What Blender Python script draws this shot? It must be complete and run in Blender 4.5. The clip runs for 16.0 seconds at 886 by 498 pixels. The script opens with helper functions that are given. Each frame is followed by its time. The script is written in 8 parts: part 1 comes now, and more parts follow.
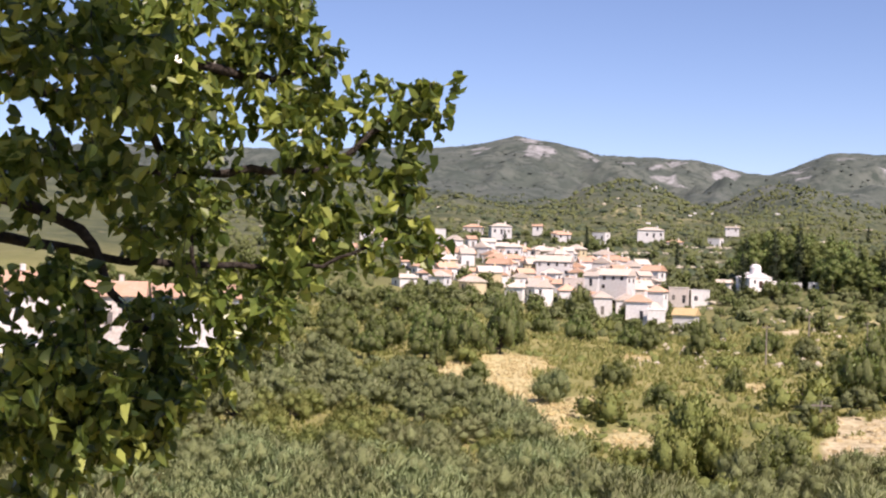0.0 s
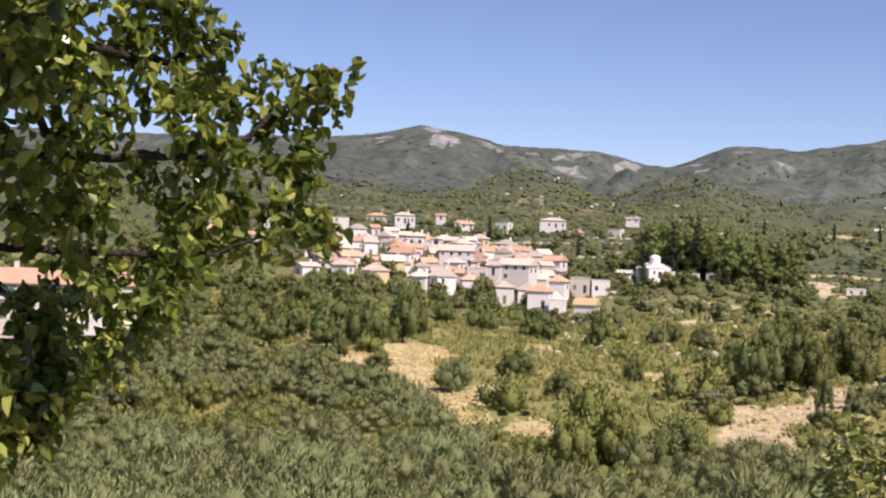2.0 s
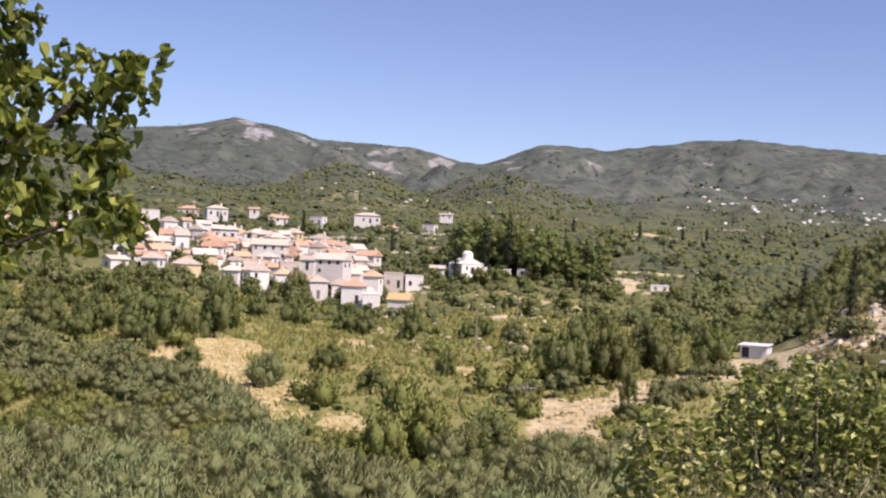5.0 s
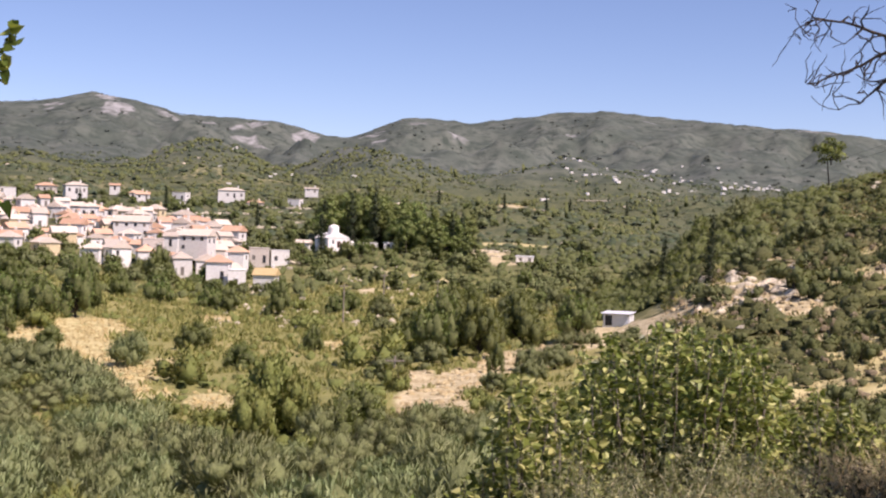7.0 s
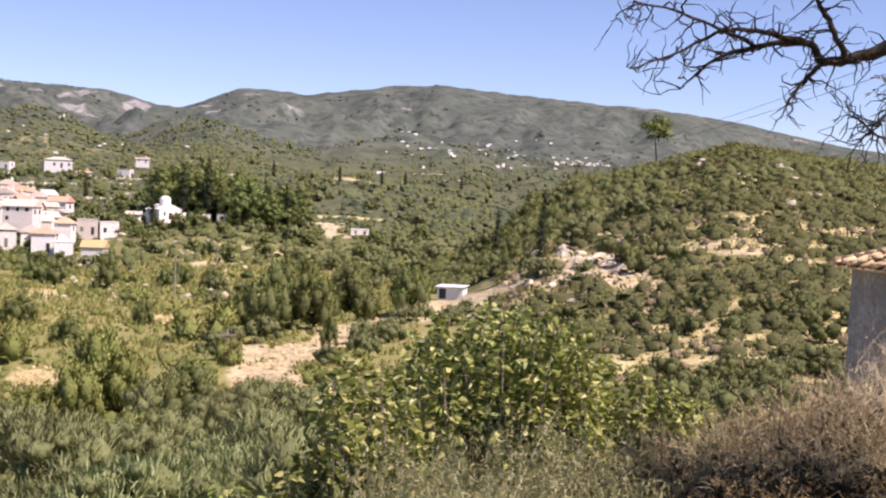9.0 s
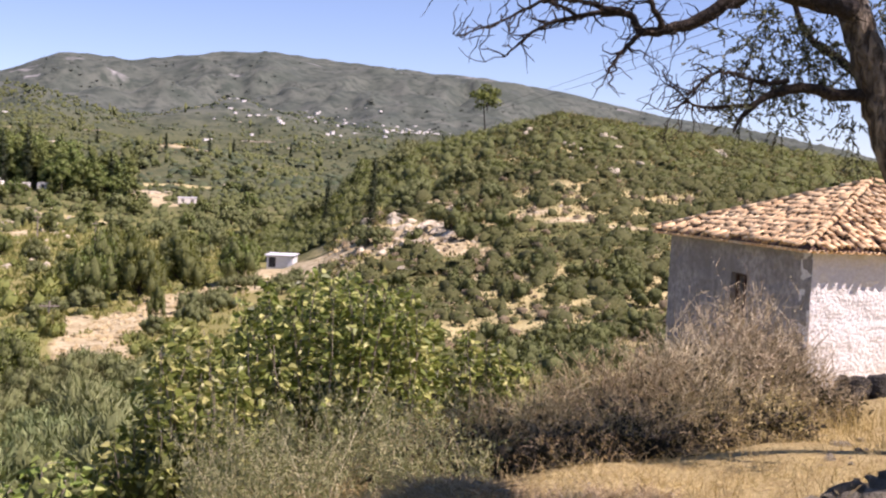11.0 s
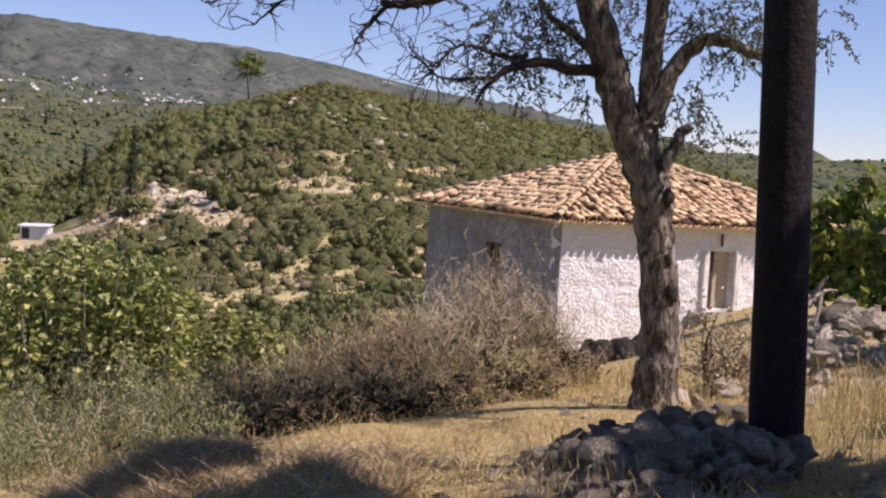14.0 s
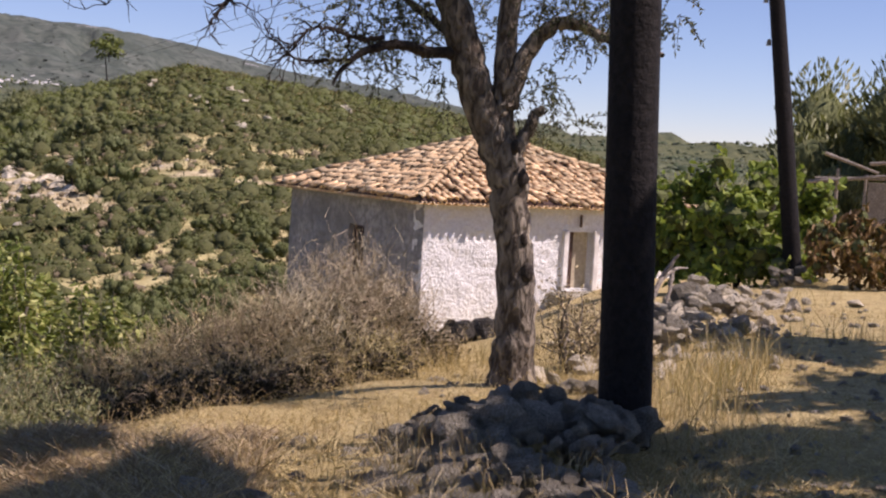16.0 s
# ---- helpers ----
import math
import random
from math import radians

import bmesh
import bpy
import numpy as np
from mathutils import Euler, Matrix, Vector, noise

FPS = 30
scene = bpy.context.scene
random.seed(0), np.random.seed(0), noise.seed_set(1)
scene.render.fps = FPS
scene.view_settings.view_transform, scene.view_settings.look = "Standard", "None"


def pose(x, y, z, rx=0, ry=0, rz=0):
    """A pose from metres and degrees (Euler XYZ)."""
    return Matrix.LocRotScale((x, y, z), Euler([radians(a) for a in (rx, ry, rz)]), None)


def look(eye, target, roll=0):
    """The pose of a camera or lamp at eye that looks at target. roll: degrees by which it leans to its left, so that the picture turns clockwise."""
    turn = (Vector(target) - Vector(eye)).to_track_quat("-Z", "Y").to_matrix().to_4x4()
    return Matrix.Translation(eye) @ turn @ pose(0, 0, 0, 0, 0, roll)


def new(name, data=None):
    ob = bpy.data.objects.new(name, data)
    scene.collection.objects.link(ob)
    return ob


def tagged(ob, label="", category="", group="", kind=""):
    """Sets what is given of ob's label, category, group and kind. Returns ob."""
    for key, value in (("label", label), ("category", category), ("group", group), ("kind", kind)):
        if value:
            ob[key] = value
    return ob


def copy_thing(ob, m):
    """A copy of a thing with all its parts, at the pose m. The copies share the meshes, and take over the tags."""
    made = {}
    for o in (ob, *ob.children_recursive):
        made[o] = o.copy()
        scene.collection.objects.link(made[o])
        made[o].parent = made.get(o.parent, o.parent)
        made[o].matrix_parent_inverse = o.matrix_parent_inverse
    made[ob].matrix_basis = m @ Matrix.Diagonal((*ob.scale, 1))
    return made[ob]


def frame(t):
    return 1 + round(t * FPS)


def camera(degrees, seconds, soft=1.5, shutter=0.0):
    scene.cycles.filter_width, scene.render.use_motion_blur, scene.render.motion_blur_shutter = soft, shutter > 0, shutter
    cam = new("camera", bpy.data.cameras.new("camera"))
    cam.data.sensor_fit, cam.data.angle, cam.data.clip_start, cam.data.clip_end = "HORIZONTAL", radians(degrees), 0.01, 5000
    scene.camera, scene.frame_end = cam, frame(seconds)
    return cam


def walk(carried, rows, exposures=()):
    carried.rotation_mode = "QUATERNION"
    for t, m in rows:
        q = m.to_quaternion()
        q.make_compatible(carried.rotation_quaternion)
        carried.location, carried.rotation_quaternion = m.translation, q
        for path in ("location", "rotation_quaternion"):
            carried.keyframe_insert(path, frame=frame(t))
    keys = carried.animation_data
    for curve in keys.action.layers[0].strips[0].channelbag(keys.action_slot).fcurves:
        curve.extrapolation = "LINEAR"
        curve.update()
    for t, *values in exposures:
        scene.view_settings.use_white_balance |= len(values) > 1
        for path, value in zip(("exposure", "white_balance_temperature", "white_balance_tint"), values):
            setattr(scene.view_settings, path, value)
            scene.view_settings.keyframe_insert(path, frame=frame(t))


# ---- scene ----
cam = camera(36.63, 16.0, soft=2.2)
EYE = 1.6
# seconds, place beside the first standpoint, then yaw, pitch and roll in degrees
ROWS = [
    (0.0, -0.184, 0.161, -0.045, 0.00, 0.52, 1.43),
    (0.5, -0.181, 0.268, -0.016, -0.95, 0.49, 1.54),
    (1.0, -0.173, 0.258, -0.026, -1.92, 0.40, 1.68),
    (1.5, -0.163, 0.284, -0.028, -2.99, 0.27, 1.80),
    (2.0, -0.152, 0.277, -0.039, -4.15, 0.16, 1.85),
    (2.5, -0.144, 0.269, -0.061, -5.40, 0.09, 1.69),
    (3.0, -0.142, 0.271, -0.052, -6.73, 0.10, 2.00),
    (3.5, -0.132, 0.276, -0.061, -8.07, 0.25, 2.17),
    (4.0, -0.135, 0.295, -0.048, -9.44, 0.40, 2.51),
    (6.5, -0.110, 0.269, -0.057, -16.27, -0.50, 1.37),
    (7.0, -0.104, 0.280, -0.026, -17.84, -0.73, 1.46),
    (7.5, -0.066, 0.318, 0.011, -19.49, -0.99, 1.63),
    (8.0, -0.011, 0.365, 0.046, -21.22, -1.21, 1.74),
    (8.5, 0.042, 0.417, 0.049, -23.04, -1.44, 1.86),
    (9.0, 0.086, 0.464, 0.051, -24.91, -1.69, 1.89),
    (9.5, 0.106, 0.467, 0.052, -26.87, -1.96, 1.95),
    (12.0, 0.018, 0.279, 0.014, -35.47, -3.25, 2.01),
    (12.5, 0.007, 0.225, 0.011, -37.11, -3.38, 2.13),
    (13.0, 0.014, 0.182, 0.015, -38.82, -3.49, 2.20),
    (13.5, 0.025, 0.148, 0.006, -40.55, -3.58, 2.33),
    (14.0, 0.014, 0.105, 0.007, -42.29, -3.66, 2.49),
    (14.5, -0.014, 0.063, 0.004, -44.05, -3.75, 2.63),
    (15.0, -0.016, 0.029, 0.000, -45.64, -3.86, 2.61),
    (15.5, -0.014, 0.004, 0.001, -46.97, -4.00, 2.50),
    (16.0, -0.000, -0.000, 0.000, -48.08, -4.15, 2.40),
]
walk(cam, [(t, pose(x, y, EYE + z, 90 + pitch, 0, yaw) @ pose(0, 0, 0, 0, 0, roll)) for t, x, y, z, yaw, pitch, roll in ROWS],
     [(0.0, 0.52, 6820, 30), (1.5, 0.54, 6820, 30), (2.0, 0.32, 6820, 30), (2.5, 0.32, 6820, 30), (3.0, 0.55, 6820, 30), (3.5, 0.54, 6820, 31), (4.0, 0.34, 6770, 31), (7.0, 0.4, 6820, 33), (7.5, 0.62, 6870, 34), (9.5, 0.62, 6820, 35), (12.0, 0.46, 6690, 38), (12.5, 0.23, 6740, 39), (13.0, 0.23, 6690, 38),
      (13.5, 0.47, 6590, 37), (14.0, 0.25, 6590, 34), (14.5, 0.26, 6590, 34), (15.0, 0.49, 6590, 34), (15.5, 0.25, 6590, 34), (16.0, 0.24, 6640, 35)])

# ---- light ----
SUN_AZ, SUN_EL = 147.0, 52.0


def bearing(az, r, z=0.0):
    """A place at a compass bearing (clockwise from +y) and a distance from the standpoint."""
    a = radians(az)
    return Vector((r * math.sin(a), r * math.cos(a), z))


def sight(az, el, r):
    """A place seen from the eye at a bearing, a height angle and a level distance."""
    return bearing(az, r, EYE + r * math.tan(radians(el)))


world = bpy.data.worlds.new("sky")
scene.world = world
world.use_nodes = True
wn = world.node_tree
sky = wn.nodes.new("ShaderNodeTexSky")
sky.sky_type, sky.sun_disc = "NISHITA", False
sky.sun_elevation, sky.sun_rotation = radians(SUN_EL), radians(SUN_AZ)
sky.air_density, sky.dust_density, sky.ozone_density, sky.altitude = 1.0, 0.03, 4.6, 2200
wn.links.new(sky.outputs[0], wn.nodes["Background"].inputs[0])
wn.nodes["Background"].inputs[1].default_value = 0.1
sun_data = bpy.data.lights.new("sun", "SUN")
sun_data.energy, sun_data.angle, sun_data.color = 5.0, radians(0.55), (1.0, 0.94, 0.84)
sun = new("sun", sun_data)
sun.matrix_world = look(sight(SUN_AZ, SUN_EL, 60), (0, 0, 0))


# ---- materials ----
def material(name, rough=0.85, metal=0.0):
    m = bpy.data.materials.new(name)
    m.use_nodes = True
    nt = m.node_tree
    b = nt.nodes["Principled BSDF"]
    b.inputs["Roughness"].default_value, b.inputs["Metallic"].default_value = rough, metal
    b.inputs["Specular IOR Level"].default_value = 0.25
    return m, nt, b


def mixed(nt, factor, a, b):
    n = nt.nodes.new("ShaderNodeMix")
    n.data_type = "RGBA"
    for socket, v in ((n.inputs[0], factor), (n.inputs[6], a), (n.inputs[7], b)):
        if isinstance(v, bpy.types.NodeSocket):
            nt.links.new(v, socket)
        elif isinstance(v, tuple):
            socket.default_value = (*v, 1)
        else:
            socket.default_value = v
    return n.outputs[2]


def noise_of(nt, scale, detail=4, lo=0.35, hi=0.65, coords="Object", rough=0.6):
    tc = nt.nodes.new("ShaderNodeTexCoord")
    n = nt.nodes.new("ShaderNodeTexNoise")
    n.inputs["Scale"].default_value, n.inputs["Detail"].default_value = scale, detail
    n.inputs["Roughness"].default_value = rough
    nt.links.new(tc.outputs[coords], n.inputs["Vector"])
    r = nt.nodes.new("ShaderNodeMapRange")
    r.inputs[1].default_value, r.inputs[2].default_value = lo, hi
    nt.links.new(n.outputs[0], r.inputs[0])
    return r.outputs[0]


def bumped(nt, b, height, strength, distance):
    n = nt.nodes.new("ShaderNodeBump")
    n.inputs["Strength"].default_value, n.inputs["Distance"].default_value = strength, distance
    nt.links.new(height, n.inputs["Height"])
    nt.links.new(n.outputs[0], b.inputs["Normal"])


def plain(name, c1, c2, c3, coarse, fine, rough=0.85, bump=0.4, depth=0.01, per_object=0.0):
    """A surface in three tones: coarse stains and fine grain, with relief."""
    m, nt, b = material(name, rough)
    col = mixed(nt, noise_of(nt, coarse), c1, c2)
    grain = noise_of(nt, fine, 6)
    col = mixed(nt, grain, col, c3)
    if per_object:
        info = nt.nodes.new("ShaderNodeObjectInfo")
        hsv = nt.nodes.new("ShaderNodeHueSaturation")
        rg = nt.nodes.new("ShaderNodeMapRange")
        rg.inputs[3].default_value, rg.inputs[4].default_value = 1 - per_object, 1 + per_object
        nt.links.new(info.outputs["Random"], rg.inputs[0])
        nt.links.new(rg.outputs[0], hsv.inputs["Value"])
        nt.links.new(col, hsv.inputs["Color"])
        col = hsv.outputs[0]
    nt.links.new(col, b.inputs["Base Color"])
    if bump:
        bumped(nt, b, grain, bump, depth)
    return m


def foliage(name, c1, c2, c3, sheer=0.35, rough=0.55, per_object=0.15, drift=None, span=0.06):
    """Leaves: each one its own tone, partly letting light through."""
    m, nt, b = material(name, rough)
    geo = nt.nodes.new("ShaderNodeNewGeometry")
    ramp = nt.nodes.new("ShaderNodeValToRGB")
    ramp.color_ramp.elements[0].color, ramp.color_ramp.elements[1].color = (*c1, 1), (*c3, 1)
    e = ramp.color_ramp.elements.new(0.55)
    e.color = (*c2, 1)
    nt.links.new(geo.outputs["Random Per Island"], ramp.inputs[0])
    info = nt.nodes.new("ShaderNodeObjectInfo")
    hsv = nt.nodes.new("ShaderNodeHueSaturation")
    for k, (lo, hi) in {"Value": (1 - per_object, 1 + per_object), "Hue": (0.5 - per_object * 0.08, 0.5 + per_object * 0.12)}.items():
        rg = nt.nodes.new("ShaderNodeMapRange")
        rg.inputs[3].default_value, rg.inputs[4].default_value = lo, hi
        nt.links.new(info.outputs["Random"], rg.inputs[0])
        nt.links.new(rg.outputs[0], hsv.inputs[k])
    tone = ramp.outputs[0]
    if drift:
        # stands of another plant among the first
        tone = mixed(nt, noise_of(nt, span, 5, 0.5, 0.62, "Object", 0.65), tone, drift)
    nt.links.new(tone, hsv.inputs["Color"])
    nt.links.new(hsv.outputs[0], b.inputs["Base Color"])
    tr = nt.nodes.new("ShaderNodeBsdfTranslucent")
    warm = mixed(nt, 0.35, hsv.outputs[0], (0.35, 0.42, 0.04))
    nt.links.new(warm, tr.inputs[0])
    mx = nt.nodes.new("ShaderNodeMixShader")
    mx.inputs[0].default_value = sheer
    nt.links.new(b.outputs[0], mx.inputs[1])
    nt.links.new(tr.outputs[0], mx.inputs[2])
    nt.links.new(mx.outputs[0], nt.nodes["Material Output"].inputs[0])
    return m


MULBERRY = foliage("mulberry_leaf", (0.03, 0.056, 0.014), (0.13, 0.185, 0.038), (0.44, 0.49, 0.12), 0.38, 0.26)
MULBERRY.node_tree.nodes["Principled BSDF"].inputs["Specular IOR Level"].default_value = 0.45
FIG = foliage("fig_leaf", (0.06, 0.088, 0.022), (0.22, 0.28, 0.066), (0.56, 0.56, 0.22), 0.25, 0.4)
VINE = foliage("vine_leaf", (0.11, 0.165, 0.032), (0.21, 0.28, 0.055), (0.36, 0.42, 0.09), 0.38)
OLIVE = foliage("olive_leaf", (0.14, 0.165, 0.068), (0.185, 0.21, 0.09), (0.25, 0.27, 0.125), 0.2, 0.5, 0.2)
BROAD = foliage("broad_leaf", (0.108, 0.142, 0.04), (0.15, 0.188, 0.053), (0.21, 0.242, 0.075), 0.27, 0.55, 0.24)
BRIGHT = foliage("light_green_leaf", (0.175, 0.195, 0.056), (0.225, 0.24, 0.072), (0.295, 0.298, 0.10), 0.3, 0.55, 0.18)
NEEDLE = foliage("pine_needle", (0.128, 0.17, 0.048), (0.18, 0.222, 0.064), (0.25, 0.285, 0.086), 0.25, 0.55, 0.3)
CYPRESS = foliage("cypress_leaf", (0.024, 0.036, 0.016), (0.036, 0.052, 0.021), (0.052, 0.072, 0.027), 0.05)
GREENSCRUB = foliage("green_scrub_leaf", (0.105, 0.14, 0.03), (0.14, 0.18, 0.038), (0.185, 0.22, 0.052), 0.25, 0.55, 0.15, (0.10, 0.125, 0.034), 0.05)
SCRUB = foliage("scrub_leaf", (0.082, 0.098, 0.028), (0.115, 0.132, 0.037), (0.165, 0.168, 0.054), 0.2, 0.55, 0.15, (0.155, 0.138, 0.05), 0.05)
SILVER = foliage("silver_weed", (0.17, 0.195, 0.085), (0.28, 0.295, 0.14), (0.46, 0.44, 0.25), 0.25)
DEADLEAF = foliage("withered_leaf", (0.09, 0.045, 0.02), (0.19, 0.10, 0.045), (0.32, 0.20, 0.10), 0.2)
TWIG = foliage("dry_twig", (0.26, 0.21, 0.135), (0.46, 0.385, 0.255), (0.74, 0.65, 0.46), 0.1, 0.8)
STRAW = foliage("dry_grass_blade", (0.40, 0.30, 0.12), (0.56, 0.44, 0.20), (0.74, 0.62, 0.34), 0.25, 0.7)
def bark(name, c1, c2, c3):
    """Furrowed bark, its ridges running up the stem."""
    m, nt, b = material(name, 0.9)
    tc = nt.nodes.new("ShaderNodeTexCoord")
    mp = nt.nodes.new("ShaderNodeMapping")
    mp.inputs["Scale"].default_value = (1, 1, 0.42)
    nt.links.new(tc.outputs["Object"], mp.inputs[0])
    n = nt.nodes.new("ShaderNodeTexNoise")
    n.inputs["Scale"].default_value, n.inputs["Detail"].default_value, n.inputs["Distortion"].default_value = 17, 6, 0.6
    nt.links.new(mp.outputs[0], n.inputs["Vector"])
    r = nt.nodes.new("ShaderNodeMapRange")
    r.inputs[1].default_value, r.inputs[2].default_value = 0.38, 0.62
    nt.links.new(n.outputs[0], r.inputs[0])
    col = mixed(nt, noise_of(nt, 2.5), c1, c2)
    col = mixed(nt, r.outputs[0], c3, col)
    nt.links.new(col, b.inputs["Base Color"])
    bumped(nt, b, r.outputs[0], 1.0, 0.035)
    return m


BARK = bark("olive_bark", (0.235, 0.20, 0.15), (0.37, 0.325, 0.25), (0.062, 0.05, 0.038))
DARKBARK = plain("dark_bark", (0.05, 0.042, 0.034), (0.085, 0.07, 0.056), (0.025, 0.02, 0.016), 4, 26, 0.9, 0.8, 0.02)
POLEWOOD = plain("creosoted_wood", (0.013, 0.0115, 0.011), (0.022, 0.019, 0.017), (0.007, 0.0065, 0.006), 2, 18, 0.8, 0.6, 0.01)
GREYWOOD = plain("weathered_wood", (0.30, 0.26, 0.21), (0.42, 0.38, 0.32), (0.18, 0.15, 0.12), 3, 25, 0.85, 0.5, 0.01)
ROCK = plain("grey_limestone", (0.46, 0.42, 0.32), (0.62, 0.58, 0.46), (0.28, 0.25, 0.185), 3.0, 22, 0.9, 1.0, 0.06, 0.3)
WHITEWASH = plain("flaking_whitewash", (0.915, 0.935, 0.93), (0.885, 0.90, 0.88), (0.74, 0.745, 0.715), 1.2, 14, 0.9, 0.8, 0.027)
# stained grey, darkened to carry the shade of the side wall
SHADEGREY = plain("shade_grey_plaster", (0.24, 0.235, 0.222), (0.54, 0.53, 0.50), (0.22, 0.215, 0.205), 0.7, 6, 0.9, 0.5, 0.02)
TILE = plain("terracotta_tile", (0.81, 0.57, 0.31), (0.90, 0.77, 0.50), (0.46, 0.30, 0.165), 1.5, 9, 0.85, 0.4, 0.01, 0.42)
PLASTER = plain("white_lime_plaster", (0.86, 0.865, 0.84), (0.78, 0.775, 0.73), (0.60, 0.58, 0.53), 0.35, 2.5, 0.9, 0.3, 0.03, 0.14)
CHURCHWHITE = plain("fresh_whitewash", (0.92, 0.91, 0.88), (0.88, 0.86, 0.82), (0.80, 0.77, 0.72), 0.35, 2.5, 0.9, 0.3, 0.03)
GREYHOUSE = plain("old_grey_plaster", (0.62, 0.57, 0.50), (0.70, 0.65, 0.58), (0.48, 0.43, 0.37), 0.4, 2.5, 0.9, 0.3, 0.03, 0.12)
YELLOWHOUSE = plain("cream_yellow_plaster", (0.74, 0.63, 0.38), (0.66, 0.55, 0.33), (0.55, 0.46, 0.30), 0.4, 2.5, 0.9, 0.2, 0.03)
ROOFRED = plain("village_roof_tile", (0.60, 0.36, 0.22), (0.64, 0.46, 0.33), (0.46, 0.29, 0.20), 0.5, 4.0, 0.9, 0.5, 0.05, 0.2)
ROOFPALE = plain("faded_roof_tile", (0.60, 0.52, 0.42), (0.66, 0.60, 0.51), (0.45, 0.39, 0.32), 0.5, 4.0, 0.9, 0.5, 0.05, 0.2)
ROOFYELLOW = plain("ochre_roof_tile", (0.55, 0.42, 0.20), (0.60, 0.48, 0.26), (0.45, 0.33, 0.17), 0.5, 4.0, 0.9, 0.4, 0.05)
DARKGLASS = plain("dark_window", (0.05, 0.055, 0.06), (0.08, 0.085, 0.09), (0.03, 0.03, 0.035), 0.6, 3, 0.25, 0.0)
SHUTTER = plain("faded_shutter_paint", (0.20, 0.19, 0.17), (0.28, 0.25, 0.21), (0.12, 0.11, 0.10), 1, 6, 0.7, 0.2)
DARKDOOR = plain("brown_door_wood", (0.085, 0.05, 0.04), (0.13, 0.08, 0.06), (0.05, 0.03, 0.025), 2, 14, 0.7, 0.3)
PALEDOOR = plain("faded_ochre_panel", (0.54, 0.47, 0.32), (0.62, 0.55, 0.40), (0.42, 0.36, 0.25), 1.5, 9, 0.8, 0.3)
TIN = plain("painted_sheet_metal", (0.72, 0.74, 0.78), (0.80, 0.82, 0.85), (0.60, 0.63, 0.67), 0.6, 4, 0.45, 0.1)
CABLE = plain("black_cable", (0.03, 0.03, 0.03), (0.04, 0.04, 0.04), (0.02, 0.02, 0.02), 1, 5, 0.6, 0.0)
# crown insides, mostly darker than their leaves to stand for inner shade
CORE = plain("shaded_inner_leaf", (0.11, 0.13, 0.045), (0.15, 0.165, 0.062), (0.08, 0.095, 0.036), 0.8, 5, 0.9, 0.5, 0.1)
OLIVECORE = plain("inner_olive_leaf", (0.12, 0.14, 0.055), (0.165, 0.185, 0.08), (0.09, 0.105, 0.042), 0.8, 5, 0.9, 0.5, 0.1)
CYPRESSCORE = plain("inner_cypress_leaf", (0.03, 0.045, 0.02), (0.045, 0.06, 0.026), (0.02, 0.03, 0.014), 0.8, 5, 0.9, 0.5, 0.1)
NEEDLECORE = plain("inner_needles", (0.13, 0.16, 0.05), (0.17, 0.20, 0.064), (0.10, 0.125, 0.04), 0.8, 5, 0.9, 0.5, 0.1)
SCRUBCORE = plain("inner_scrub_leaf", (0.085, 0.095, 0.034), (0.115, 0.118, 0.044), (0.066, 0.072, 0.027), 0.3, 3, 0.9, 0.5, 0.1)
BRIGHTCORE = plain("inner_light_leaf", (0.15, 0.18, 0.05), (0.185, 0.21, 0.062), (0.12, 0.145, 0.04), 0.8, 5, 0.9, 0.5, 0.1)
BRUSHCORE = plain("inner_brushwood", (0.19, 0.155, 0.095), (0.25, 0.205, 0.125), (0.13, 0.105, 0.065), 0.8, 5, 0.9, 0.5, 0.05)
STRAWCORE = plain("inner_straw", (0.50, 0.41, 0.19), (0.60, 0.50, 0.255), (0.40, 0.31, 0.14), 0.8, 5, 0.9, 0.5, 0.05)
# heath tone greyed and cooled, with distant haze put into the colour
HEATH = plain("hazed_heath", (0.075, 0.09, 0.072), (0.095, 0.112, 0.092), (0.065, 0.08, 0.064), 0.01, 0.1, 0.95, 0.0)
MEADOW = foliage("meadow_grass", (0.205, 0.225, 0.068), (0.285, 0.288, 0.095), (0.41, 0.375, 0.155), 0.25, 0.7)
TANTWIG = foliage("straw_coloured_twig", (0.34, 0.25, 0.12), (0.50, 0.38, 0.20), (0.66, 0.53, 0.31), 0.1, 0.8)
BROWNTWIG = foliage("brown_twig", (0.26, 0.195, 0.11), (0.43, 0.34, 0.195), (0.68, 0.57, 0.35), 0.1, 0.8)
PALEROCK = plain("pale_limestone", (0.58, 0.53, 0.40), (0.70, 0.65, 0.52), (0.38, 0.33, 0.23), 0.8, 6, 0.9, 0.8, 0.05, 0.15)
SHADEROCK = plain("shade_dark_stone", (0.10, 0.092, 0.075), (0.15, 0.14, 0.115), (0.06, 0.055, 0.045), 2.0, 16, 0.9, 1.0, 0.05, 0.2)
MAT = foliage("matted_straw", (0.30, 0.22, 0.09), (0.54, 0.42, 0.19), (0.78, 0.66, 0.37), 0.15, 0.8)
SLOPELEAF = foliage("slope_shrub_leaf", (0.062, 0.078, 0.028), (0.084, 0.10, 0.034), (0.12, 0.136, 0.048), 0.2, 0.55, 0.25, (0.15, 0.135, 0.058), 0.09)
BUSHSHADE = foliage("bush_shade_fleck", (0.032, 0.027, 0.02), (0.06, 0.05, 0.036), (0.11, 0.09, 0.064), 0.1, 0.9)
OLDOLIVE = foliage("old_olive_leaf", (0.075, 0.085, 0.045), (0.13, 0.145, 0.08), (0.25, 0.27, 0.16), 0.15, 0.45)
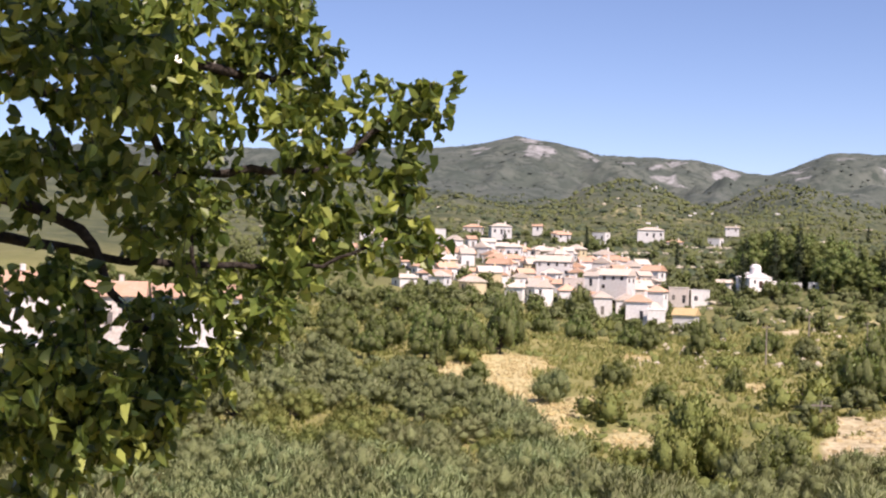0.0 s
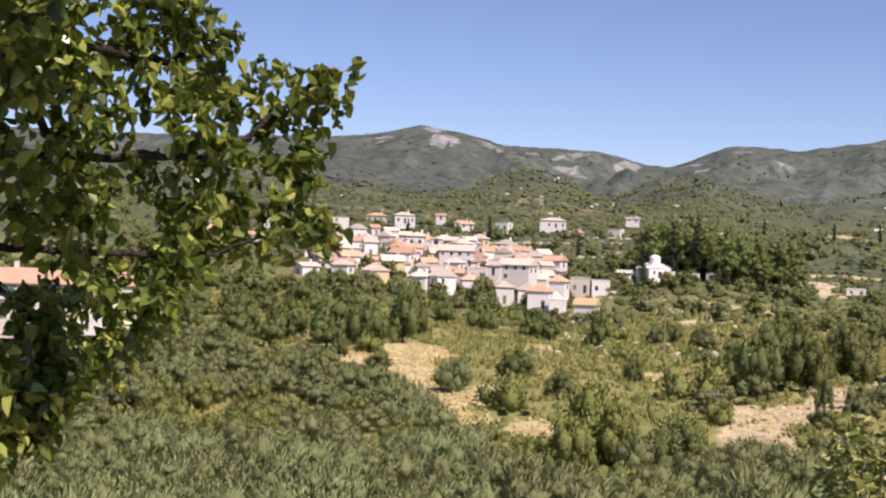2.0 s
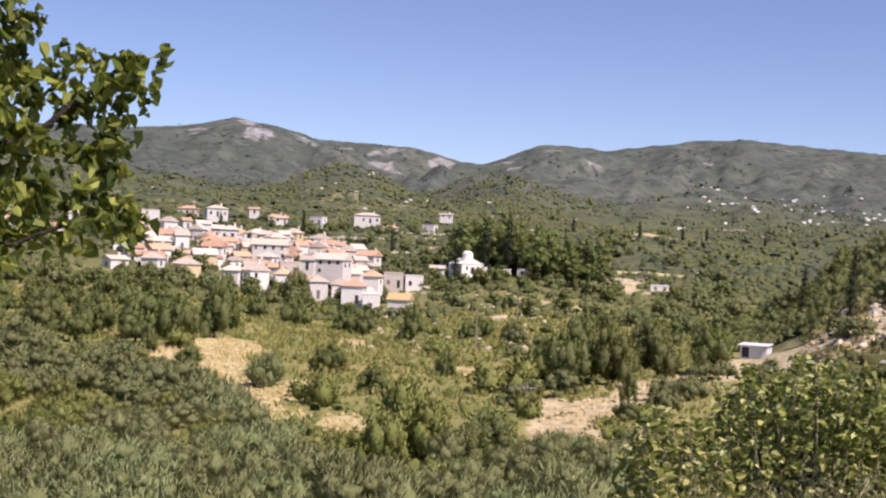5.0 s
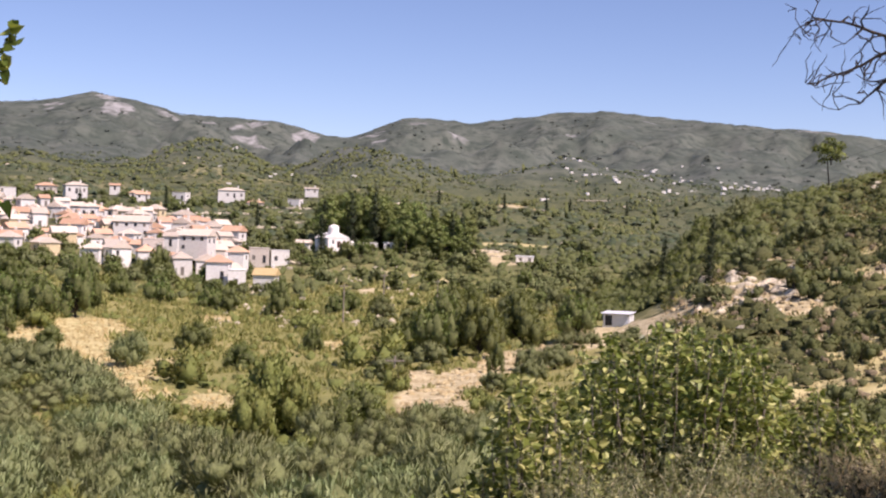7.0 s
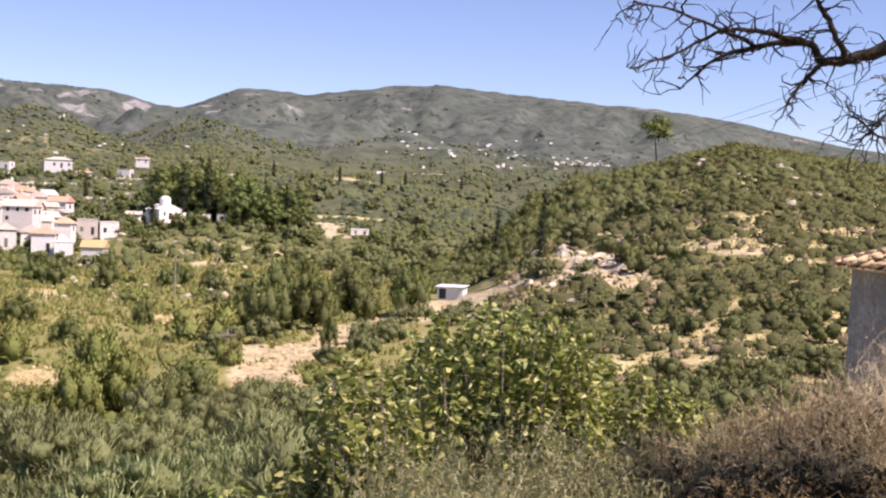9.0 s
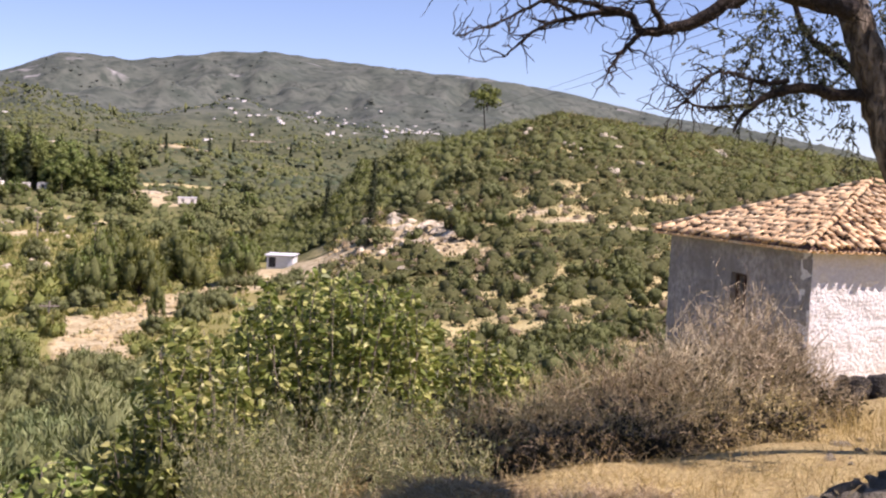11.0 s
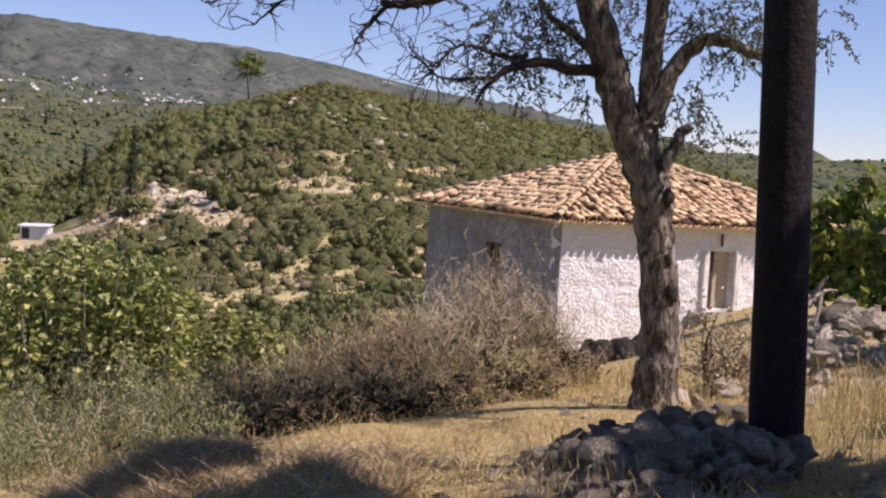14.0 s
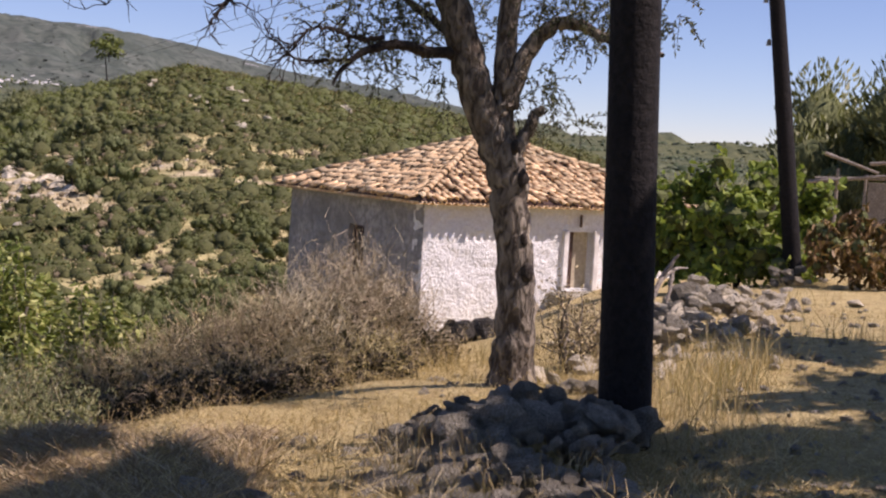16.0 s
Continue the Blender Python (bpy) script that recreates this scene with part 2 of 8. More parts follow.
SLOPEGRASS = foliage("slope_grass", (0.11, 0.105, 0.04), (0.20, 0.165, 0.075), (0.36, 0.285, 0.145), 0.2, 0.8)
GROVE = foliage("grove_leaf", (0.165, 0.195, 0.085), (0.22, 0.25, 0.115), (0.30, 0.325, 0.16), 0.22, 0.55, 0.28)
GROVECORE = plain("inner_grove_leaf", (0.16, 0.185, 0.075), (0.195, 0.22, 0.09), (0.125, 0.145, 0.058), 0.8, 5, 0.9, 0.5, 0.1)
WOODLEAF = foliage("wood_leaf", (0.062, 0.086, 0.045), (0.085, 0.112, 0.058), (0.118, 0.144, 0.075), 0.2, 0.55, 0.15, (0.115, 0.128, 0.064), 0.018)
CLOD = plain("dry_earth_clod", (0.46, 0.37, 0.19), (0.62, 0.53, 0.32), (0.32, 0.25, 0.13), 0.8, 5, 0.95, 0.6, 0.05)


# ---- builders ----
RNG = np.random.default_rng(7)
LATTICE = np.random.default_rng(3).random((256, 256))


def grain2(x, y):
    """Smooth random field in two directions, 0 to 1."""
    x, y = np.asarray(x, float), np.asarray(y, float)
    i, j = np.floor(x).astype(int), np.floor(y).astype(int)
    u, v = x - i, y - j
    u, v = u * u * (3 - 2 * u), v * v * (3 - 2 * v)
    a, b = LATTICE[i % 256, j % 256], LATTICE[(i + 1) % 256, j % 256]
    c, d = LATTICE[i % 256, (j + 1) % 256], LATTICE[(i + 1) % 256, (j + 1) % 256]
    return (a * (1 - u) + b * u) * (1 - v) + (c * (1 - u) + d * u) * v


def rough2(x, y, octaves=4):
    total, amp, norm = 0, 1.0, 0.0
    for k in range(octaves):
        total = total + amp * grain2(np.asarray(x) * 2 ** k + 17 * k, np.asarray(y) * 2 ** k + 31 * k)
        norm, amp = norm + amp, amp * 0.5
    return total / norm


def mesh_of(name, verts, faces, mat, smooth=False):
    """A mesh from arrays: faces is one array of n-gons of equal size, or a list of such arrays."""
    me = bpy.data.meshes.new(name)
    verts = np.asarray(verts, np.float32)
    faces = [np.asarray(f, np.int32) for f in (faces if isinstance(faces, list) else [faces]) if len(f)]
    me.vertices.add(len(verts))
    me.vertices.foreach_set("co", verts.ravel())
    loops = np.concatenate([f.ravel() for f in faces])
    counts = np.concatenate([np.full(len(f), f.shape[1], np.int32) for f in faces])
    me.loops.add(len(loops))
    me.loops.foreach_set("vertex_index", loops)
    me.polygons.add(len(counts))
    me.polygons.foreach_set("loop_start", np.concatenate([[0], np.cumsum(counts)[:-1]]).astype(np.int32))
    me.polygons.foreach_set("use_smooth", np.full(len(counts), smooth))
    me.materials.append(mat)
    me.update(calc_edges=True)
    return me


def joined(pieces):
    """Several (verts, faces) with faces of equal size as one."""
    vs, fs, n = [], [], 0
    for v, f in pieces:
        vs.append(np.asarray(v, float))
        fs.append(np.asarray(f, int) + n)
        n += len(v)
    return np.concatenate(vs), np.concatenate(fs)


def child(name, me, parent, m=None, label=""):
    ob = new(name, me)
    ob.parent = parent
    if m is not None:
        ob.matrix_basis = m
    return tagged(ob, label)


def part(name, bm, mat, parent, label="", smooth=False):
    me = bpy.data.meshes.new(name)
    bm.to_mesh(me)
    bm.free()
    me.materials.append(mat)
    if smooth:
        me.polygons.foreach_set("use_smooth", np.full(len(me.polygons), True))
    return child(name, me, parent, None, label)


def thing(name, m, label, category, group="", kind=""):
    ob = new(name)
    ob.empty_display_size = 0.2
    ob.matrix_basis = m
    return tagged(ob, label, category, group, kind)


def box(bm, lo, hi, bevel=0.0):
    """A box between two corners, with worn edges."""
    c = [(a + b) / 2 for a, b in zip(lo, hi)]
    s = [abs(b - a) for a, b in zip(lo, hi)]
    r = bmesh.ops.create_cube(bm, size=1, matrix=Matrix.LocRotScale(c, None, s))
    if bevel:
        edges = list({e for v in r["verts"] for e in v.link_edges})
        bmesh.ops.bevel(bm, geom=edges, offset=bevel, segments=1, affect="EDGES")
    return bm


def tube(path, radii, sides=7, wobble=0.0, rng=RNG):
    """A tapered limb along a path, as (verts, quads)."""
    path = np.asarray(path, float)
    n = len(path)
    radii = np.asarray(radii, float)
    tan = np.gradient(path, axis=0)
    tan /= np.linalg.norm(tan, axis=1)[:, None] + 1e-9
    ref = np.array((0.3, 0.2, 1.0)) if abs(tan[0, 2]) < 0.8 else np.array((1.0, 0.3, 0.1))
    u = np.cross(tan, ref)
    u /= np.linalg.norm(u, axis=1)[:, None] + 1e-9
    w = np.cross(tan, u)
    ang = np.linspace(0, 2 * np.pi, sides, endpoint=False)
    rr = radii[:, None] * (1 + wobble * rng.standard_normal((n, sides)))
    v = path[:, None] + rr[..., None] * (np.cos(ang)[None, :, None] * u[:, None] + np.sin(ang)[None, :, None] * w[:, None])
    k = np.arange(n - 1)[:, None] * sides
    a = np.arange(sides)[None]
    b = (np.arange(sides) + 1)[None] % sides
    f = np.stack([k + a, k + b, k + sides + b, k + sides + a], -1).reshape(-1, 4)
    return v.reshape(-1, 3), f


def smooth_path(points, radii, per=4, jitter=0.0, rng=RNG):
    """A rounded path through a few points."""
    p, r = np.asarray([tuple(q) for q in points], float), np.asarray(radii, float)
    t = np.linspace(0, len(p) - 1, (len(p) - 1) * per + 1)
    out = []
    for x in t:
        i = min(int(x), len(p) - 2)
        u = x - i
        p0, p1, p2, p3 = p[max(i - 1, 0)], p[i], p[i + 1], p[min(i + 2, len(p) - 1)]
        out.append(0.5 * (2 * p1 + (p2 - p0) * u + (2 * p0 - 5 * p1 + 4 * p2 - p3) * u * u + (3 * p1 - p0 - 3 * p2 + p3) * u ** 3))
    out = np.asarray(out)
    out[1:-1] += jitter * rng.standard_normal((len(out) - 2, 3))
    return out, np.interp(t, np.arange(len(p)), r)


def unit(v):
    return v / (np.linalg.norm(v, axis=-1, keepdims=True) + 1e-9)


def softened(me, normals):
    """Smooth normals that follow the bulk of a crown."""
    me.polygons.foreach_set("use_smooth", np.full(len(me.polygons), True))
    me.normals_split_custom_set_from_vertices(np.asarray(normals, np.float32))
    return me


def leaves(base, way, length, width, droop=0.0, broad=False, rng=RNG, face=None):
    """Folded leaves from their stalks: base points, directions, lengths and widths, as (verts, quads)."""
    n = len(base)
    way = unit(np.asarray(way) + np.array((0, 0, -droop)))
    side = unit(np.cross(way, rng.standard_normal((n, 3))))
    up = np.cross(side, way)
    if face is not None:
        flip = np.where((up * face).sum(-1) < 0, -1.0, 1.0)[:, None]
        side, up = side * flip, up * flip
    L, W = np.broadcast_to(length, n)[:, None], np.broadcast_to(width, n)[:, None]
    fold = rng.uniform(0.15, 0.5, (n, 1)) * W
    if not broad:
        tip = base + way * L
        m = base + way * L * 0.45
        v = np.stack([base, m + side * W / 2 + up * fold, tip, m - side * W / 2 + up * fold], 1)
        f = np.arange(n)[:, None] * 4 + np.array([[0, 1, 2, 3]])
        return v.reshape(-1, 3), f
    curl = up * L * rng.uniform(0.05, 0.4, (n, 1))
    v = np.stack([base, base + way * L * 0.22 + side * W * 0.5 + up * fold, base + way * L * 0.62 + side * W * 0.42 + up * fold * 0.8 - curl * 0.3, base + way * L - curl,
                  base + way * L * 0.62 - side * W * 0.42 + up * fold * 0.8 - curl * 0.3, base + way * L * 0.22 - side * W * 0.5 + up * fold], 1)
    k = np.arange(n)[:, None] * 6
    return v.reshape(-1, 3), np.concatenate([k + np.array([[0, 1, 2, 3]]), k + np.array([[3, 4, 5, 0]])])


def in_lobes(lobes, n, shell=0.55, rng=RNG):
    """Random places and outward ways in ellipsoids (x, y, z, rx, ry, rz), dense towards their skins."""
    lobes = np.asarray(lobes, float)
    weight = (lobes[:, 3] * lobes[:, 4] + lobes[:, 4] * lobes[:, 5]) ** 1.0
    k = rng.choice(len(lobes), n, p=weight / weight.sum())
    d = unit(rng.standard_normal((n, 3)))
    rad = shell + (1 - shell) * rng.random(n) ** 0.6
    return lobes[k, :3] + d * rad[:, None] * lobes[k, 3:], d


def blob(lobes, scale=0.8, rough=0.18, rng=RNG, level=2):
    """Uneven lumps, as (verts, tris); inside a crown they stand for its inner shade."""
    bm = bmesh.new()
    bmesh.ops.create_icosphere(bm, subdivisions=level, radius=1)
    v0 = np.array([v.co[:] for v in bm.verts])
    f0 = np.array([[v.index for v in f.verts] for f in bm.faces])
    bm.free()
    out = []
    for x, y, z, a, b, c in lobes:
        v = v0 * (1 + rough * rng.standard_normal((len(v0), 1)))
        out.append((v * np.array((a, b, c)) * scale + np.array((x, y, z)), f0))
    return joined(out)


# ---- ground ----
KNOTS = (0, 6, 12, 22, 40, 65, 100, 150, 200, 260, 330, 420, 560, 750, 1100, 1700)
VALLEY = {
    -180: (0, 0, 0, 0.2, 0.5, 1, 2, 3, 5, 8, 12, 18, 30, 45, 60, 80),
    -100: (0, 0, -0.2, -0.8, -2, -3, -4, -4, -2, 0, 5, 12, 25, 40, 55, 75),
    -60: (0, -0.2, -1, -3, -6, -9, -11, -11, -10, -8, -4, 2, 14, 28, 40, 60),
    -20: (0, -0.3, -1.5, -4.5, -9, -12, -13, -12, -10, -7.5, -3, 5, 18, 34, 48, 75),
    0: (0, -0.3, -1.5, -4.5, -9, -12, -14, -14.5, -13.8, -12, -8.5, 1.5, 13, 27, 45, 75),
    5: (0, -0.3, -1.5, -4.5, -9, -12, -14, -14.6, -14.6, -14.2, -12, -1.5, 11, 24, 42, 72),
    10: (0, -0.3, -1.5, -4.2, -8.5, -11.5, -13.6, -14.5, -15, -15, -13.2, -4.5, 8, 21, 38, 68),
    15: (0, -0.3, -1.4, -4, -8, -11, -12.8, -14, -14.4, -13.2, -8.5, -3, 6, 18, 36, 66),
    20: (0, -0.3, -1.3, -3.8, -8, -11, -12.5, -13.2, -13.5, -13, -10.8, -6.8, 0, 10, 26, 62),
    25: (0, -0.2, -1.2, -3.5, -7.5, -10.5, -12, -12, -11.3, -11.5, -10, -7, 0, 9, 24, 62),
    32: (0, -0.1, -1.0, -3, -7, -10, -11.5, -10.5, -9, -8, -7, -5, 0, 8, 22, 60),
    40: (0, -0.05, -0.7, -2.4, -6, -9, -10, -9, -8, -7, -6, -4, 0, 8, 20, 50),
    48: (0, -0.03, -0.52, -1.6, -3.7, -6, -8, -9, -8, -7, -6, -4, 0, 6, 15, 35),
    57: (0, -0.03, -0.42, -0.8, -1.4, -2.5, -4, -5, -6, -6, -6, -4, -2, 2, 8, 15),
    64: (0, 0, -0.15, -0.45, -0.7, -1.5, -2.5, -4, -5, -5, -5, -4, -2, 2, 8, 15),
    85: (0, 0, 0, 0, 0, 0, 0, 0.5, 1, 2, 4, 6, 10, 16, 25, 45),
    180: (0, 0, 0, 0.2, 0.5, 1, 2, 3, 5, 8, 12, 18, 30, 45, 60, 80),
}
SKYLINE = ((-180, 3), (-90, 3), (-40, 4), (-20, 4.3), (-8, 4.6), (-1.3, 4.74), (0.7, 4.9), (3, 5.38), (4.8, 5.15), (6.6, 4.6), (8.6, 4.6), (10.8, 4.5),
           (13.35, 3.87), (14.3, 4.15), (16, 4.82), (19.3, 4.77), (21, 5.03), (24.4, 5.34), (27.7, 4.95), (32.9, 4.58), (37.2, 4.0), (42.1, 2.97),
           (45.8, 2.4), (48, 2.05), (53, 0.75), (54.5, 0.95), (58.4, 0.2), (64, 0.3), (90, 2), (180, 3))
CREST = ((24, -3.4), (27, -1.4), (28.9, 0.3), (30.1, 0.8), (31.3, 1.35), (33.7, 2.0), (35, 2.45), (37, 3.0), (39.5, 2.75), (43.2, 2.2), (46.9, 1.6), (49.9, 1.15), (53.8, 0.1), (58, -1.2), (66, -3))
HILL_R, PEAK_R = 280.0, 2800.0
COLUMNS = sorted(VALLEY)
TABLE = np.array([VALLEY[a] for a in COLUMNS], float)


def eased(x):
    x = np.clip(x, 0, 1)
    return x * x * (3 - 2 * x)


def height(az, r):
    """The ground's height at bearings (degrees) and distances."""
    az, r = np.broadcast_arrays(np.asarray(az, float), np.asarray(r, float))
    i = np.clip(np.searchsorted(COLUMNS, az, side="right") - 1, 0, len(COLUMNS) - 2)
    c = np.array(COLUMNS, float)
    u = eased((az - c[i]) / (c[i + 1] - c[i]))
    k = np.clip(np.searchsorted(KNOTS, r, side="right") - 1, 0, len(KNOTS) - 2)
    q = np.array(KNOTS, float)
    v = np.clip((r - q[k]) / (q[k + 1] - q[k]), 0, 1)
    z = (TABLE[i, k] * (1 - v) + TABLE[i, k + 1] * v) * (1 - u) + (TABLE[i + 1, k] * (1 - v) + TABLE[i + 1, k + 1] * v) * u
    x, y = r * np.sin(np.radians(az)), r * np.cos(np.radians(az))
    z = z + np.clip(r / 40, 0, 1) * 0.8 * (rough2(x / 14, y / 14, 3) - 0.5) + np.clip((r - 300) / 600, 0, 1) * 16 * (rough2(x / 110 + 5, y / 110, 4) - 0.5) + np.clip((r - 620) / 300, 0, 1) * np.clip((1700 - r) / 300, 0, 1) * 26 * (folded(x / 170 + 3, y / 170, 4) - 0.55)
    z = z + np.clip(1 - r / 60, 0, 1) * 0.22 * (rough2(x / 1.3, y / 1.3, 3) - 0.5)
    z = z + 1.3 * (rough2(x / 5, y / 5, 3) - 0.5) * np.clip((az - 14) / 2, 0, 1) * np.clip((36 - az) / 2, 0, 1) * np.clip((r - 92) / 10, 0, 1) * np.clip((225 - r) / 15, 0, 1)
    # grassy hump at the edge of the path
    z = z + (0.30 + 0.2 * (rough2(x / 0.5, y / 0.5, 2) - 0.5)) * np.exp(-(((az - 31.5) / 4.5) ** 2 + ((r - 8.7) / 0.9) ** 2))
    z = z + 0.2 * np.exp(-(((az - 36.5) / 2.6) ** 2 + ((r - 7.0) / 0.5) ** 2))
    z = z + (0.42 + 0.25 * (rough2(x / 0.9, y / 0.9, 3) - 0.5)) * np.exp(-(((az - 59.0) / 1.7) ** 2 + ((r - 17.5) / 4.5) ** 2))
    # knolls behind the village
    for a0, r0, wa, wr, h in ((7.9, 900, 2.3, 130, 21), (14.6, 1150, 2.6, 160, 24), (20.5, 640, 2.2, 90, 9), (24, 1300, 5, 220, 26), (-6, 1100, 6, 200, 22)):
        z = z + h * (0.65 + 0.7 * rough2(x / 55, y / 55, 3)) * np.exp(-(((az - a0) / wa) ** 2 + ((r - r0) / wr) ** 2))
    # scrub-covered hill
    a, e = np.array(CREST).T
    top = EYE + HILL_R * np.tan(np.radians(np.interp(az, a, e, left=-8, right=-8)))
    up = np.clip((r - 105) / (HILL_R - 105), 0, 1)
    hill = z + (top - z) * (0.35 * up + 0.65 * eased(up)) - 0.0009 * np.clip(r - HILL_R, 0, 400) ** 2 * 1.6
    hill = hill + 2.2 * (rough2(x / 30, y / 30, 4) - 0.5) * np.clip(up * 3, 0, 1)
    z = np.where((r > 105) & (r < 900), np.maximum(z, hill), z)
    # far mountains
    a, e = np.array(SKYLINE).T
    peak = EYE + PEAK_R * np.tan(np.radians(np.interp(az, a, e)))
    t = (r - 1500) / (PEAK_R - 1500)
    gully = np.abs(rough2(az / 3.1 + 40 + 1.6 * rough2(az / 5, r / 400, 3), r / 700, 5) - 0.5) * 2
    slope = np.where(t < 1, np.clip(t, 0, 1) ** 1.25, np.clip(1 - (t - 1) * 0.6, 0, 1))
    m = z + (peak - z) * slope - gully * 85 * np.clip(t, 0, 1) * np.clip(1.0 - t, 0, 1) * 2.2
    m = m + 24 * (rough2(x / 160, y / 160, 4) - 0.5) * np.clip(t * 3, 0, 1) * np.clip((1.15 - t) * 3, 0.25, 1)
    m = m + 85 * (folded(x / 330 + 1.3 * rough2(x / 500, y / 500, 2), y / 330, 5) - 0.6) * np.clip(t * 3, 0, 1) * np.clip((1.02 - t) * 2.4, 0, 1)
    m = m + 7 * (folded(x / 45, y / 45, 3) - 0.6) * np.clip(t * 3, 0, 1)
    return np.where(r > 1500, m, z)


def folded(x, y, octaves=4):
    """Ridges and gullies, 0 to 1: sharp crests between rounded hollows."""
    total, amp, norm = 0, 1.0, 0.0
    for k in range(octaves):
        total = total + amp * (1 - np.abs(2 * grain2(np.asarray(x) * 2.1 ** k + 23 * k, np.asarray(y) * 2.1 ** k + 11 * k) - 1))
        norm, amp = norm + amp, amp * 0.5
    return total / norm


def ground_at(az, r):
    return float(height(az, r))


def polar(x, y):
    return math.degrees(math.atan2(x, y)), math.hypot(x, y)


def on_ground(az, r, sink=0.0):
    return bearing(az, r, ground_at(az, r) - sink)


def patch(az, r, a0, r0, wa, wr, x, y, wild=0.6):
    d = ((az - a0) / wa) ** 2 + ((r - r0) / wr) ** 2
    return np.clip(1.6 - d - wild * 2 * (rough2(x / 9 + a0, y / 9, 3) - 0.5) * 2, 0, 1)


def cover(az, r):
    """What lies on the ground: dry grass, bare earth, and bare rock, each 0 to 1."""
    x, y = r * np.sin(np.radians(az)), r * np.cos(np.radians(az))
    dry = np.clip(1.7 - r / 45, 0, 1) * np.maximum(np.clip((az - 18 + 8 * (rough2(x / 1.5, y / 1.5, 3) - 0.5)) / 10, 0, 1), np.clip((13 - r) / 5, 0, 1))
    for a0, r0, wa, wr in ((1.2, 192, 1.7, 15), (3.0, 203, 1.6, 18), (3.5, 168, 1.3, 20), (4.7, 140, 0.9, 18), (6.0, 152, 0.9, 10), (8.0, 121, 1.5, 8), (6.2, 127, 0.9, 6), (2.4, 178, 1.2, 12), (13, 185, 1.1, 7), (8.4, 240, 0.7, 8), (14.4, 178, 0.6, 5),
                           (17, 330, 1.4, 6), (20, 480, 3, 8)):
        dry = np.maximum(dry, patch(az, r, a0, r0, wa, wr, x, y))
    # grassed terraces on the far slopes, and an orchard knoll
    steps = np.clip((r - 400) / 60, 0, 1) * np.clip((1100 - r) / 200, 0, 1) * np.clip((24 - az) / 6, 0, 1) * np.clip((az + 16) / 6, 0, 1)
    dry = np.maximum(dry, steps * np.clip((rough2(x / 26 + 4, y / 7 + x / 90, 4) - 0.565) * 9, 0, 0.34))
    dry = np.maximum(dry, 0.55 * patch(az, r, 25.3, 650, 1.2, 34, x / 4, y / 4))
    slope = np.clip((az - 25) / 3, 0, 1) * np.clip((r - 45) / 20, 0, 1) * np.clip((420 - r) / 60, 0, 1)
    dry = np.maximum(dry, slope * np.clip((rough2(x / 13, y / 13, 4) - 0.33) * 5 - np.clip((r - 170) / 40, 0, 1.2), 0, 0.66))
    earth = 0 * dry
    for a0, r0, wa, wr in ((17.4, 116, 1.5, 15), (18.9, 132, 1.4, 13), (16.7, 138, 0.7, 10), (20.8, 150, 1.5, 12), (23.4, 167, 2.6, 8), (25.0, 182, 1.4, 9), (26.8, 174, 2.6, 8), (29.8, 168, 1.6, 8), (31.2, 166, 1.3, 9), (32.6, 158, 0.9, 8), (31.7, 187, 0.6, 3.0), (32.9, 178, 0.8, 3.0),
                           (35.0, 167, 1.5, 1.7), (37.4, 160.5, 1.3, 1.3), (40.0, 157, 1.3, 1.1), (38, 134, 0.45, 1.6), (33.7, 138, 0.5, 2.0), (34.0, 150, 0.4, 3),
                           (19.7, 428, 1.0, 28), (19, 400, 2.5, 8), (13.3, 322, 1.0, 5), (15.2, 330, 0.9, 5), (11.6, 268, 0.8, 4), (14.6, 286, 0.9, 4), (20.9, 640, 0.9, 22)):
        earth = np.maximum(earth, patch(az, r, a0, r0, wa, wr, x, y))
    rock = 0 * dry
    for a0, r0, wa, wr in ((3.6, 2700, 0.5, 70), (4.9, 2560, 0.7, 45), (6.4, 2500, 0.5, 60), (7.2, 2420, 0.9, 40), (8.9, 2400, 0.8, 50), (10.2, 2300, 0.9, 30), (14.2, 2640, 0.22, 90), (14.9, 2480, 0.35, 120), (1.6, 2600, 0.5, 60), (2.6, 2660, 0.6, 60), (5.8, 2620, 0.6, 40), (4.2, 2450, 0.5, 60), (8.0, 2520, 0.5, 45), (9.6, 2480, 0.4, 50), (12.0, 2500, 0.4, 70), (16.4, 2640, 0.5, 40), (18.4, 2300, 0.6, 30), (23, 2400, 0.8, 30), (27, 2650, 0.8, 25), (30, 2700, 0.7, 20), (33, 2730, 0.8, 14), (37, 2740, 0.9, 14), (40, 2730, 0.8, 14)):
        rock = np.maximum(rock, patch(az, r, a0, r0, wa * 1.05, wr * 1.2, x / 9, y / 9, 1.5))
    rock = rock * np.clip((folded(x / 70 + y / 190, y / 70 - x / 300, 4) - 0.52) * 6, 0, 1)
    return dry, earth, rock


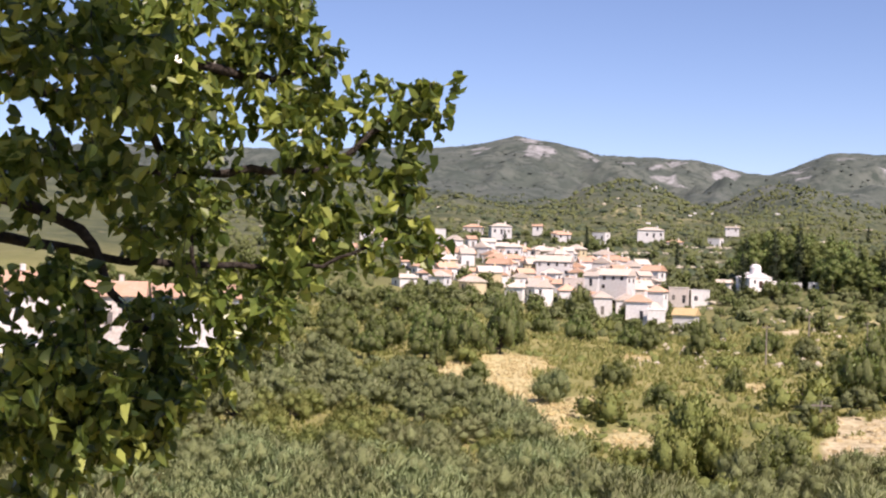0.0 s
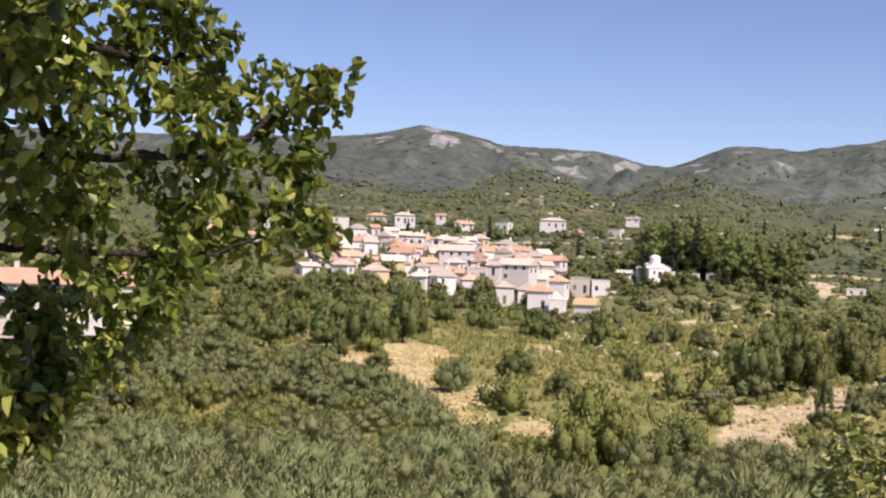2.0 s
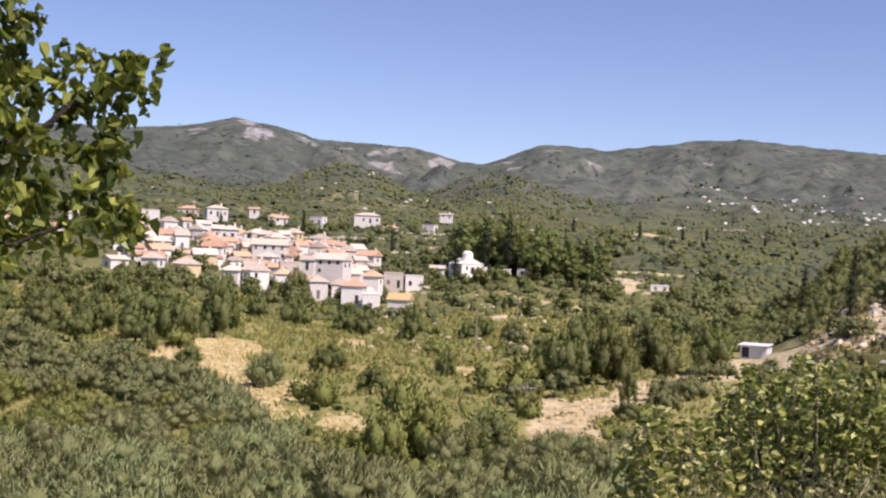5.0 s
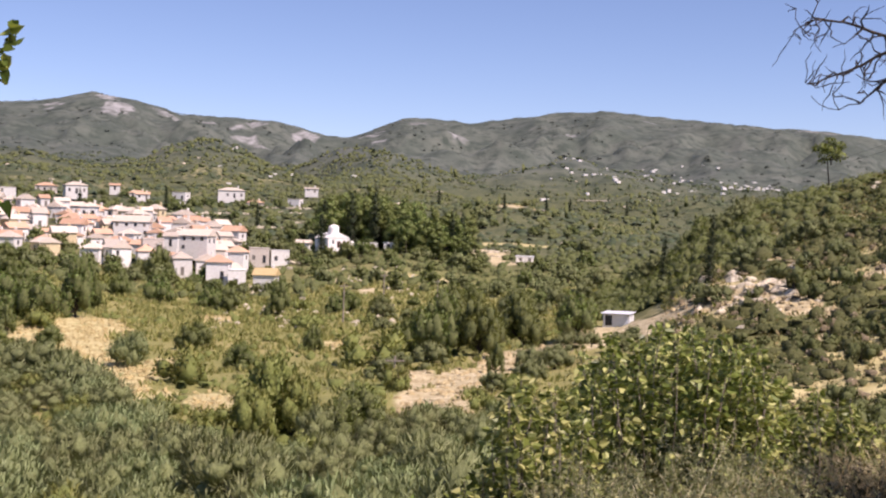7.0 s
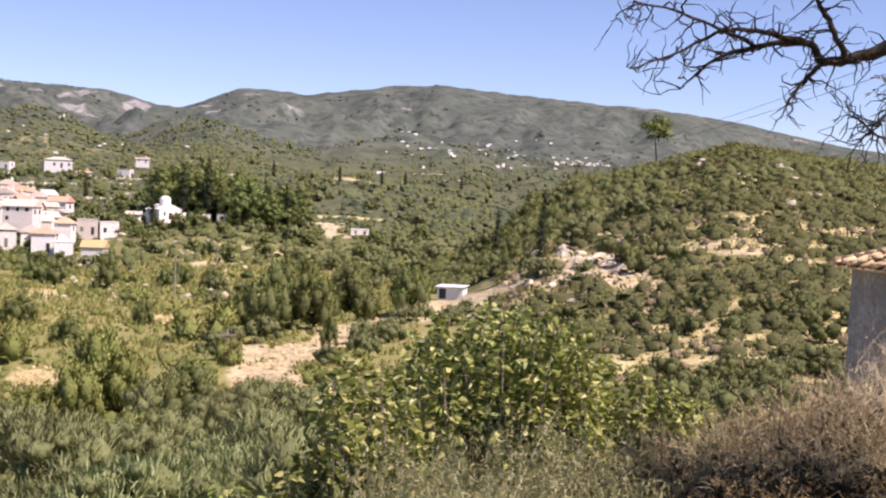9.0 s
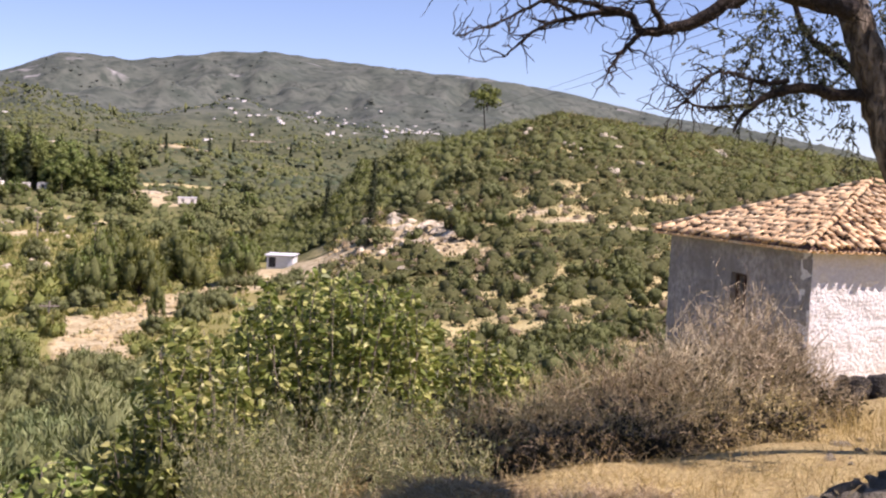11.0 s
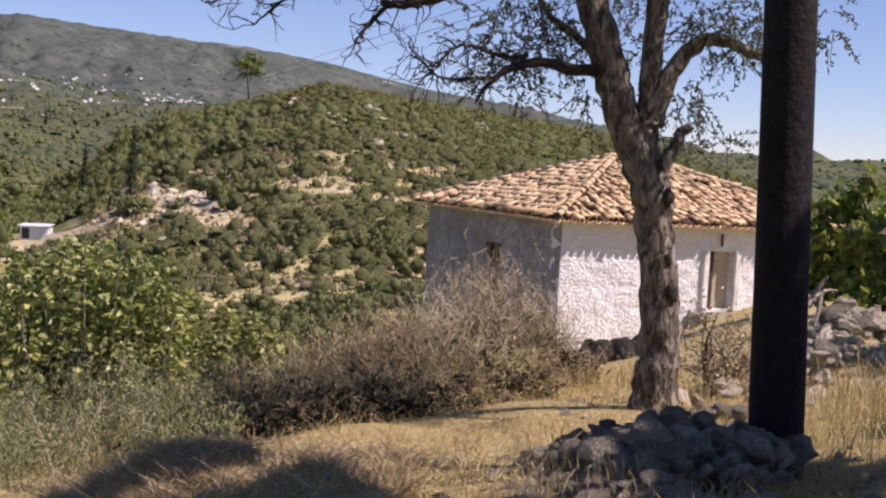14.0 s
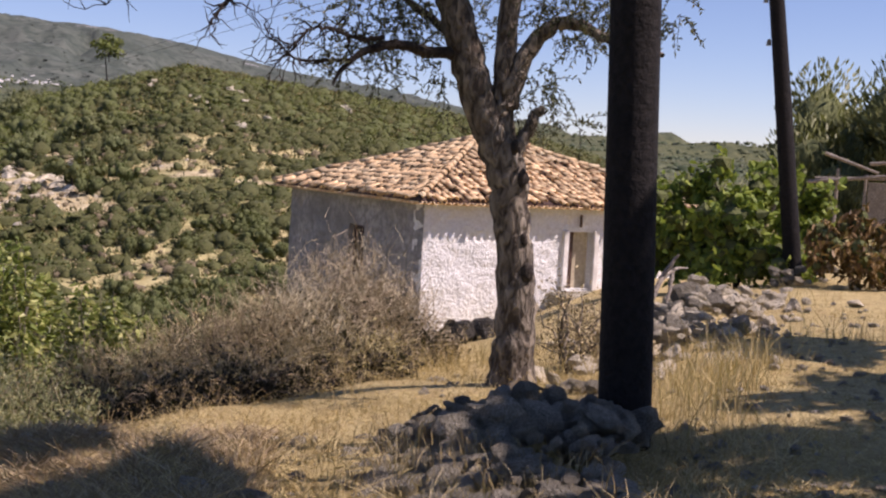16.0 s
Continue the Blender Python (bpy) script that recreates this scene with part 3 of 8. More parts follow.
def build_ground():
    az = np.concatenate([np.arange(-180, -24, 4.0), np.arange(-24, -2.6, 0.36), np.arange(-2.6, 46, 0.2), np.arange(46, 72, 0.36), np.arange(72, 180.1, 4.0)])
    r = np.concatenate([[0.4], np.geomspace(0.8, 110, 139), np.linspace(111.5, 210, 64), np.geomspace(215, 1500, 66)[:-1], np.linspace(1500, 2860, 75), np.geomspace(2950, 4700, 6)])
    A, R = np.meshgrid(az, r)
    Z = height(A, R)
    v = np.stack([R * np.sin(np.radians(A)), R * np.cos(np.radians(A)), Z], -1).reshape(-1, 3)
    na, nr = len(az), len(r)
    k = np.arange(nr - 1)[:, None] * na + np.arange(na - 1)[None]
    f = np.stack([k, k + na, k + na + 1, k + 1], -1).reshape(-1, 4)
    v = np.concatenate([v, [[0, 0, Z[0].mean()]]])
    tri = np.stack([np.full(na - 1, len(v) - 1), np.arange(na - 1), np.arange(1, na)], -1)
    me = mesh_of("ground", v, [f, tri], GROUND, True)
    layer = me.attributes.new("cover", "FLOAT_COLOR", "POINT")
    d, e, k = cover(A.ravel(), R.ravel())
    col = np.ones((len(v), 4), np.float32)
    col[:-1, 0], col[:-1, 1], col[:-1, 2] = d, e, k
    a1, r1 = A.ravel(), R.ravel()
    col[:-1, 3] = np.maximum(np.clip((r1 - 300) / 130, 0, 1), 0.85 * np.clip((a1 - 24) / 3, 0, 1) * np.clip((r1 - 50) / 30, 0, 1) * (0.5 + 0.5 * np.clip((r1 - 165) / 40, 0, 1)))
    layer.data.foreach_set("color", col.ravel())
    return tagged(new("ground", me), "valley ground of dry grass, green weeds and bare earth", "ground", kind="structure")


def ground_material():
    m, nt, b = material("ground_cover", 0.95)
    at = nt.nodes.new("ShaderNodeAttribute")
    at.attribute_name = "cover"
    sep = nt.nodes.new("ShaderNodeSeparateColor")
    nt.links.new(at.outputs["Color"], sep.inputs[0])
    big, mid, fine = noise_of(nt, 0.03, 5), noise_of(nt, 0.25, 5), noise_of(nt, 5.0, 6)
    green = mixed(nt, mid, (0.17, 0.185, 0.054), (0.235, 0.238, 0.076))
    green = mixed(nt, big, green, (0.30, 0.27, 0.105))
    # wooded slopes beyond the village
    wooded = mixed(nt, mid, (0.078, 0.092, 0.042), (0.125, 0.132, 0.062))
    wooded = mixed(nt, noise_of(nt, 0.05, 8, 0.46, 0.6, "Object", 0.7), wooded, (0.052, 0.066, 0.032))
    wooded = mixed(nt, noise_of(nt, 0.075, 8, 0.60, 0.72, "Object", 0.7), wooded, (0.19, 0.175, 0.095))
    green = mixed(nt, at.outputs["Alpha"], green, wooded)
    straw = mixed(nt, mid, (0.56, 0.455, 0.20), (0.68, 0.57, 0.285))
    straw = mixed(nt, fine, straw, (0.44, 0.335, 0.15))
    straw = mixed(nt, noise_of(nt, 38.0, 6, 0.45, 0.75), straw, (0.24, 0.175, 0.08))
    # hay of the valley fields, paler than the path
    place = nt.nodes.new("ShaderNodeTexCoord")
    parts = nt.nodes.new("ShaderNodeSeparateXYZ")
    nt.links.new(place.outputs["Object"], parts.inputs[0])
    north = nt.nodes.new("ShaderNodeMapRange")
    north.inputs[1].default_value, north.inputs[2].default_value = 45, 90
    nt.links.new(parts.outputs[1], north.inputs[0])
    hay = mixed(nt, noise_of(nt, 0.5, 7, 0.4, 0.62), (0.60, 0.53, 0.27), (0.46, 0.385, 0.185))
    hay = mixed(nt, noise_of(nt, 0.22, 7, 0.55, 0.7), hay, (0.30, 0.30, 0.115))
    straw = mixed(nt, north.outputs[0], straw, hay)
    soil = mixed(nt, mid, (0.48, 0.41, 0.235), (0.62, 0.55, 0.355))
    soil = mixed(nt, noise_of(nt, 0.9, 6, 0.42, 0.68), soil, (0.34, 0.27, 0.15))
    stone = mixed(nt, noise_of(nt, 0.06, 6, 0.4, 0.6), (0.30, 0.305, 0.298), (0.145, 0.155, 0.142))
    def ragged(amount, scale):
        grain = noise_of(nt, scale, 6, 0.25, 0.75)
        add = nt.nodes.new("ShaderNodeMath")
        add.operation = "MULTIPLY_ADD"
        nt.links.new(amount, add.inputs[0])
        add.inputs[1].default_value = 2.2
        less = nt.nodes.new("ShaderNodeMath")
        less.operation = "MULTIPLY"
        nt.links.new(grain, less.inputs[0])
        less.inputs[1].default_value = -1.2
        nt.links.new(less.outputs[0], add.inputs[2])
        add.use_clamp = True
        return add.outputs[0]

    col = mixed(nt, ragged(sep.outputs[0], 0.35), green, straw)
    col = mixed(nt, ragged(sep.outputs[1], 0.3), col, soil)
    # high scrub on the mountains, told by height; greyed and cooled for haze
    tc = nt.nodes.new("ShaderNodeTexCoord")
    xyz = nt.nodes.new("ShaderNodeSeparateXYZ")
    nt.links.new(tc.outputs["Object"], xyz.inputs[0])
    high = nt.nodes.new("ShaderNodeMapRange")
    high.inputs[1].default_value, high.inputs[2].default_value = 25, 70
    nt.links.new(xyz.outputs[2], high.inputs[0])
    heath = mixed(nt, noise_of(nt, 0.012, 8, 0.4, 0.6), (0.07, 0.088, 0.071), (0.112, 0.128, 0.106))
    heath = mixed(nt, noise_of(nt, 0.05, 8, 0.46, 0.60, "Object", 0.7), heath, (0.05, 0.066, 0.053))
    heath = mixed(nt, noise_of(nt, 0.028, 8, 0.62, 0.74, "Object", 0.72), heath, (0.165, 0.172, 0.158))
    col = mixed(nt, high.outputs[0], col, heath)
    col = mixed(nt, ragged(sep.outputs[2], 0.022), col, stone)
    nt.links.new(col, b.inputs["Base Color"])
    tex = nt.nodes.new("ShaderNodeMath")
    tex.operation = "ADD"
    nt.links.new(fine, tex.inputs[0])
    nt.links.new(noise_of(nt, 30.0, 8, 0.3, 0.7, "Object", 0.7), tex.inputs[1])
    bumped(nt, b, tex.outputs[0], 0.7, 0.03)
    return m


GROUND = ground_material()
ground = build_ground()


# ---- the stone house ----
HOUSE_W, HOUSE_D, HOUSE_H, EAVE, RISE = 7.9, 7.3, 2.95, 0.33, 1.45
house_m = Matrix.Translation(bearing(47.15, 30.0, -2.45)) @ pose(0, 0, 0, 0.5, 0.8, -17.5)


def wall_panel(length, h, holes, thick, mat, lump, seed, name, parent, m, label=""):
    """A rough masonry wall in the plane y = 0, its outside towards -y, with openings that go through it."""
    step = 0.07
    xs = sorted({*np.round(np.linspace(0, length, int(length / step)), 3), *[round(v, 3) for q in holes for v in q[:2]]})
    zs = sorted({*np.round(np.linspace(0, h, int(h / step)), 3), *[round(v, 3) for q in holes for v in q[2:]]})
    X, Z = np.meshgrid(xs, zs)
    n = rough2(X * 3.3 + seed, Z * 4.2 + seed, 3)
    out = -lump * (np.clip(n, 0.3, 0.62) - 0.45) / 0.3
    nx, nz = len(xs), len(zs)
    front = np.stack([X, out, Z], -1).reshape(-1, 3)
    back = np.stack([X, 0 * X + thick, Z], -1).reshape(-1, 3)
    v = np.concatenate([front, back])
    keep = np.ones((nz - 1, nx - 1), bool)
    for x0, x1, z0, z1 in holes:
        cx, cz = (np.array(xs[:-1]) + np.array(xs[1:])) / 2, (np.array(zs[:-1]) + np.array(zs[1:])) / 2
        keep &= ~(((cx > x0) & (cx < x1))[None] & ((cz > z0) & (cz < z1))[:, None])
    k = (np.arange(nz - 1)[:, None] * nx + np.arange(nx - 1)[None])
    N = len(front)
    quads = []
    kk = k[keep]
    quads.append(np.stack([kk, kk + 1, kk + nx + 1, kk + nx], -1))
    quads.append(np.stack([kk + N, kk + nx + N, kk + nx + 1 + N, kk + 1 + N], -1))
    pad = np.pad(keep, 1)
    for dz, dx, e in ((-1, 0, (0, 1)), (1, 0, (nx + 1, nx)), (0, -1, (nx, 0)), (0, 1, (1, nx + 1))):
        edge = keep & ~pad[1 + dz:nz + dz, 1 + dx:nx + dx]
        q = k[edge]
        quads.append(np.stack([q + e[1], q + e[0], q + e[0] + N, q + e[1] + N], -1))
    me = mesh_of(name, v, np.concatenate(quads), mat)
    return child(name, me, parent, m, label)


def barrel(length=0.36, r0=0.085, r1=0.07, thick=0.016, seg=5):
    """One curved roof tile, along +y (down the slope), open below."""
    v = []
    for y, r in ((0, r1), (length, r0)):
        for rr in (r, r - thick):
            for k in range(seg + 1):
                a = math.pi * k / seg
                v.append((rr * math.cos(a), y, rr * math.sin(a)))
    n = seg + 1
    f = []
    for k in range(seg):
        f += [(k, k + 1, 2 * n + k + 1, 2 * n + k), (n + k + 1, n + k, 3 * n + k, 3 * n + k + 1), (2 * n + k, 2 * n + k + 1, 3 * n + k + 1, 3 * n + k), (k + 1, k, n + k, n + k + 1)]
    f += [(0, 2 * n, 3 * n, n), (seg, n + seg, 3 * n + seg, 2 * n + seg)]
    return np.array(v), np.array(f)


def build_house():
    house = thing("stone_house", house_m, "small whitewashed stone house with a hipped terracotta tile roof", "house")
    w, d, h = HOUSE_W, HOUSE_D, HOUSE_H
    door = (3.98, 4.72, 0.95, 2.32)
    wall_panel(w, h, [door], 0.5, WHITEWASH, 0.028, 3.0, "front_wall", house, None, "rough whitewashed rubble wall")
    # the window's wall: stained whitewash, its shade put into the grey
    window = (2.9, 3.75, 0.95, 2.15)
    wall_panel(d - 0.02, h, [(d - window[1], d - window[0], window[2], window[3])], 0.5, SHADEGREY, 0.03, 8.0, "side_wall", house, pose(0.0, d, 0, 0, 0, -90), "old whitewashed wall with its shade in the grey colour")
    wall_panel(w, h, [], 0.5, SHADEGREY, 0.03, 12.0, "back_wall", house, pose(w, d, 0, 0, 0, 180))
    wall_panel(d - 0.02, h, [], 0.5, WHITEWASH, 0.03, 15.0, "end_wall", house, pose(w, 0, 0, 0, 0, 90))
    bm = box(bmesh.new(), (0.25, 0.25, 0.3), (w - 0.25, d - 0.25, 0.9))
    part("floor_slab", bm, SHADEGREY, house)
    bm = box(bmesh.new(), (0.06, 0.06, -0.9), (w - 0.06, d - 0.06, 0.02), 0.04)
    part("foundation", bm, ROCK, house, "rough stone footing")
    # open door, its jambs and step
    bm = bmesh.new()
    box(bm, (door[0] - 0.16, -0.09, door[2] - 0.05), (door[0], 0.1, door[3] + 0.04), 0.02)
    part("door_jamb", bm, PLASTER, house, "white plastered jamb")
    bm = box(bmesh.new(), (door[1], -0.09, door[2] - 0.05), (door[1] + 0.16, 0.1, door[3] + 0.04), 0.02)
    part("door_jamb", bm, PLASTER, house, "white plastered jamb")
    # dark strip that paints the shaded gap beside the inner panel
    bm = box(bmesh.new(), (door[0], 0.12, door[2]), (door[0] + 0.26, 0.17, door[3]), 0.008)
    part("door_gap", bm, DARKDOOR, house, "dark brown strip painted for the door's shaded gap")
    bm = box(bmesh.new(), (door[0] + 0.27, 0.2, door[2]), (door[1], 0.24, door[3]), 0.008)
    part("door_panel", bm, PALEDOOR, house, "faded ochre inner door panel")
    bm = box(bmesh.new(), (door[0] - 0.5, -0.9, door[2] - 0.5), (door[1] + 0.5, 0.0, door[2] - 0.06), 0.04)
    part("door_step", bm, ROCK, house, "stone door step")
    bm = box(bmesh.new(), (door[0] + 0.3, -0.1, door[3] + 0.12), (door[0] + 0.34, -0.04, door[3] + 0.42), 0.005)
    part("wall_hook", bm, DARKDOOR, house, "rusty iron lamp bracket above the door")
    # window frame with dry sticks behind
    bm = bmesh.new()
    for z0, z1 in ((window[2], window[2] + 0.07), (window[3] - 0.07, window[3])):
        box(bm, (0.14, window[0], z0), (0.2, window[1], z1))
    for y0, y1 in ((window[0], window[0] + 0.07), (window[1] - 0.07, window[1]), (0.5 * (window[0] + window[1]) - 0.03, 0.5 * (window[0] + window[1]) + 0.03)):
        box(bm, (0.142, y0, window[2] + 0.07), (0.198, y1, window[3] - 0.07))
    part("window_frame", bm, DARKDOOR, house, "weathered brown window frame")
    bm = box(bmesh.new(), (0.3, window[0] - 0.1, window[2] - 0.1), (0.34, window[1] + 0.1, window[3] + 0.1))
    part("window_shutter", bm, SHUTTER, house, "dark closed inner shutter")
    # hipped roof: a board deck, darkened to paint shade between the tiles, then the tiles
    e, zr = EAVE, h + 0.02
    ridge = 0.8
    c = [(-e, -e, zr), (w + e, -e, zr), (w + e, d + e, zr), (-e, d + e, zr), ((w - ridge) / 2, d / 2, zr + RISE), ((w + ridge) / 2, d / 2, zr + RISE)]
    bm = bmesh.new()
    vs = [bm.verts.new(p) for p in c]
    under = [bm.verts.new((p[0], p[1], p[2] - 0.06)) for p in c[:4]]
    for f in ((0, 1, 5, 4), (1, 2, 5), (2, 3, 4, 5), (3, 0, 4)):
        bm.faces.new([vs[k] for k in f])
    for k in range(4):
        bm.faces.new([under[k], under[(k + 1) % 4], vs[(k + 1) % 4], vs[k]])
    bm.faces.new(under[::-1])
    roof = part("roof", bm, DARKDOOR, house, "hipped roof of old terracotta tiles")
    v, f = barrel()
    one = mesh_of("tile", v, f, TILE, True)
    # course of tile ends under the eave
    rest = []
    rng = np.random.default_rng(5)
    count = 0
    faces = ((c[0], c[1], c[4], c[5]), (c[3], c[0], c[4], c[4]), (c[1], c[2], c[5], c[5]), (c[2], c[3], c[5], c[4]))
    for side, (a, b, ta, tb) in enumerate(faces):
        a, b, ta, tb = (Vector(q) for q in (a, b, ta, tb))
        along = (b - a).normalized()
        top = (ta + tb) / 2
        fall = (a + along * (top - a).dot(along) - top)
        length = fall.length
        down = fall.normalized()
        nrm = along.cross(-down).normalized()
        n_col, n_row = int((b - a).length / 0.2), int(length / 0.29)
        for row in range(n_row + 1):
            for col in range(n_col + 1):
                q = a + along * (0.2 * (col + 0.5)) - down * (0.29 * row + 0.30)
                f_up = (0.29 * row + 0.25) / length
                left, right = (ta - a).dot(along) * f_up, (b - a).length - (b - tb).dot(along) * f_up
                if not left + 0.02 < 0.2 * (col + 0.5) < right - 0.02 or f_up > 1.0 or rng.random() < 0.035:
                    continue
                m = Matrix((along, down, nrm)).transposed().to_4x4()
                if m.determinant() < 0:
                    m = Matrix((-along, down, nrm)).transposed().to_4x4()
                jig = pose(rng.normal(0, 0.018), rng.normal(0, 0.035), 0.014 + abs(rng.normal(0, 0.018)), rng.normal(1.8, 3.6), rng.normal(0, 5.5), rng.normal(0, 8.0))
                m = Matrix.Translation(q) @ m @ jig
                if side < 2 and count < 300 and row < 9:
                    child("tile", one, roof, m)
                    count += 1
                else:
                    rest.append((np.array([(m @ Vector(p))[:] for p in v]), f))
    # ridge and hip caps
    for p, q in ((c[0], c[4]), (c[1], c[5]), (c[2], c[5]), (c[3], c[4]), (c[4], c[5])):
        p, q = Vector(p), Vector(q)
        n = max(2, int((q - p).length / 0.31))
        for k in range(n):
            o = p + (q - p) * ((k + 1) / n)
            yy = (p - q).normalized()
            zz = (Vector((0, 0, 1)) - yy * yy.z).normalized()
            m = Matrix((yy.cross(zz), yy, zz)).transposed().to_4x4()
            m = Matrix.Translation(o + zz * 0.05) @ m @ pose(0, 0, 0, rng.normal(2, 2), rng.normal(0, 3), rng.normal(0, 4)) @ Matrix.Diagonal((1.25, 1.1, 1.2, 1))
            rest.append((np.array([(m @ Vector(t))[:] for t in v]), f))
    v2, f2 = joined(rest)
    tagged(child("tile_field", mesh_of("tile_field", v2, f2, TILE, True), roof), kind="stuff")
    # scalloped ends of the under-tiles below the eaves
    ends = []
    for a, b in ((c[0], c[1]), (c[3], c[0])):
        a, b = Vector(a), Vector(b)
        n = int((b - a).length / 0.2)
        inward = Vector((0, 1, 0)) if abs((b - a).y) < 0.1 else Vector((1, 0, 0))
        for k in range(n):
            o = a + (b - a) * ((k + 0.0) / n) + Vector((0, 0, -0.03)) - inward * 0.05
            xx = (b - a).normalized()
            m = Matrix.Translation(o) @ Matrix((xx, inward, -xx.cross(inward) if xx.cross(inward).z > 0 else xx.cross(inward))).transposed().to_4x4()
            ends.append((np.array([(m @ Vector(t))[:] for t in v]), f))
    v2, f2 = joined(ends)
    tagged(child("eave_tile_course", mesh_of("eave_tile_course", v2, f2, TILE, True), roof), kind="stuff")
    return house


stone_house = build_house()


# ---- poles and cables ----
def pole(name, foot, top, r0, r1, label):
    ob = thing(name, Matrix.Translation(foot), label, "utility pole", "wooden poles by the road")
    p, r = smooth_path([(0, 0, -0.4), (top - foot) * 0.5, top - foot], [r0 * 1.06, (r0 + r1) / 2, r1], 6, 0.0)
    v, f = tube(p, r, 20, 0.012)
    child("shaft", mesh_of("shaft", v, f, POLEWOOD, True), ob)
    bm = bmesh.new()
    for z in (4.4, 5.2):
        bmesh.ops.create_cone(bm, cap_ends=True, segments=10, radius1=0.05, radius2=0.03, depth=0.12, matrix=Matrix.Translation((top - foot) * (z / (top - foot).z) + Vector((0, 0.22, 0))))
    part("insulator", bm, SHADEGREY, ob)
    return ob


near_foot, near_mid = sight(56.28, -12.55, 8.5), sight(55.78, 6.66, 8.5)
pole("utility_pole", near_foot, near_foot + (near_mid - near_foot) * 2.5, 0.165, 0.145, "thick dark creosoted wooden pole beside the dirt road")
far_foot, far_mid = sight(62.92, -4.6, 26), sight(61.50, 6.78, 26)
pole("utility_pole", far_foot, far_foot + (far_mid - far_foot) * 1.6, 0.17, 0.13, "leaning dark wooden pole at the road's edge")


def cable(p, q, sag):
    pts = [p.lerp(q, t) - Vector((0, 0, sag * 4 * t * (1 - t))) for t in np.linspace(0, 1, 25)]
    v, f = tube([tuple(o) for o in pts], np.full(25, 0.011), 5)
    ob = tagged(new("overhead_cable", mesh_of("overhead_cable", v, f, CABLE, True)), "thin black overhead cable strung from the leaning pole", "cable", "overhead cables")
    return ob


far_top = far_foot + (far_mid - far_foot) * 1.57
for k in range(2):
    cable(far_top + Vector((0, 0.3 * k, 0.5 * k - 0.5)), sight(30 + 0.3 * k, 2.4 + 0.15 * k, 300), 1.5)


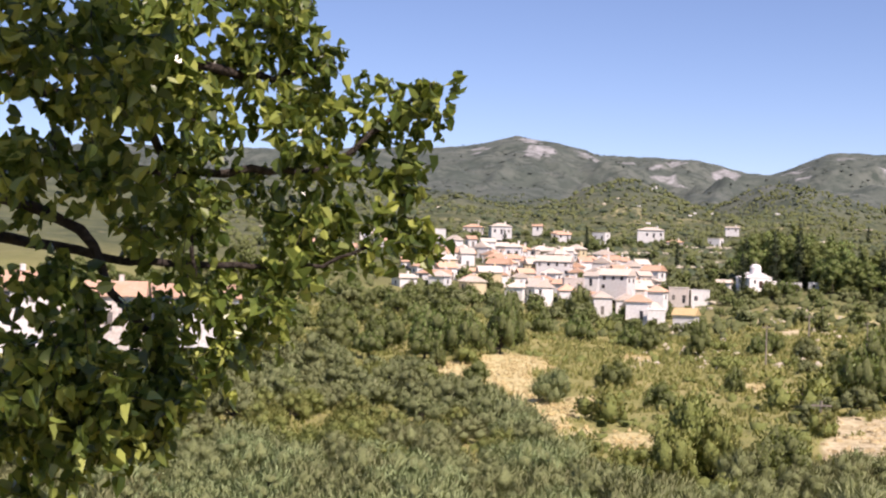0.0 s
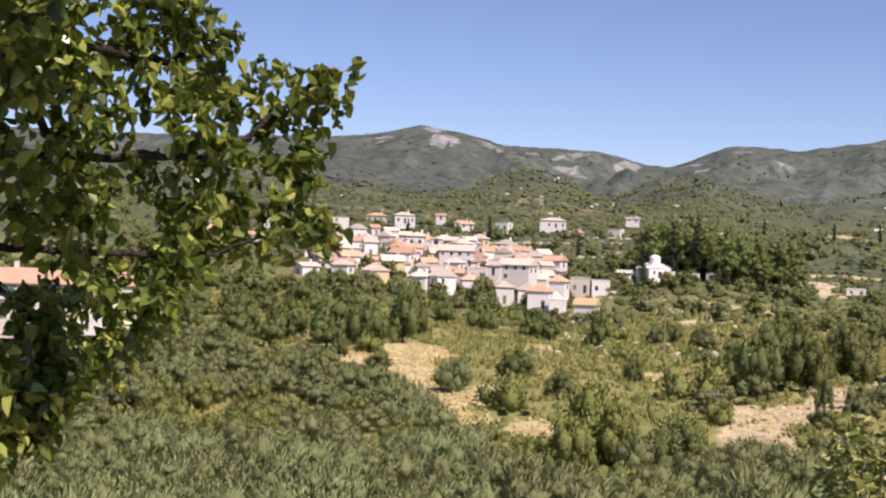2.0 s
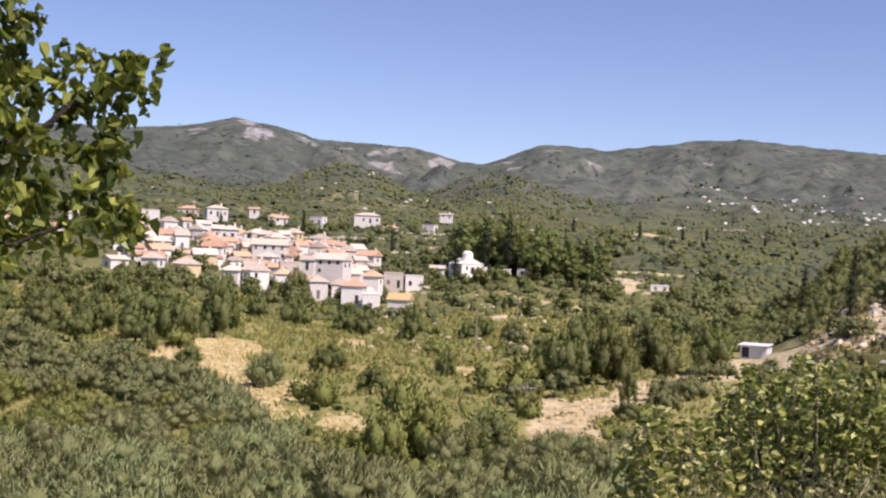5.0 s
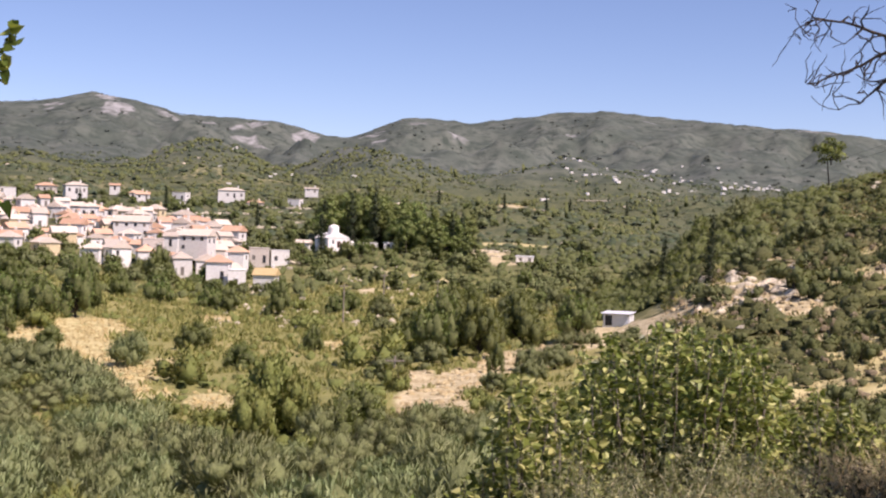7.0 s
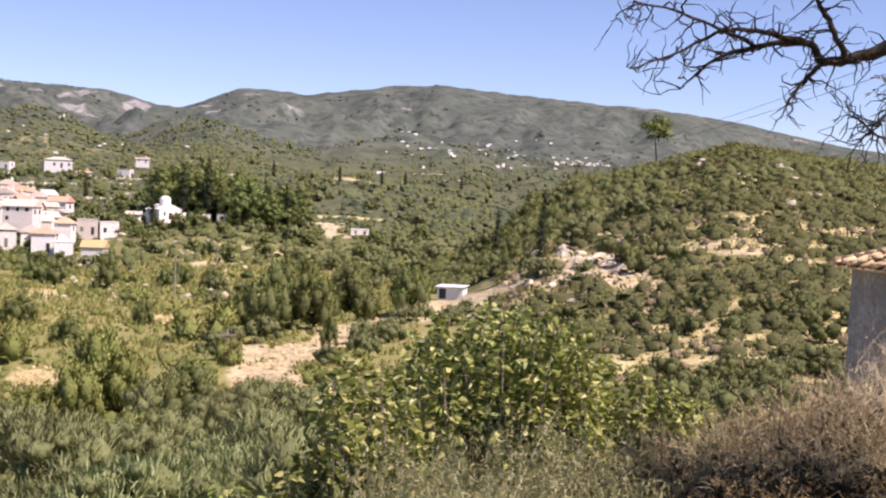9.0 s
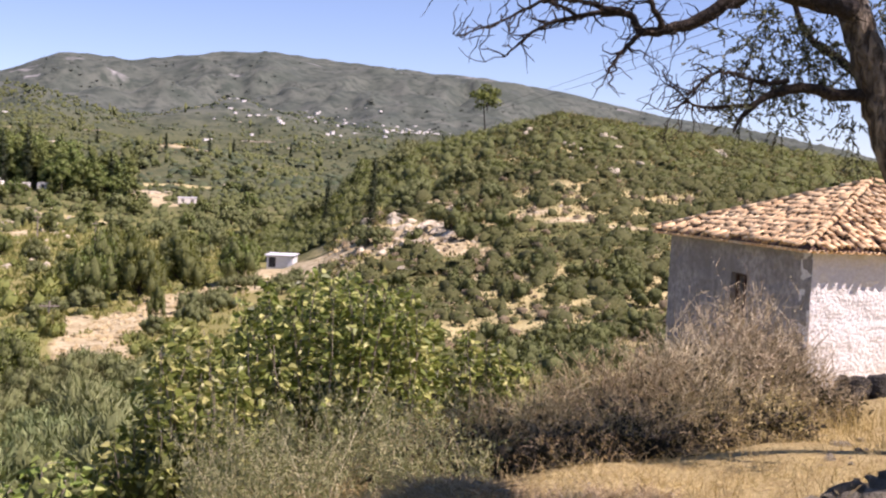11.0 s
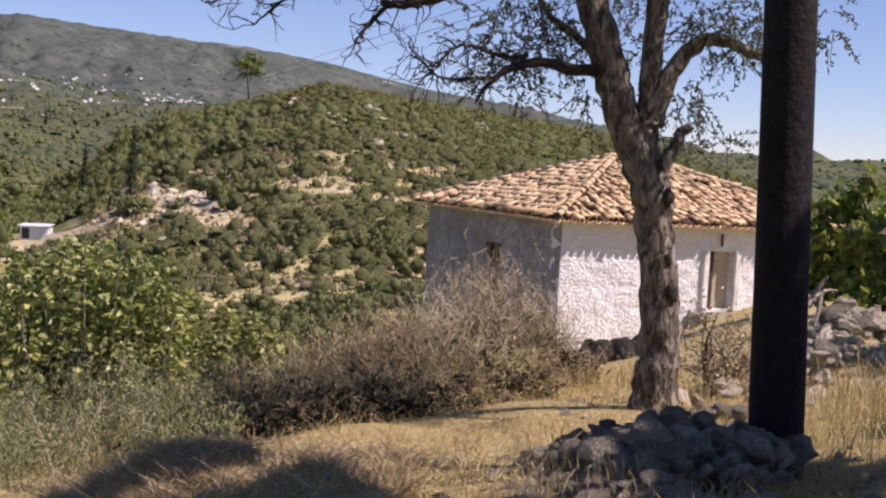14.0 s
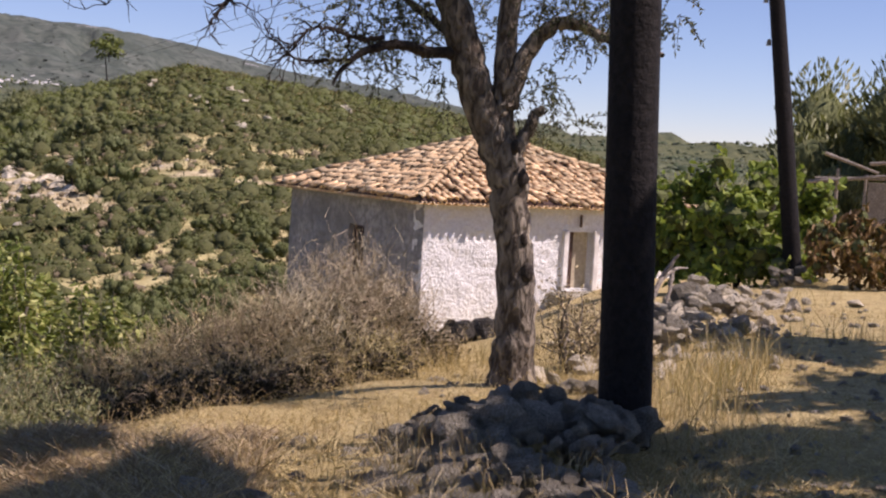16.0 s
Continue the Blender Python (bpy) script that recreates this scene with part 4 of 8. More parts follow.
# ---- the olive tree by the path ----
def olive_tree():
    r = 12.0
    foot = on_ground(51.25, r)
    tree = thing("old_olive_tree", Matrix.Translation(foot), "gnarled old olive tree with dead bare branches", "tree")

    def at(az, el, rr=r):
        return sight(az, el, rr) - foot

    rng = np.random.default_rng(11)
    p, w = smooth_path([Vector((0, 0, -0.3)), at(51.28, -8.8), at(51.31, -6.88), at(51.05, -3.51), at(50.56, -0.64), at(49.27, 2.43), at(48.44, 5.01), at(47.6, 7.6), at(46.5, 11, 12.3), at(45, 15, 12.6)],
                       [0.25, 0.195, 0.172, 0.16, 0.178, 0.155, 0.148, 0.135, 0.10, 0.06], 7, 0.008, rng)
    v, f = tube(p, w * rng.uniform(0.97, 1.035, len(w)), 26, 0.045, rng)
    child("trunk", mesh_of("trunk", v, f, BARK, True), tree, None, "furrowed grey-brown trunk")
    limbs = [
        ([at(50.75, -0.6), at(50.3, 1.75), at(50.4, 4.14), at(50.5, 7.0), at(50.9, 11, 11.6), at(51.5, 15, 11.2)], [0.15, 0.105, 0.095, 0.095, 0.07, 0.04]),
        ([at(50.45, 2.0), at(51.12, 3.93), at(51.9, 5.14), at(52.95, 5.6), at(54.88, 4.96, 11.7), at(57, 4.4, 11.4)], [0.12, 0.085, 0.07, 0.06, 0.04, 0.02]),
        ([at(51.0, 0.1), at(51.38, 0.84), at(51.78, 1.74), at(52.17, 1.95)], [0.07, 0.06, 0.05, 0.04]),
        ([at(48.6, 4.15), at(47.15, 4.2, 11.8), at(45.7, 4.42, 11.6), at(44.28, 4.0, 11.5), at(43.36, 3.13, 11.4), at(43.1, 2.6, 11.3)], [0.085, 0.06, 0.055, 0.04, 0.025, 0.01]),
        ([at(48.5, 4.6), at(47.2, 5.6, 12.3), at(45.9, 6.6, 12.4), at(44.9, 9, 12.5)], [0.05, 0.04, 0.03, 0.02]),
        ([at(47.6, 7.6), at(46.81, 7.66, 11.6), at(44.21, 8.31, 11.2), at(42.86, 7.89, 11.0), at(41.4, 7.0, 11.0), at(40.08, 6.66, 11.0), at(39.18, 6.54, 11.0)], [0.12, 0.10, 0.085, 0.075, 0.065, 0.05, 0.042]),
        ([at(39.18, 6.54, 11.0), at(38.47, 7.34, 11.0), at(36.64, 7.1, 10.9), at(35.04, 6.62, 10.9), at(33.68, 5.42, 10.8)], [0.042, 0.035, 0.025, 0.017, 0.006]),
        ([at(39.18, 6.54, 11.0), at(38.53, 5.84, 11.0), at(37.88, 4.91, 10.9)], [0.03, 0.02, 0.006]),
        ([at(38.47, 7.34, 11.0), at(36.85, 7.68, 10.8), at(35.46, 7.78, 10.7), at(33.39, 6.83, 10.7), at(31.75, 6.21, 10.6)], [0.03, 0.024, 0.018, 0.012, 0.005]),
        ([at(40.08, 6.66, 11.0), at(39.59, 7.68, 10.9), at(38.85, 9.05, 10.8), at(37.5, 10.2, 10.7)], [0.035, 0.028, 0.02, 0.01]),
        ([at(36.64, 7.1, 10.9), at(34.51, 8.12, 10.7), at(32.13, 8.79, 10.6), at(30.96, 8.31, 10.5)], [0.02, 0.015, 0.01, 0.004]),
        ([at(45.24, 4.74, 11.5), at(44.2, 4.6, 11.5), at(42.98, 4.96, 11.3), at(42.15, 4.95, 11.3), at(41.29, 4.14, 11.2), at(40.45, 2.97, 11.2)], [0.03, 0.022, 0.018, 0.014, 0.01, 0.005]),
        ([at(43.85, 3.73, 11.4), at(41.69, 3.63, 11.3), at(40.7, 4.29, 11.2), at(40.21, 4.5, 11.2)], [0.02, 0.014, 0.01, 0.004]),
        # limb out of view, added to carry the shade lobes
        ([at(50.9, 11, 11.6), at(53.5, 15, 11.5), at(57.5, 17.6, 11.5), at(60.5, 18.4, 12.0), at(63, 18, 12.8)], [0.075, 0.06, 0.045, 0.03, 0.015]),
        ([at(44.21, 8.31, 11.2), at(43.2, 9.6, 11.0), at(41.5, 10.8, 10.8), at(39.5, 11.4, 10.6)], [0.06, 0.045, 0.03, 0.015]),
    ]
    for pts, rad in limbs:
        p, w = smooth_path(pts, rad, 5, 0.006, rng)
        if pts[-1].x < at(44, 5).x and rad[0] < 0.13:
            w = w * 0.8
        v, f = tube(p, w, 9, 0.06, rng)
        # left limbs in dark bark, painted as silhouettes against the sky
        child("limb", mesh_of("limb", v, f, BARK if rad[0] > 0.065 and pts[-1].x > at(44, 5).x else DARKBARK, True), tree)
    # bare twigs springing from the dead branch
    twigs = []
    for pts, rad in limbs[5:]:
        p, w = smooth_path(pts, rad, 6)
        for k in range(3, len(p)):
            for _ in range(1 + (k % 2 == 0)):
                o = p[k]
                d = unit(p[k] - p[k - 2] + rng.normal(0, 0.1, 3)) * 0.55 + unit(rng.standard_normal(3) * np.array((1, 1, 0.9))) * 0.85 + np.array((0, 0, -0.15))
                n, seg = rng.integers(2, 6), rng.uniform(0.04, 0.085)
                path = [o]
                for _ in range(n):
                    d = unit(d + rng.normal(0, 0.5, 3))
                    path.append(path[-1] + d * seg)
                v, f = tube(path, np.linspace(min(0.010, w[k] * 0.8), 0.0025, len(path)), 4, 0, rng)
                twigs.append((v, f))
                if rng.random() < 0.8:
                    q = [path[2]]
                    for _ in range(3):
                        d = unit(d + rng.normal(0, 0.6, 3))
                        q.append(q[-1] + d * 0.07)
                    twigs.append(tube(q, np.linspace(0.006, 0.002, 4), 4, 0, rng))
    v, f = joined(twigs)
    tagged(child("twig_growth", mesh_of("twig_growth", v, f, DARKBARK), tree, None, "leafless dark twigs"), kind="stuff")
    # leafy sprays
    lobes = []

    def spray(az, el, rr, a, b, c):
        q = at(az, el, rr)
        lobes.append((*q, a, b, c))

    for s in ((46.3, 5.6, 12, 0.35, 0.35, 0.30), (44.6, 5.2, 12, 0.30, 0.3, 0.32), (43.6, 3.6, 11.6, 0.24, 0.24, 0.18), (42.9, 5.6, 11.8, 0.2, 0.2, 0.25), (45.2, 3.2, 11.7, 0.2, 0.2, 0.12), (44.9, 6.9, 12, 0.3, 0.3, 0.22),
              (49.6, 5.4, 12.8, 0.28, 0.3, 0.4), (49.5, 7.6, 13, 0.4, 0.4, 0.4), (52.6, 6.3, 12, 0.38, 0.35, 0.22), (53.9, 5.2, 11.8, 0.22, 0.2, 0.14), (54.6, 6.6, 11.6, 0.3, 0.3, 0.25), (51.9, 2.9, 12.2, 0.24, 0.22, 0.2),
              (51.6, 1.6, 12.2, 0.2, 0.2, 0.2), (53.2, 1.5, 12, 0.22, 0.2, 0.1), (57.4, 6.4, 11.2, 0.14, 0.12, 0.3), (47.8, 3.4, 12, 0.12, 0.12, 0.3), (47.9, 1.8, 12, 0.1, 0.1, 0.16), 
              (49, 10.5, 12.6, 0.7, 0.6, 0.4), (46, 11.5, 12.8, 0.7, 0.6, 0.4), (51, 15, 12.2, 0.6, 0.6, 0.4), (45.5, 15, 12.6, 0.7, 0.7, 0.5), (48, 18, 12.4, 1.0, 0.9, 0.5), (43, 16, 12.0, 0.9, 0.8, 0.45), (40, 15.5, 11.5, 0.8, 0.7, 0.4), (53, 17, 11.8, 0.8, 0.8, 0.5),
              # these and the four before: unseen lobes added to shade the dry bushes
              (57.6, 19.2, 11.0, 0.65, 0.6, 0.4), (59.6, 19.0, 11.6, 0.65, 0.6, 0.4), (61.6, 19.4, 12.1, 0.65, 0.6, 0.4), (63.0, 18.6, 12.8, 0.6, 0.6, 0.4), (61.0, 17.4, 13.6, 0.6, 0.6, 0.4)):
        spray(*s)
    (p1, d1), (p2, d2), (p3, d3) = in_lobes(lobes[:17], 560, 0.1, rng), in_lobes(lobes[17:21], 240, 0.2, rng), in_lobes(lobes[21:], 1500, 0.1, rng)
    pts, d = np.concatenate([p1, p2, p3]), np.concatenate([d1, d2, d3])
    sp, lf = [], []
    for q, w in zip(pts, d):
        way = unit(w * 0.6 + rng.normal(0, 0.5, 3) + np.array((0, 0, -0.25)))
        n = 13
        ts = np.linspace(0, 0.24, n)
        path = q + way * ts[:, None] + np.array((0, 0, -1.0)) * (ts[:, None] ** 2) * 0.8
        sp.append(tube(path[::3], np.linspace(0.004, 0.002, len(path[::3])), 3, 0, rng))
        side = rng.standard_normal((n, 3))
        lf.append(leaves(path, way * 0.7 + side * 0.7, rng.uniform(0.035, 0.06, n), 0.02, 0.1, rng=rng))
    v, f = joined(sp)
    tagged(child("sprig_growth", mesh_of("sprig_growth", v, f, DARKBARK), tree), kind="stuff")
    v, f = joined(lf)
    tagged(child("foliage", mesh_of("foliage", v, f, OLDOLIVE), tree, None, "thin grey-green leaf sprays"), kind="stuff")
    # burl holes in the trunk: lumps painted dark for the shade in them
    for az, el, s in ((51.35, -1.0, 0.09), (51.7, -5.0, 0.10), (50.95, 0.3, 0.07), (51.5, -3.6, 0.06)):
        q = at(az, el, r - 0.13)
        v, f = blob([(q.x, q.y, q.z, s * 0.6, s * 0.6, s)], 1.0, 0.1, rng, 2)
        child("burl", mesh_of("burl", v, f, DARKBARK, True), tree, None, "knot lump coloured dark as a shaded hollow")
    return tree


old_olive = olive_tree()


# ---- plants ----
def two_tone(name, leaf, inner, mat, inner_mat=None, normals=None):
    """Leaves and the darker shade lumps inside a crown as one mesh with two materials."""
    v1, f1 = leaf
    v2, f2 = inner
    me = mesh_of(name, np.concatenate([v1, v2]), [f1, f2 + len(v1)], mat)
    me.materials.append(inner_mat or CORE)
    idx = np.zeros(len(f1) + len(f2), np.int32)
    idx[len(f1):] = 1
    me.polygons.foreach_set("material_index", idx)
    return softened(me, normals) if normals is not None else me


def crown_lobes(kind, rng):
    """Lobes of a crown on a unit tree, 1 high."""
    out = []
    if kind == "cypress":
        for z in np.linspace(0.1, 0.94, 9):
            w = 0.085 * (1 - ((z - 0.35) / 0.68) ** 2) + 0.012
            out.append((rng.normal(0, 0.006), rng.normal(0, 0.006), z, w, w, 0.09))
    elif kind == "pine":
        for z in np.linspace(0.2, 0.95, 13):
            w = 0.2 * (1.0 - z) ** 0.7 * rng.uniform(0.6, 1.25) + 0.025
            a = rng.uniform(0, 6.3)
            out.append((w * 0.7 * math.cos(a), w * 0.7 * math.sin(a), z, w, w, 0.065))
    elif kind == "round_pine":
        for k in range(14):
            a, q = k * 2.4, 0.26 * math.sqrt((k + 0.3) / 14)
            z = 0.3 + 0.58 * (1 - (q / 0.32) ** 2) * rng.uniform(0.55, 1.1)
            w = rng.uniform(0.09, 0.14)
            out.append((q * math.cos(a), q * math.sin(a), min(z, 0.93), w, w, w * 0.75))
    elif kind == "lone":
        for a, z, w in ((0.3, 0.86, 0.13), (2.4, 0.80, 0.15), (4.2, 0.74, 0.13), (1.2, 0.93, 0.10), (5.4, 0.66, 0.10), (3.1, 0.62, 0.08)):
            out.append((0.16 * math.cos(a), 0.16 * math.sin(a), z, w, w, 0.05))
    elif kind == "shrub":
        for _ in range(9):
            a, q = rng.uniform(0, 6.3), rng.uniform(0.1, 0.55)
            w = rng.uniform(0.16, 0.3)
            out.append((q * math.cos(a), q * math.sin(a), rng.uniform(0.3, 0.62), w, w, rng.uniform(0.26, 0.36)))
    else:
        low, spread = (0.13, 0.46) if kind == "olive" else (0.12, 0.38)
        for k in range(24):
            a, q = k * 2.4 + rng.uniform(-0.6, 0.6), spread * math.sqrt((k + 0.5) / 24) * rng.uniform(0.7, 1.2)
            w = rng.uniform(0.09, 0.2)
            z = low + (0.58 * (1 - (q / 0.56) ** 2)) * rng.uniform(0.55, 1.2)
            out.append((q * math.cos(a), q * math.sin(a), z, w, w * rng.uniform(0.8, 1.2), w * rng.uniform(0.8, 1.5)))
    return out


def plant_mesh(kind, seed, n, size, aspect, mat, high):
    """Trunk and crown meshes of a plant that is `high` metres high; size: length of a leaf spray in metres."""
    rng = np.random.default_rng(seed)
    lobes = np.array(crown_lobes(kind, rng)) * high
    pts, d = in_lobes(lobes, n, 0.55, rng)
    way = d * 0.8 + rng.normal(0, 0.5, (n, 3)) + np.array((0, 0, 0 if kind == "lone" else 1.3 if kind == "olive" else 0.5))
    face = unit(d + rng.normal(0, 0.38, (n, 3)) + np.array((0, 0, 0.25)))
    leaf = leaves(pts, way, rng.uniform(0.6, 1.3, n) * size, rng.uniform(0.7, 1.2, n) * size * aspect, 0.0, rng=rng, face=face)
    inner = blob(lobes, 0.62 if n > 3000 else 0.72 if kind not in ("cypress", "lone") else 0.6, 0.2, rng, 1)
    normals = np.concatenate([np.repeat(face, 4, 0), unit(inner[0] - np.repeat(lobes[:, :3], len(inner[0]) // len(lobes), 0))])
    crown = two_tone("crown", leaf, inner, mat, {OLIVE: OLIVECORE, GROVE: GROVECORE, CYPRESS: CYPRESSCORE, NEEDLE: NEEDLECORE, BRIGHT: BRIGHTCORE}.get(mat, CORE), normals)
    bits = []
    lean = rng.normal(0, 0.03, 2) * high
    p, w = smooth_path([(0, 0, -0.08 * high), (lean[0] * 0.5, lean[1] * 0.5, 0.25 * high), (lean[0], lean[1], 0.62 * high)], [0.045 * high, 0.03 * high, 0.012 * high] if kind not in ("pine", "lone", "cypress") else [0.022 * high, 0.016 * high, 0.008 * high], 3)
    bits.append(tube(p, w, 6, 0.08, rng))
    if kind == "lone":
        p, w = smooth_path([(0, 0, 0.5 * high), (0, 0, 0.9 * high)], [0.012 * high, 0.004 * high], 3)
        bits.append(tube(p, w, 5, 0.05, rng))
    for lobe in lobes[::2]:
        if kind in ("olive", "broad", "lone") and n <= 3000:
            z0 = (0.25 if kind != "lone" else 0.6) * high
            p, w = smooth_path([(lean[0] * 0.5, lean[1] * 0.5, z0), (lobe[:3] + (0, 0, z0)) / 2 + (0, 0, -0.02 * high), lobe[:3]], [0.018 * high, 0.012 * high, 0.004 * high], 2)
            bits.append(tube(p, w, 4, 0.05, rng))
    v, f = joined(bits)
    return crown, mesh_of("trunk", v, f, DARKBARK, True)


def plant(name, kind, seed, n, size, aspect, mat, high, label, category, group):
    crown, trunk = plant_mesh(kind, seed, n, size, aspect, mat, high)
    ob = thing(name, Matrix.Translation((0, 0, -5000)), label, category, group)
    child("trunk", trunk, ob)
    child("crown", crown, ob)
    return ob


class Planter:
    """Puts copies of a few grown plants on the ground."""

    def __init__(self, first):
        self.stock, self.used = first, 0

    def put(self, az, r, scale=1.0, rng=RNG, sink=0.4, flat=1.0):
        ob = self.stock[self.used % len(self.stock)]
        s = scale * rng.uniform(0.92, 1.08)
        m = Matrix.Translation(on_ground(az, r, sink * s)) @ pose(0, 0, 0, 0, 0, rng.uniform(0, 360)) @ Matrix.Diagonal((s * rng.uniform(0.92, 1.1), s * rng.uniform(0.92, 1.1), s * flat * rng.uniform(0.9, 1.1), 1))
        if self.used < len(self.stock):
            ob.matrix_basis = m
        else:
            ob = copy_thing(ob, Matrix())
            ob.matrix_basis = m
        self.used += 1
        return ob


NEAR_OLIVE = Planter([plant("olive_tree", "olive", 20 + k, 2400, 0.42, 0.13, GROVE, 4.0, "round grey-green olive tree in the valley grove", "tree", "olive grove in the valley") for k in range(4)])
PALE_OLIVE = Planter([plant("olive_tree", "olive", 25 + k, 2300, 0.38, 0.16, BRIGHT, 3.6, "light green young tree in the valley grove", "tree", "light green trees of the grove") for k in range(3)])
OLIVES = Planter([plant("olive_tree", "olive", 30 + k, 760, 0.5, 0.22, OLIVE, 4.4, "round grey-green olive tree on the valley floor", "tree", "olive trees of the valley") for k in range(4)])
BROADS = Planter([plant("broadleaf_tree", "broad", 40 + k, 2400, 0.30, 0.55, BROAD, 6.0, "dense dark green broadleaf tree on the valley floor", "tree", "broadleaf trees of the valley") for k in range(4)])
MEADOW_TREE = Planter([plant("broadleaf_tree", "broad", 46 + k, 3000, 0.24, 0.62, BRIGHT, 5.0, "large light green broad-leaved tree at the meadow's edge", "tree", "light green trees of the meadow") for k in range(2)])
BUSHES = Planter([plant("green_bush", "shrub", 50 + k, 620, 0.26, 0.5, BRIGHT, 2.2, "light green rounded bush among dry grass", "bush", "bushes of the valley") for k in range(3)])
SHRUBS = Planter([plant("evergreen_shrub", "shrub", 55 + k, 460, 0.22, 0.44, SLOPELEAF, 2.0, "dark green evergreen shrub on the dry slope", "bush", "shrubs of the dry slope") for k in range(4)])
CYPRESSES = Planter([plant("cypress", "cypress", 60 + k, 900, 0.5, 0.3, CYPRESS, 10.0, "slender dark green cypress", "tree", "cypresses") for k in range(2)])
PINES = Planter([plant("pine_tree", ("round_pine", "pine", "round_pine", "pine", "round_pine")[k], 70 + k, 800, 0.7, 0.4, NEEDLE, 14.0, "tall dark green pine in a dense wood", "tree", "pine wood beside the church") for k in range(5)])
FAR_TREES = Planter([plant("garden_tree", "broad", 80 + k, 300, 0.6, 0.65, (BROAD, BROAD, OLIVE)[k], 5.5, "dark green tree among the village houses", "tree", "trees between the village houses") for k in range(3)])


def scatter(planter, seed, tries, az0, az1, r0, r1, gap, scale, avoid=0.45, flat=1.0, taken=None, clump=0.0):
    """Sets plants at random on bearings and distances, a gap apart, off the dry and bare ground."""
    rng = np.random.default_rng(seed)
    az = rng.uniform(az0, az1, tries)
    r = np.sqrt(rng.uniform(r0 ** 2, r1 ** 2, tries))
    d, e, _ = cover(az, r)
    taken = taken if taken is not None else []
    n = 0
    for a, q, dry, soil in zip(az, r, d, e):
        if max(dry, soil) > avoid:
            continue
        p = bearing(a, q)
        if clump and grain2(p.x / 22 + seed, p.y / 22) < clump:
            continue
        if any((p.x - t[0]) ** 2 + (p.y - t[1]) ** 2 < (max(gap, t[2]) ** 2) for t in taken):
            continue
        taken.append((p.x, p.y, gap))
        planter.put(a, q, rng.uniform(*scale), rng, 0.4, flat)
        n += 1
    return n


SPOTS = []


def keyed(planter, az, r, scale, room, flat=1.0):
    p = bearing(az, r)
    SPOTS.append((p.x, p.y, room))
    return planter.put(az, r, scale, RNG, 0.4, flat)


def clumpy(rel, rng, n=6, size=0.48):
    """Breaks each lobe into smaller tufts, so that the outline is uneven and light gets in."""
    out = []
    for x, y, z, a, b, c in rel:
        k = n if a > 0.12 else 2
        for _ in range(k):
            d = unit(rng.standard_normal(3)) * rng.uniform(0.35, 0.85)
            s = size * rng.uniform(0.65, 1.2)
            out.append((x + d[0] * a, y + d[1] * b, z + d[2] * c, a * s, b * s, c * s))
    return np.array(out)


def lobed_bush(name, foot, lobes, n, leaf, aspect, mat, label, category, stems, seed, droop=0.3, thick=0.03, shell=0.3, broad=True, core=0.0, per=7, tufts=6, tuft_size=0.48):
    """A leafy tree or bush near the path: lobes are (bearing, height angle, distance, radius) seen from the standpoint; leaves sit along short sprigs."""
    rng = np.random.default_rng(seed)
    ob = thing(name, Matrix.Translation(foot), label, category)
    rel = []
    for az, el, r, q in lobes:
        p = sight(az, el, r) - foot
        rel.append((p.x, p.y, p.z, q, q, q * 0.9))
    rel = clumpy(rel, rng, tufts, tuft_size)
    m = n // per
    tip, d = in_lobes(rel, m, shell, rng)
    way = unit(d * 0.5 + rng.normal(0, 0.5, (m, 3)) + np.array((0, 0, 0.35 - droop)))
    long = leaf * rng.uniform(1.6, 3.0, m)
    u = np.linspace(0, 1, per)
    sag = np.array((0, 0, -0.25 * droop))
    path = tip[:, None] + (way[:, None] * (u - 0.6)[None, :, None] + sag * (u ** 2)[None, :, None]) * long[:, None, None]
    pts = path.reshape(-1, 3)
    lw = np.repeat(way, per, 0) * 0.5 + rng.normal(0, 0.7, pts.shape)
    size = rng.uniform(0.5, 1.25, len(pts))
    lf = leaves(pts, lw, size * leaf, size * leaf * aspect, droop, broad, rng)
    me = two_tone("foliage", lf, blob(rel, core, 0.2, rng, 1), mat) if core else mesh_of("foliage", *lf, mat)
    tagged(child("foliage", me, ob), kind="stuff")
    v, f = joined([tube(path[k][::2], np.linspace(0.1, 0.05, len(path[k][::2])) * thick, 3, 0, rng) for k in range(0, m, 2)])
    tagged(child("twig_growth", mesh_of("twig_growth", v, f, DARKBARK), ob), kind="stuff")
    for s in stems:
        p, w = smooth_path([q - foot for q in s], np.linspace(thick, thick * 0.25, len(s)), 5, thick * 0.3, rng)
        v, f = tube(p, w, 7, 0.06, rng)
        child("branch", mesh_of("branch", v, f, DARKBARK, True), ob)
    return ob


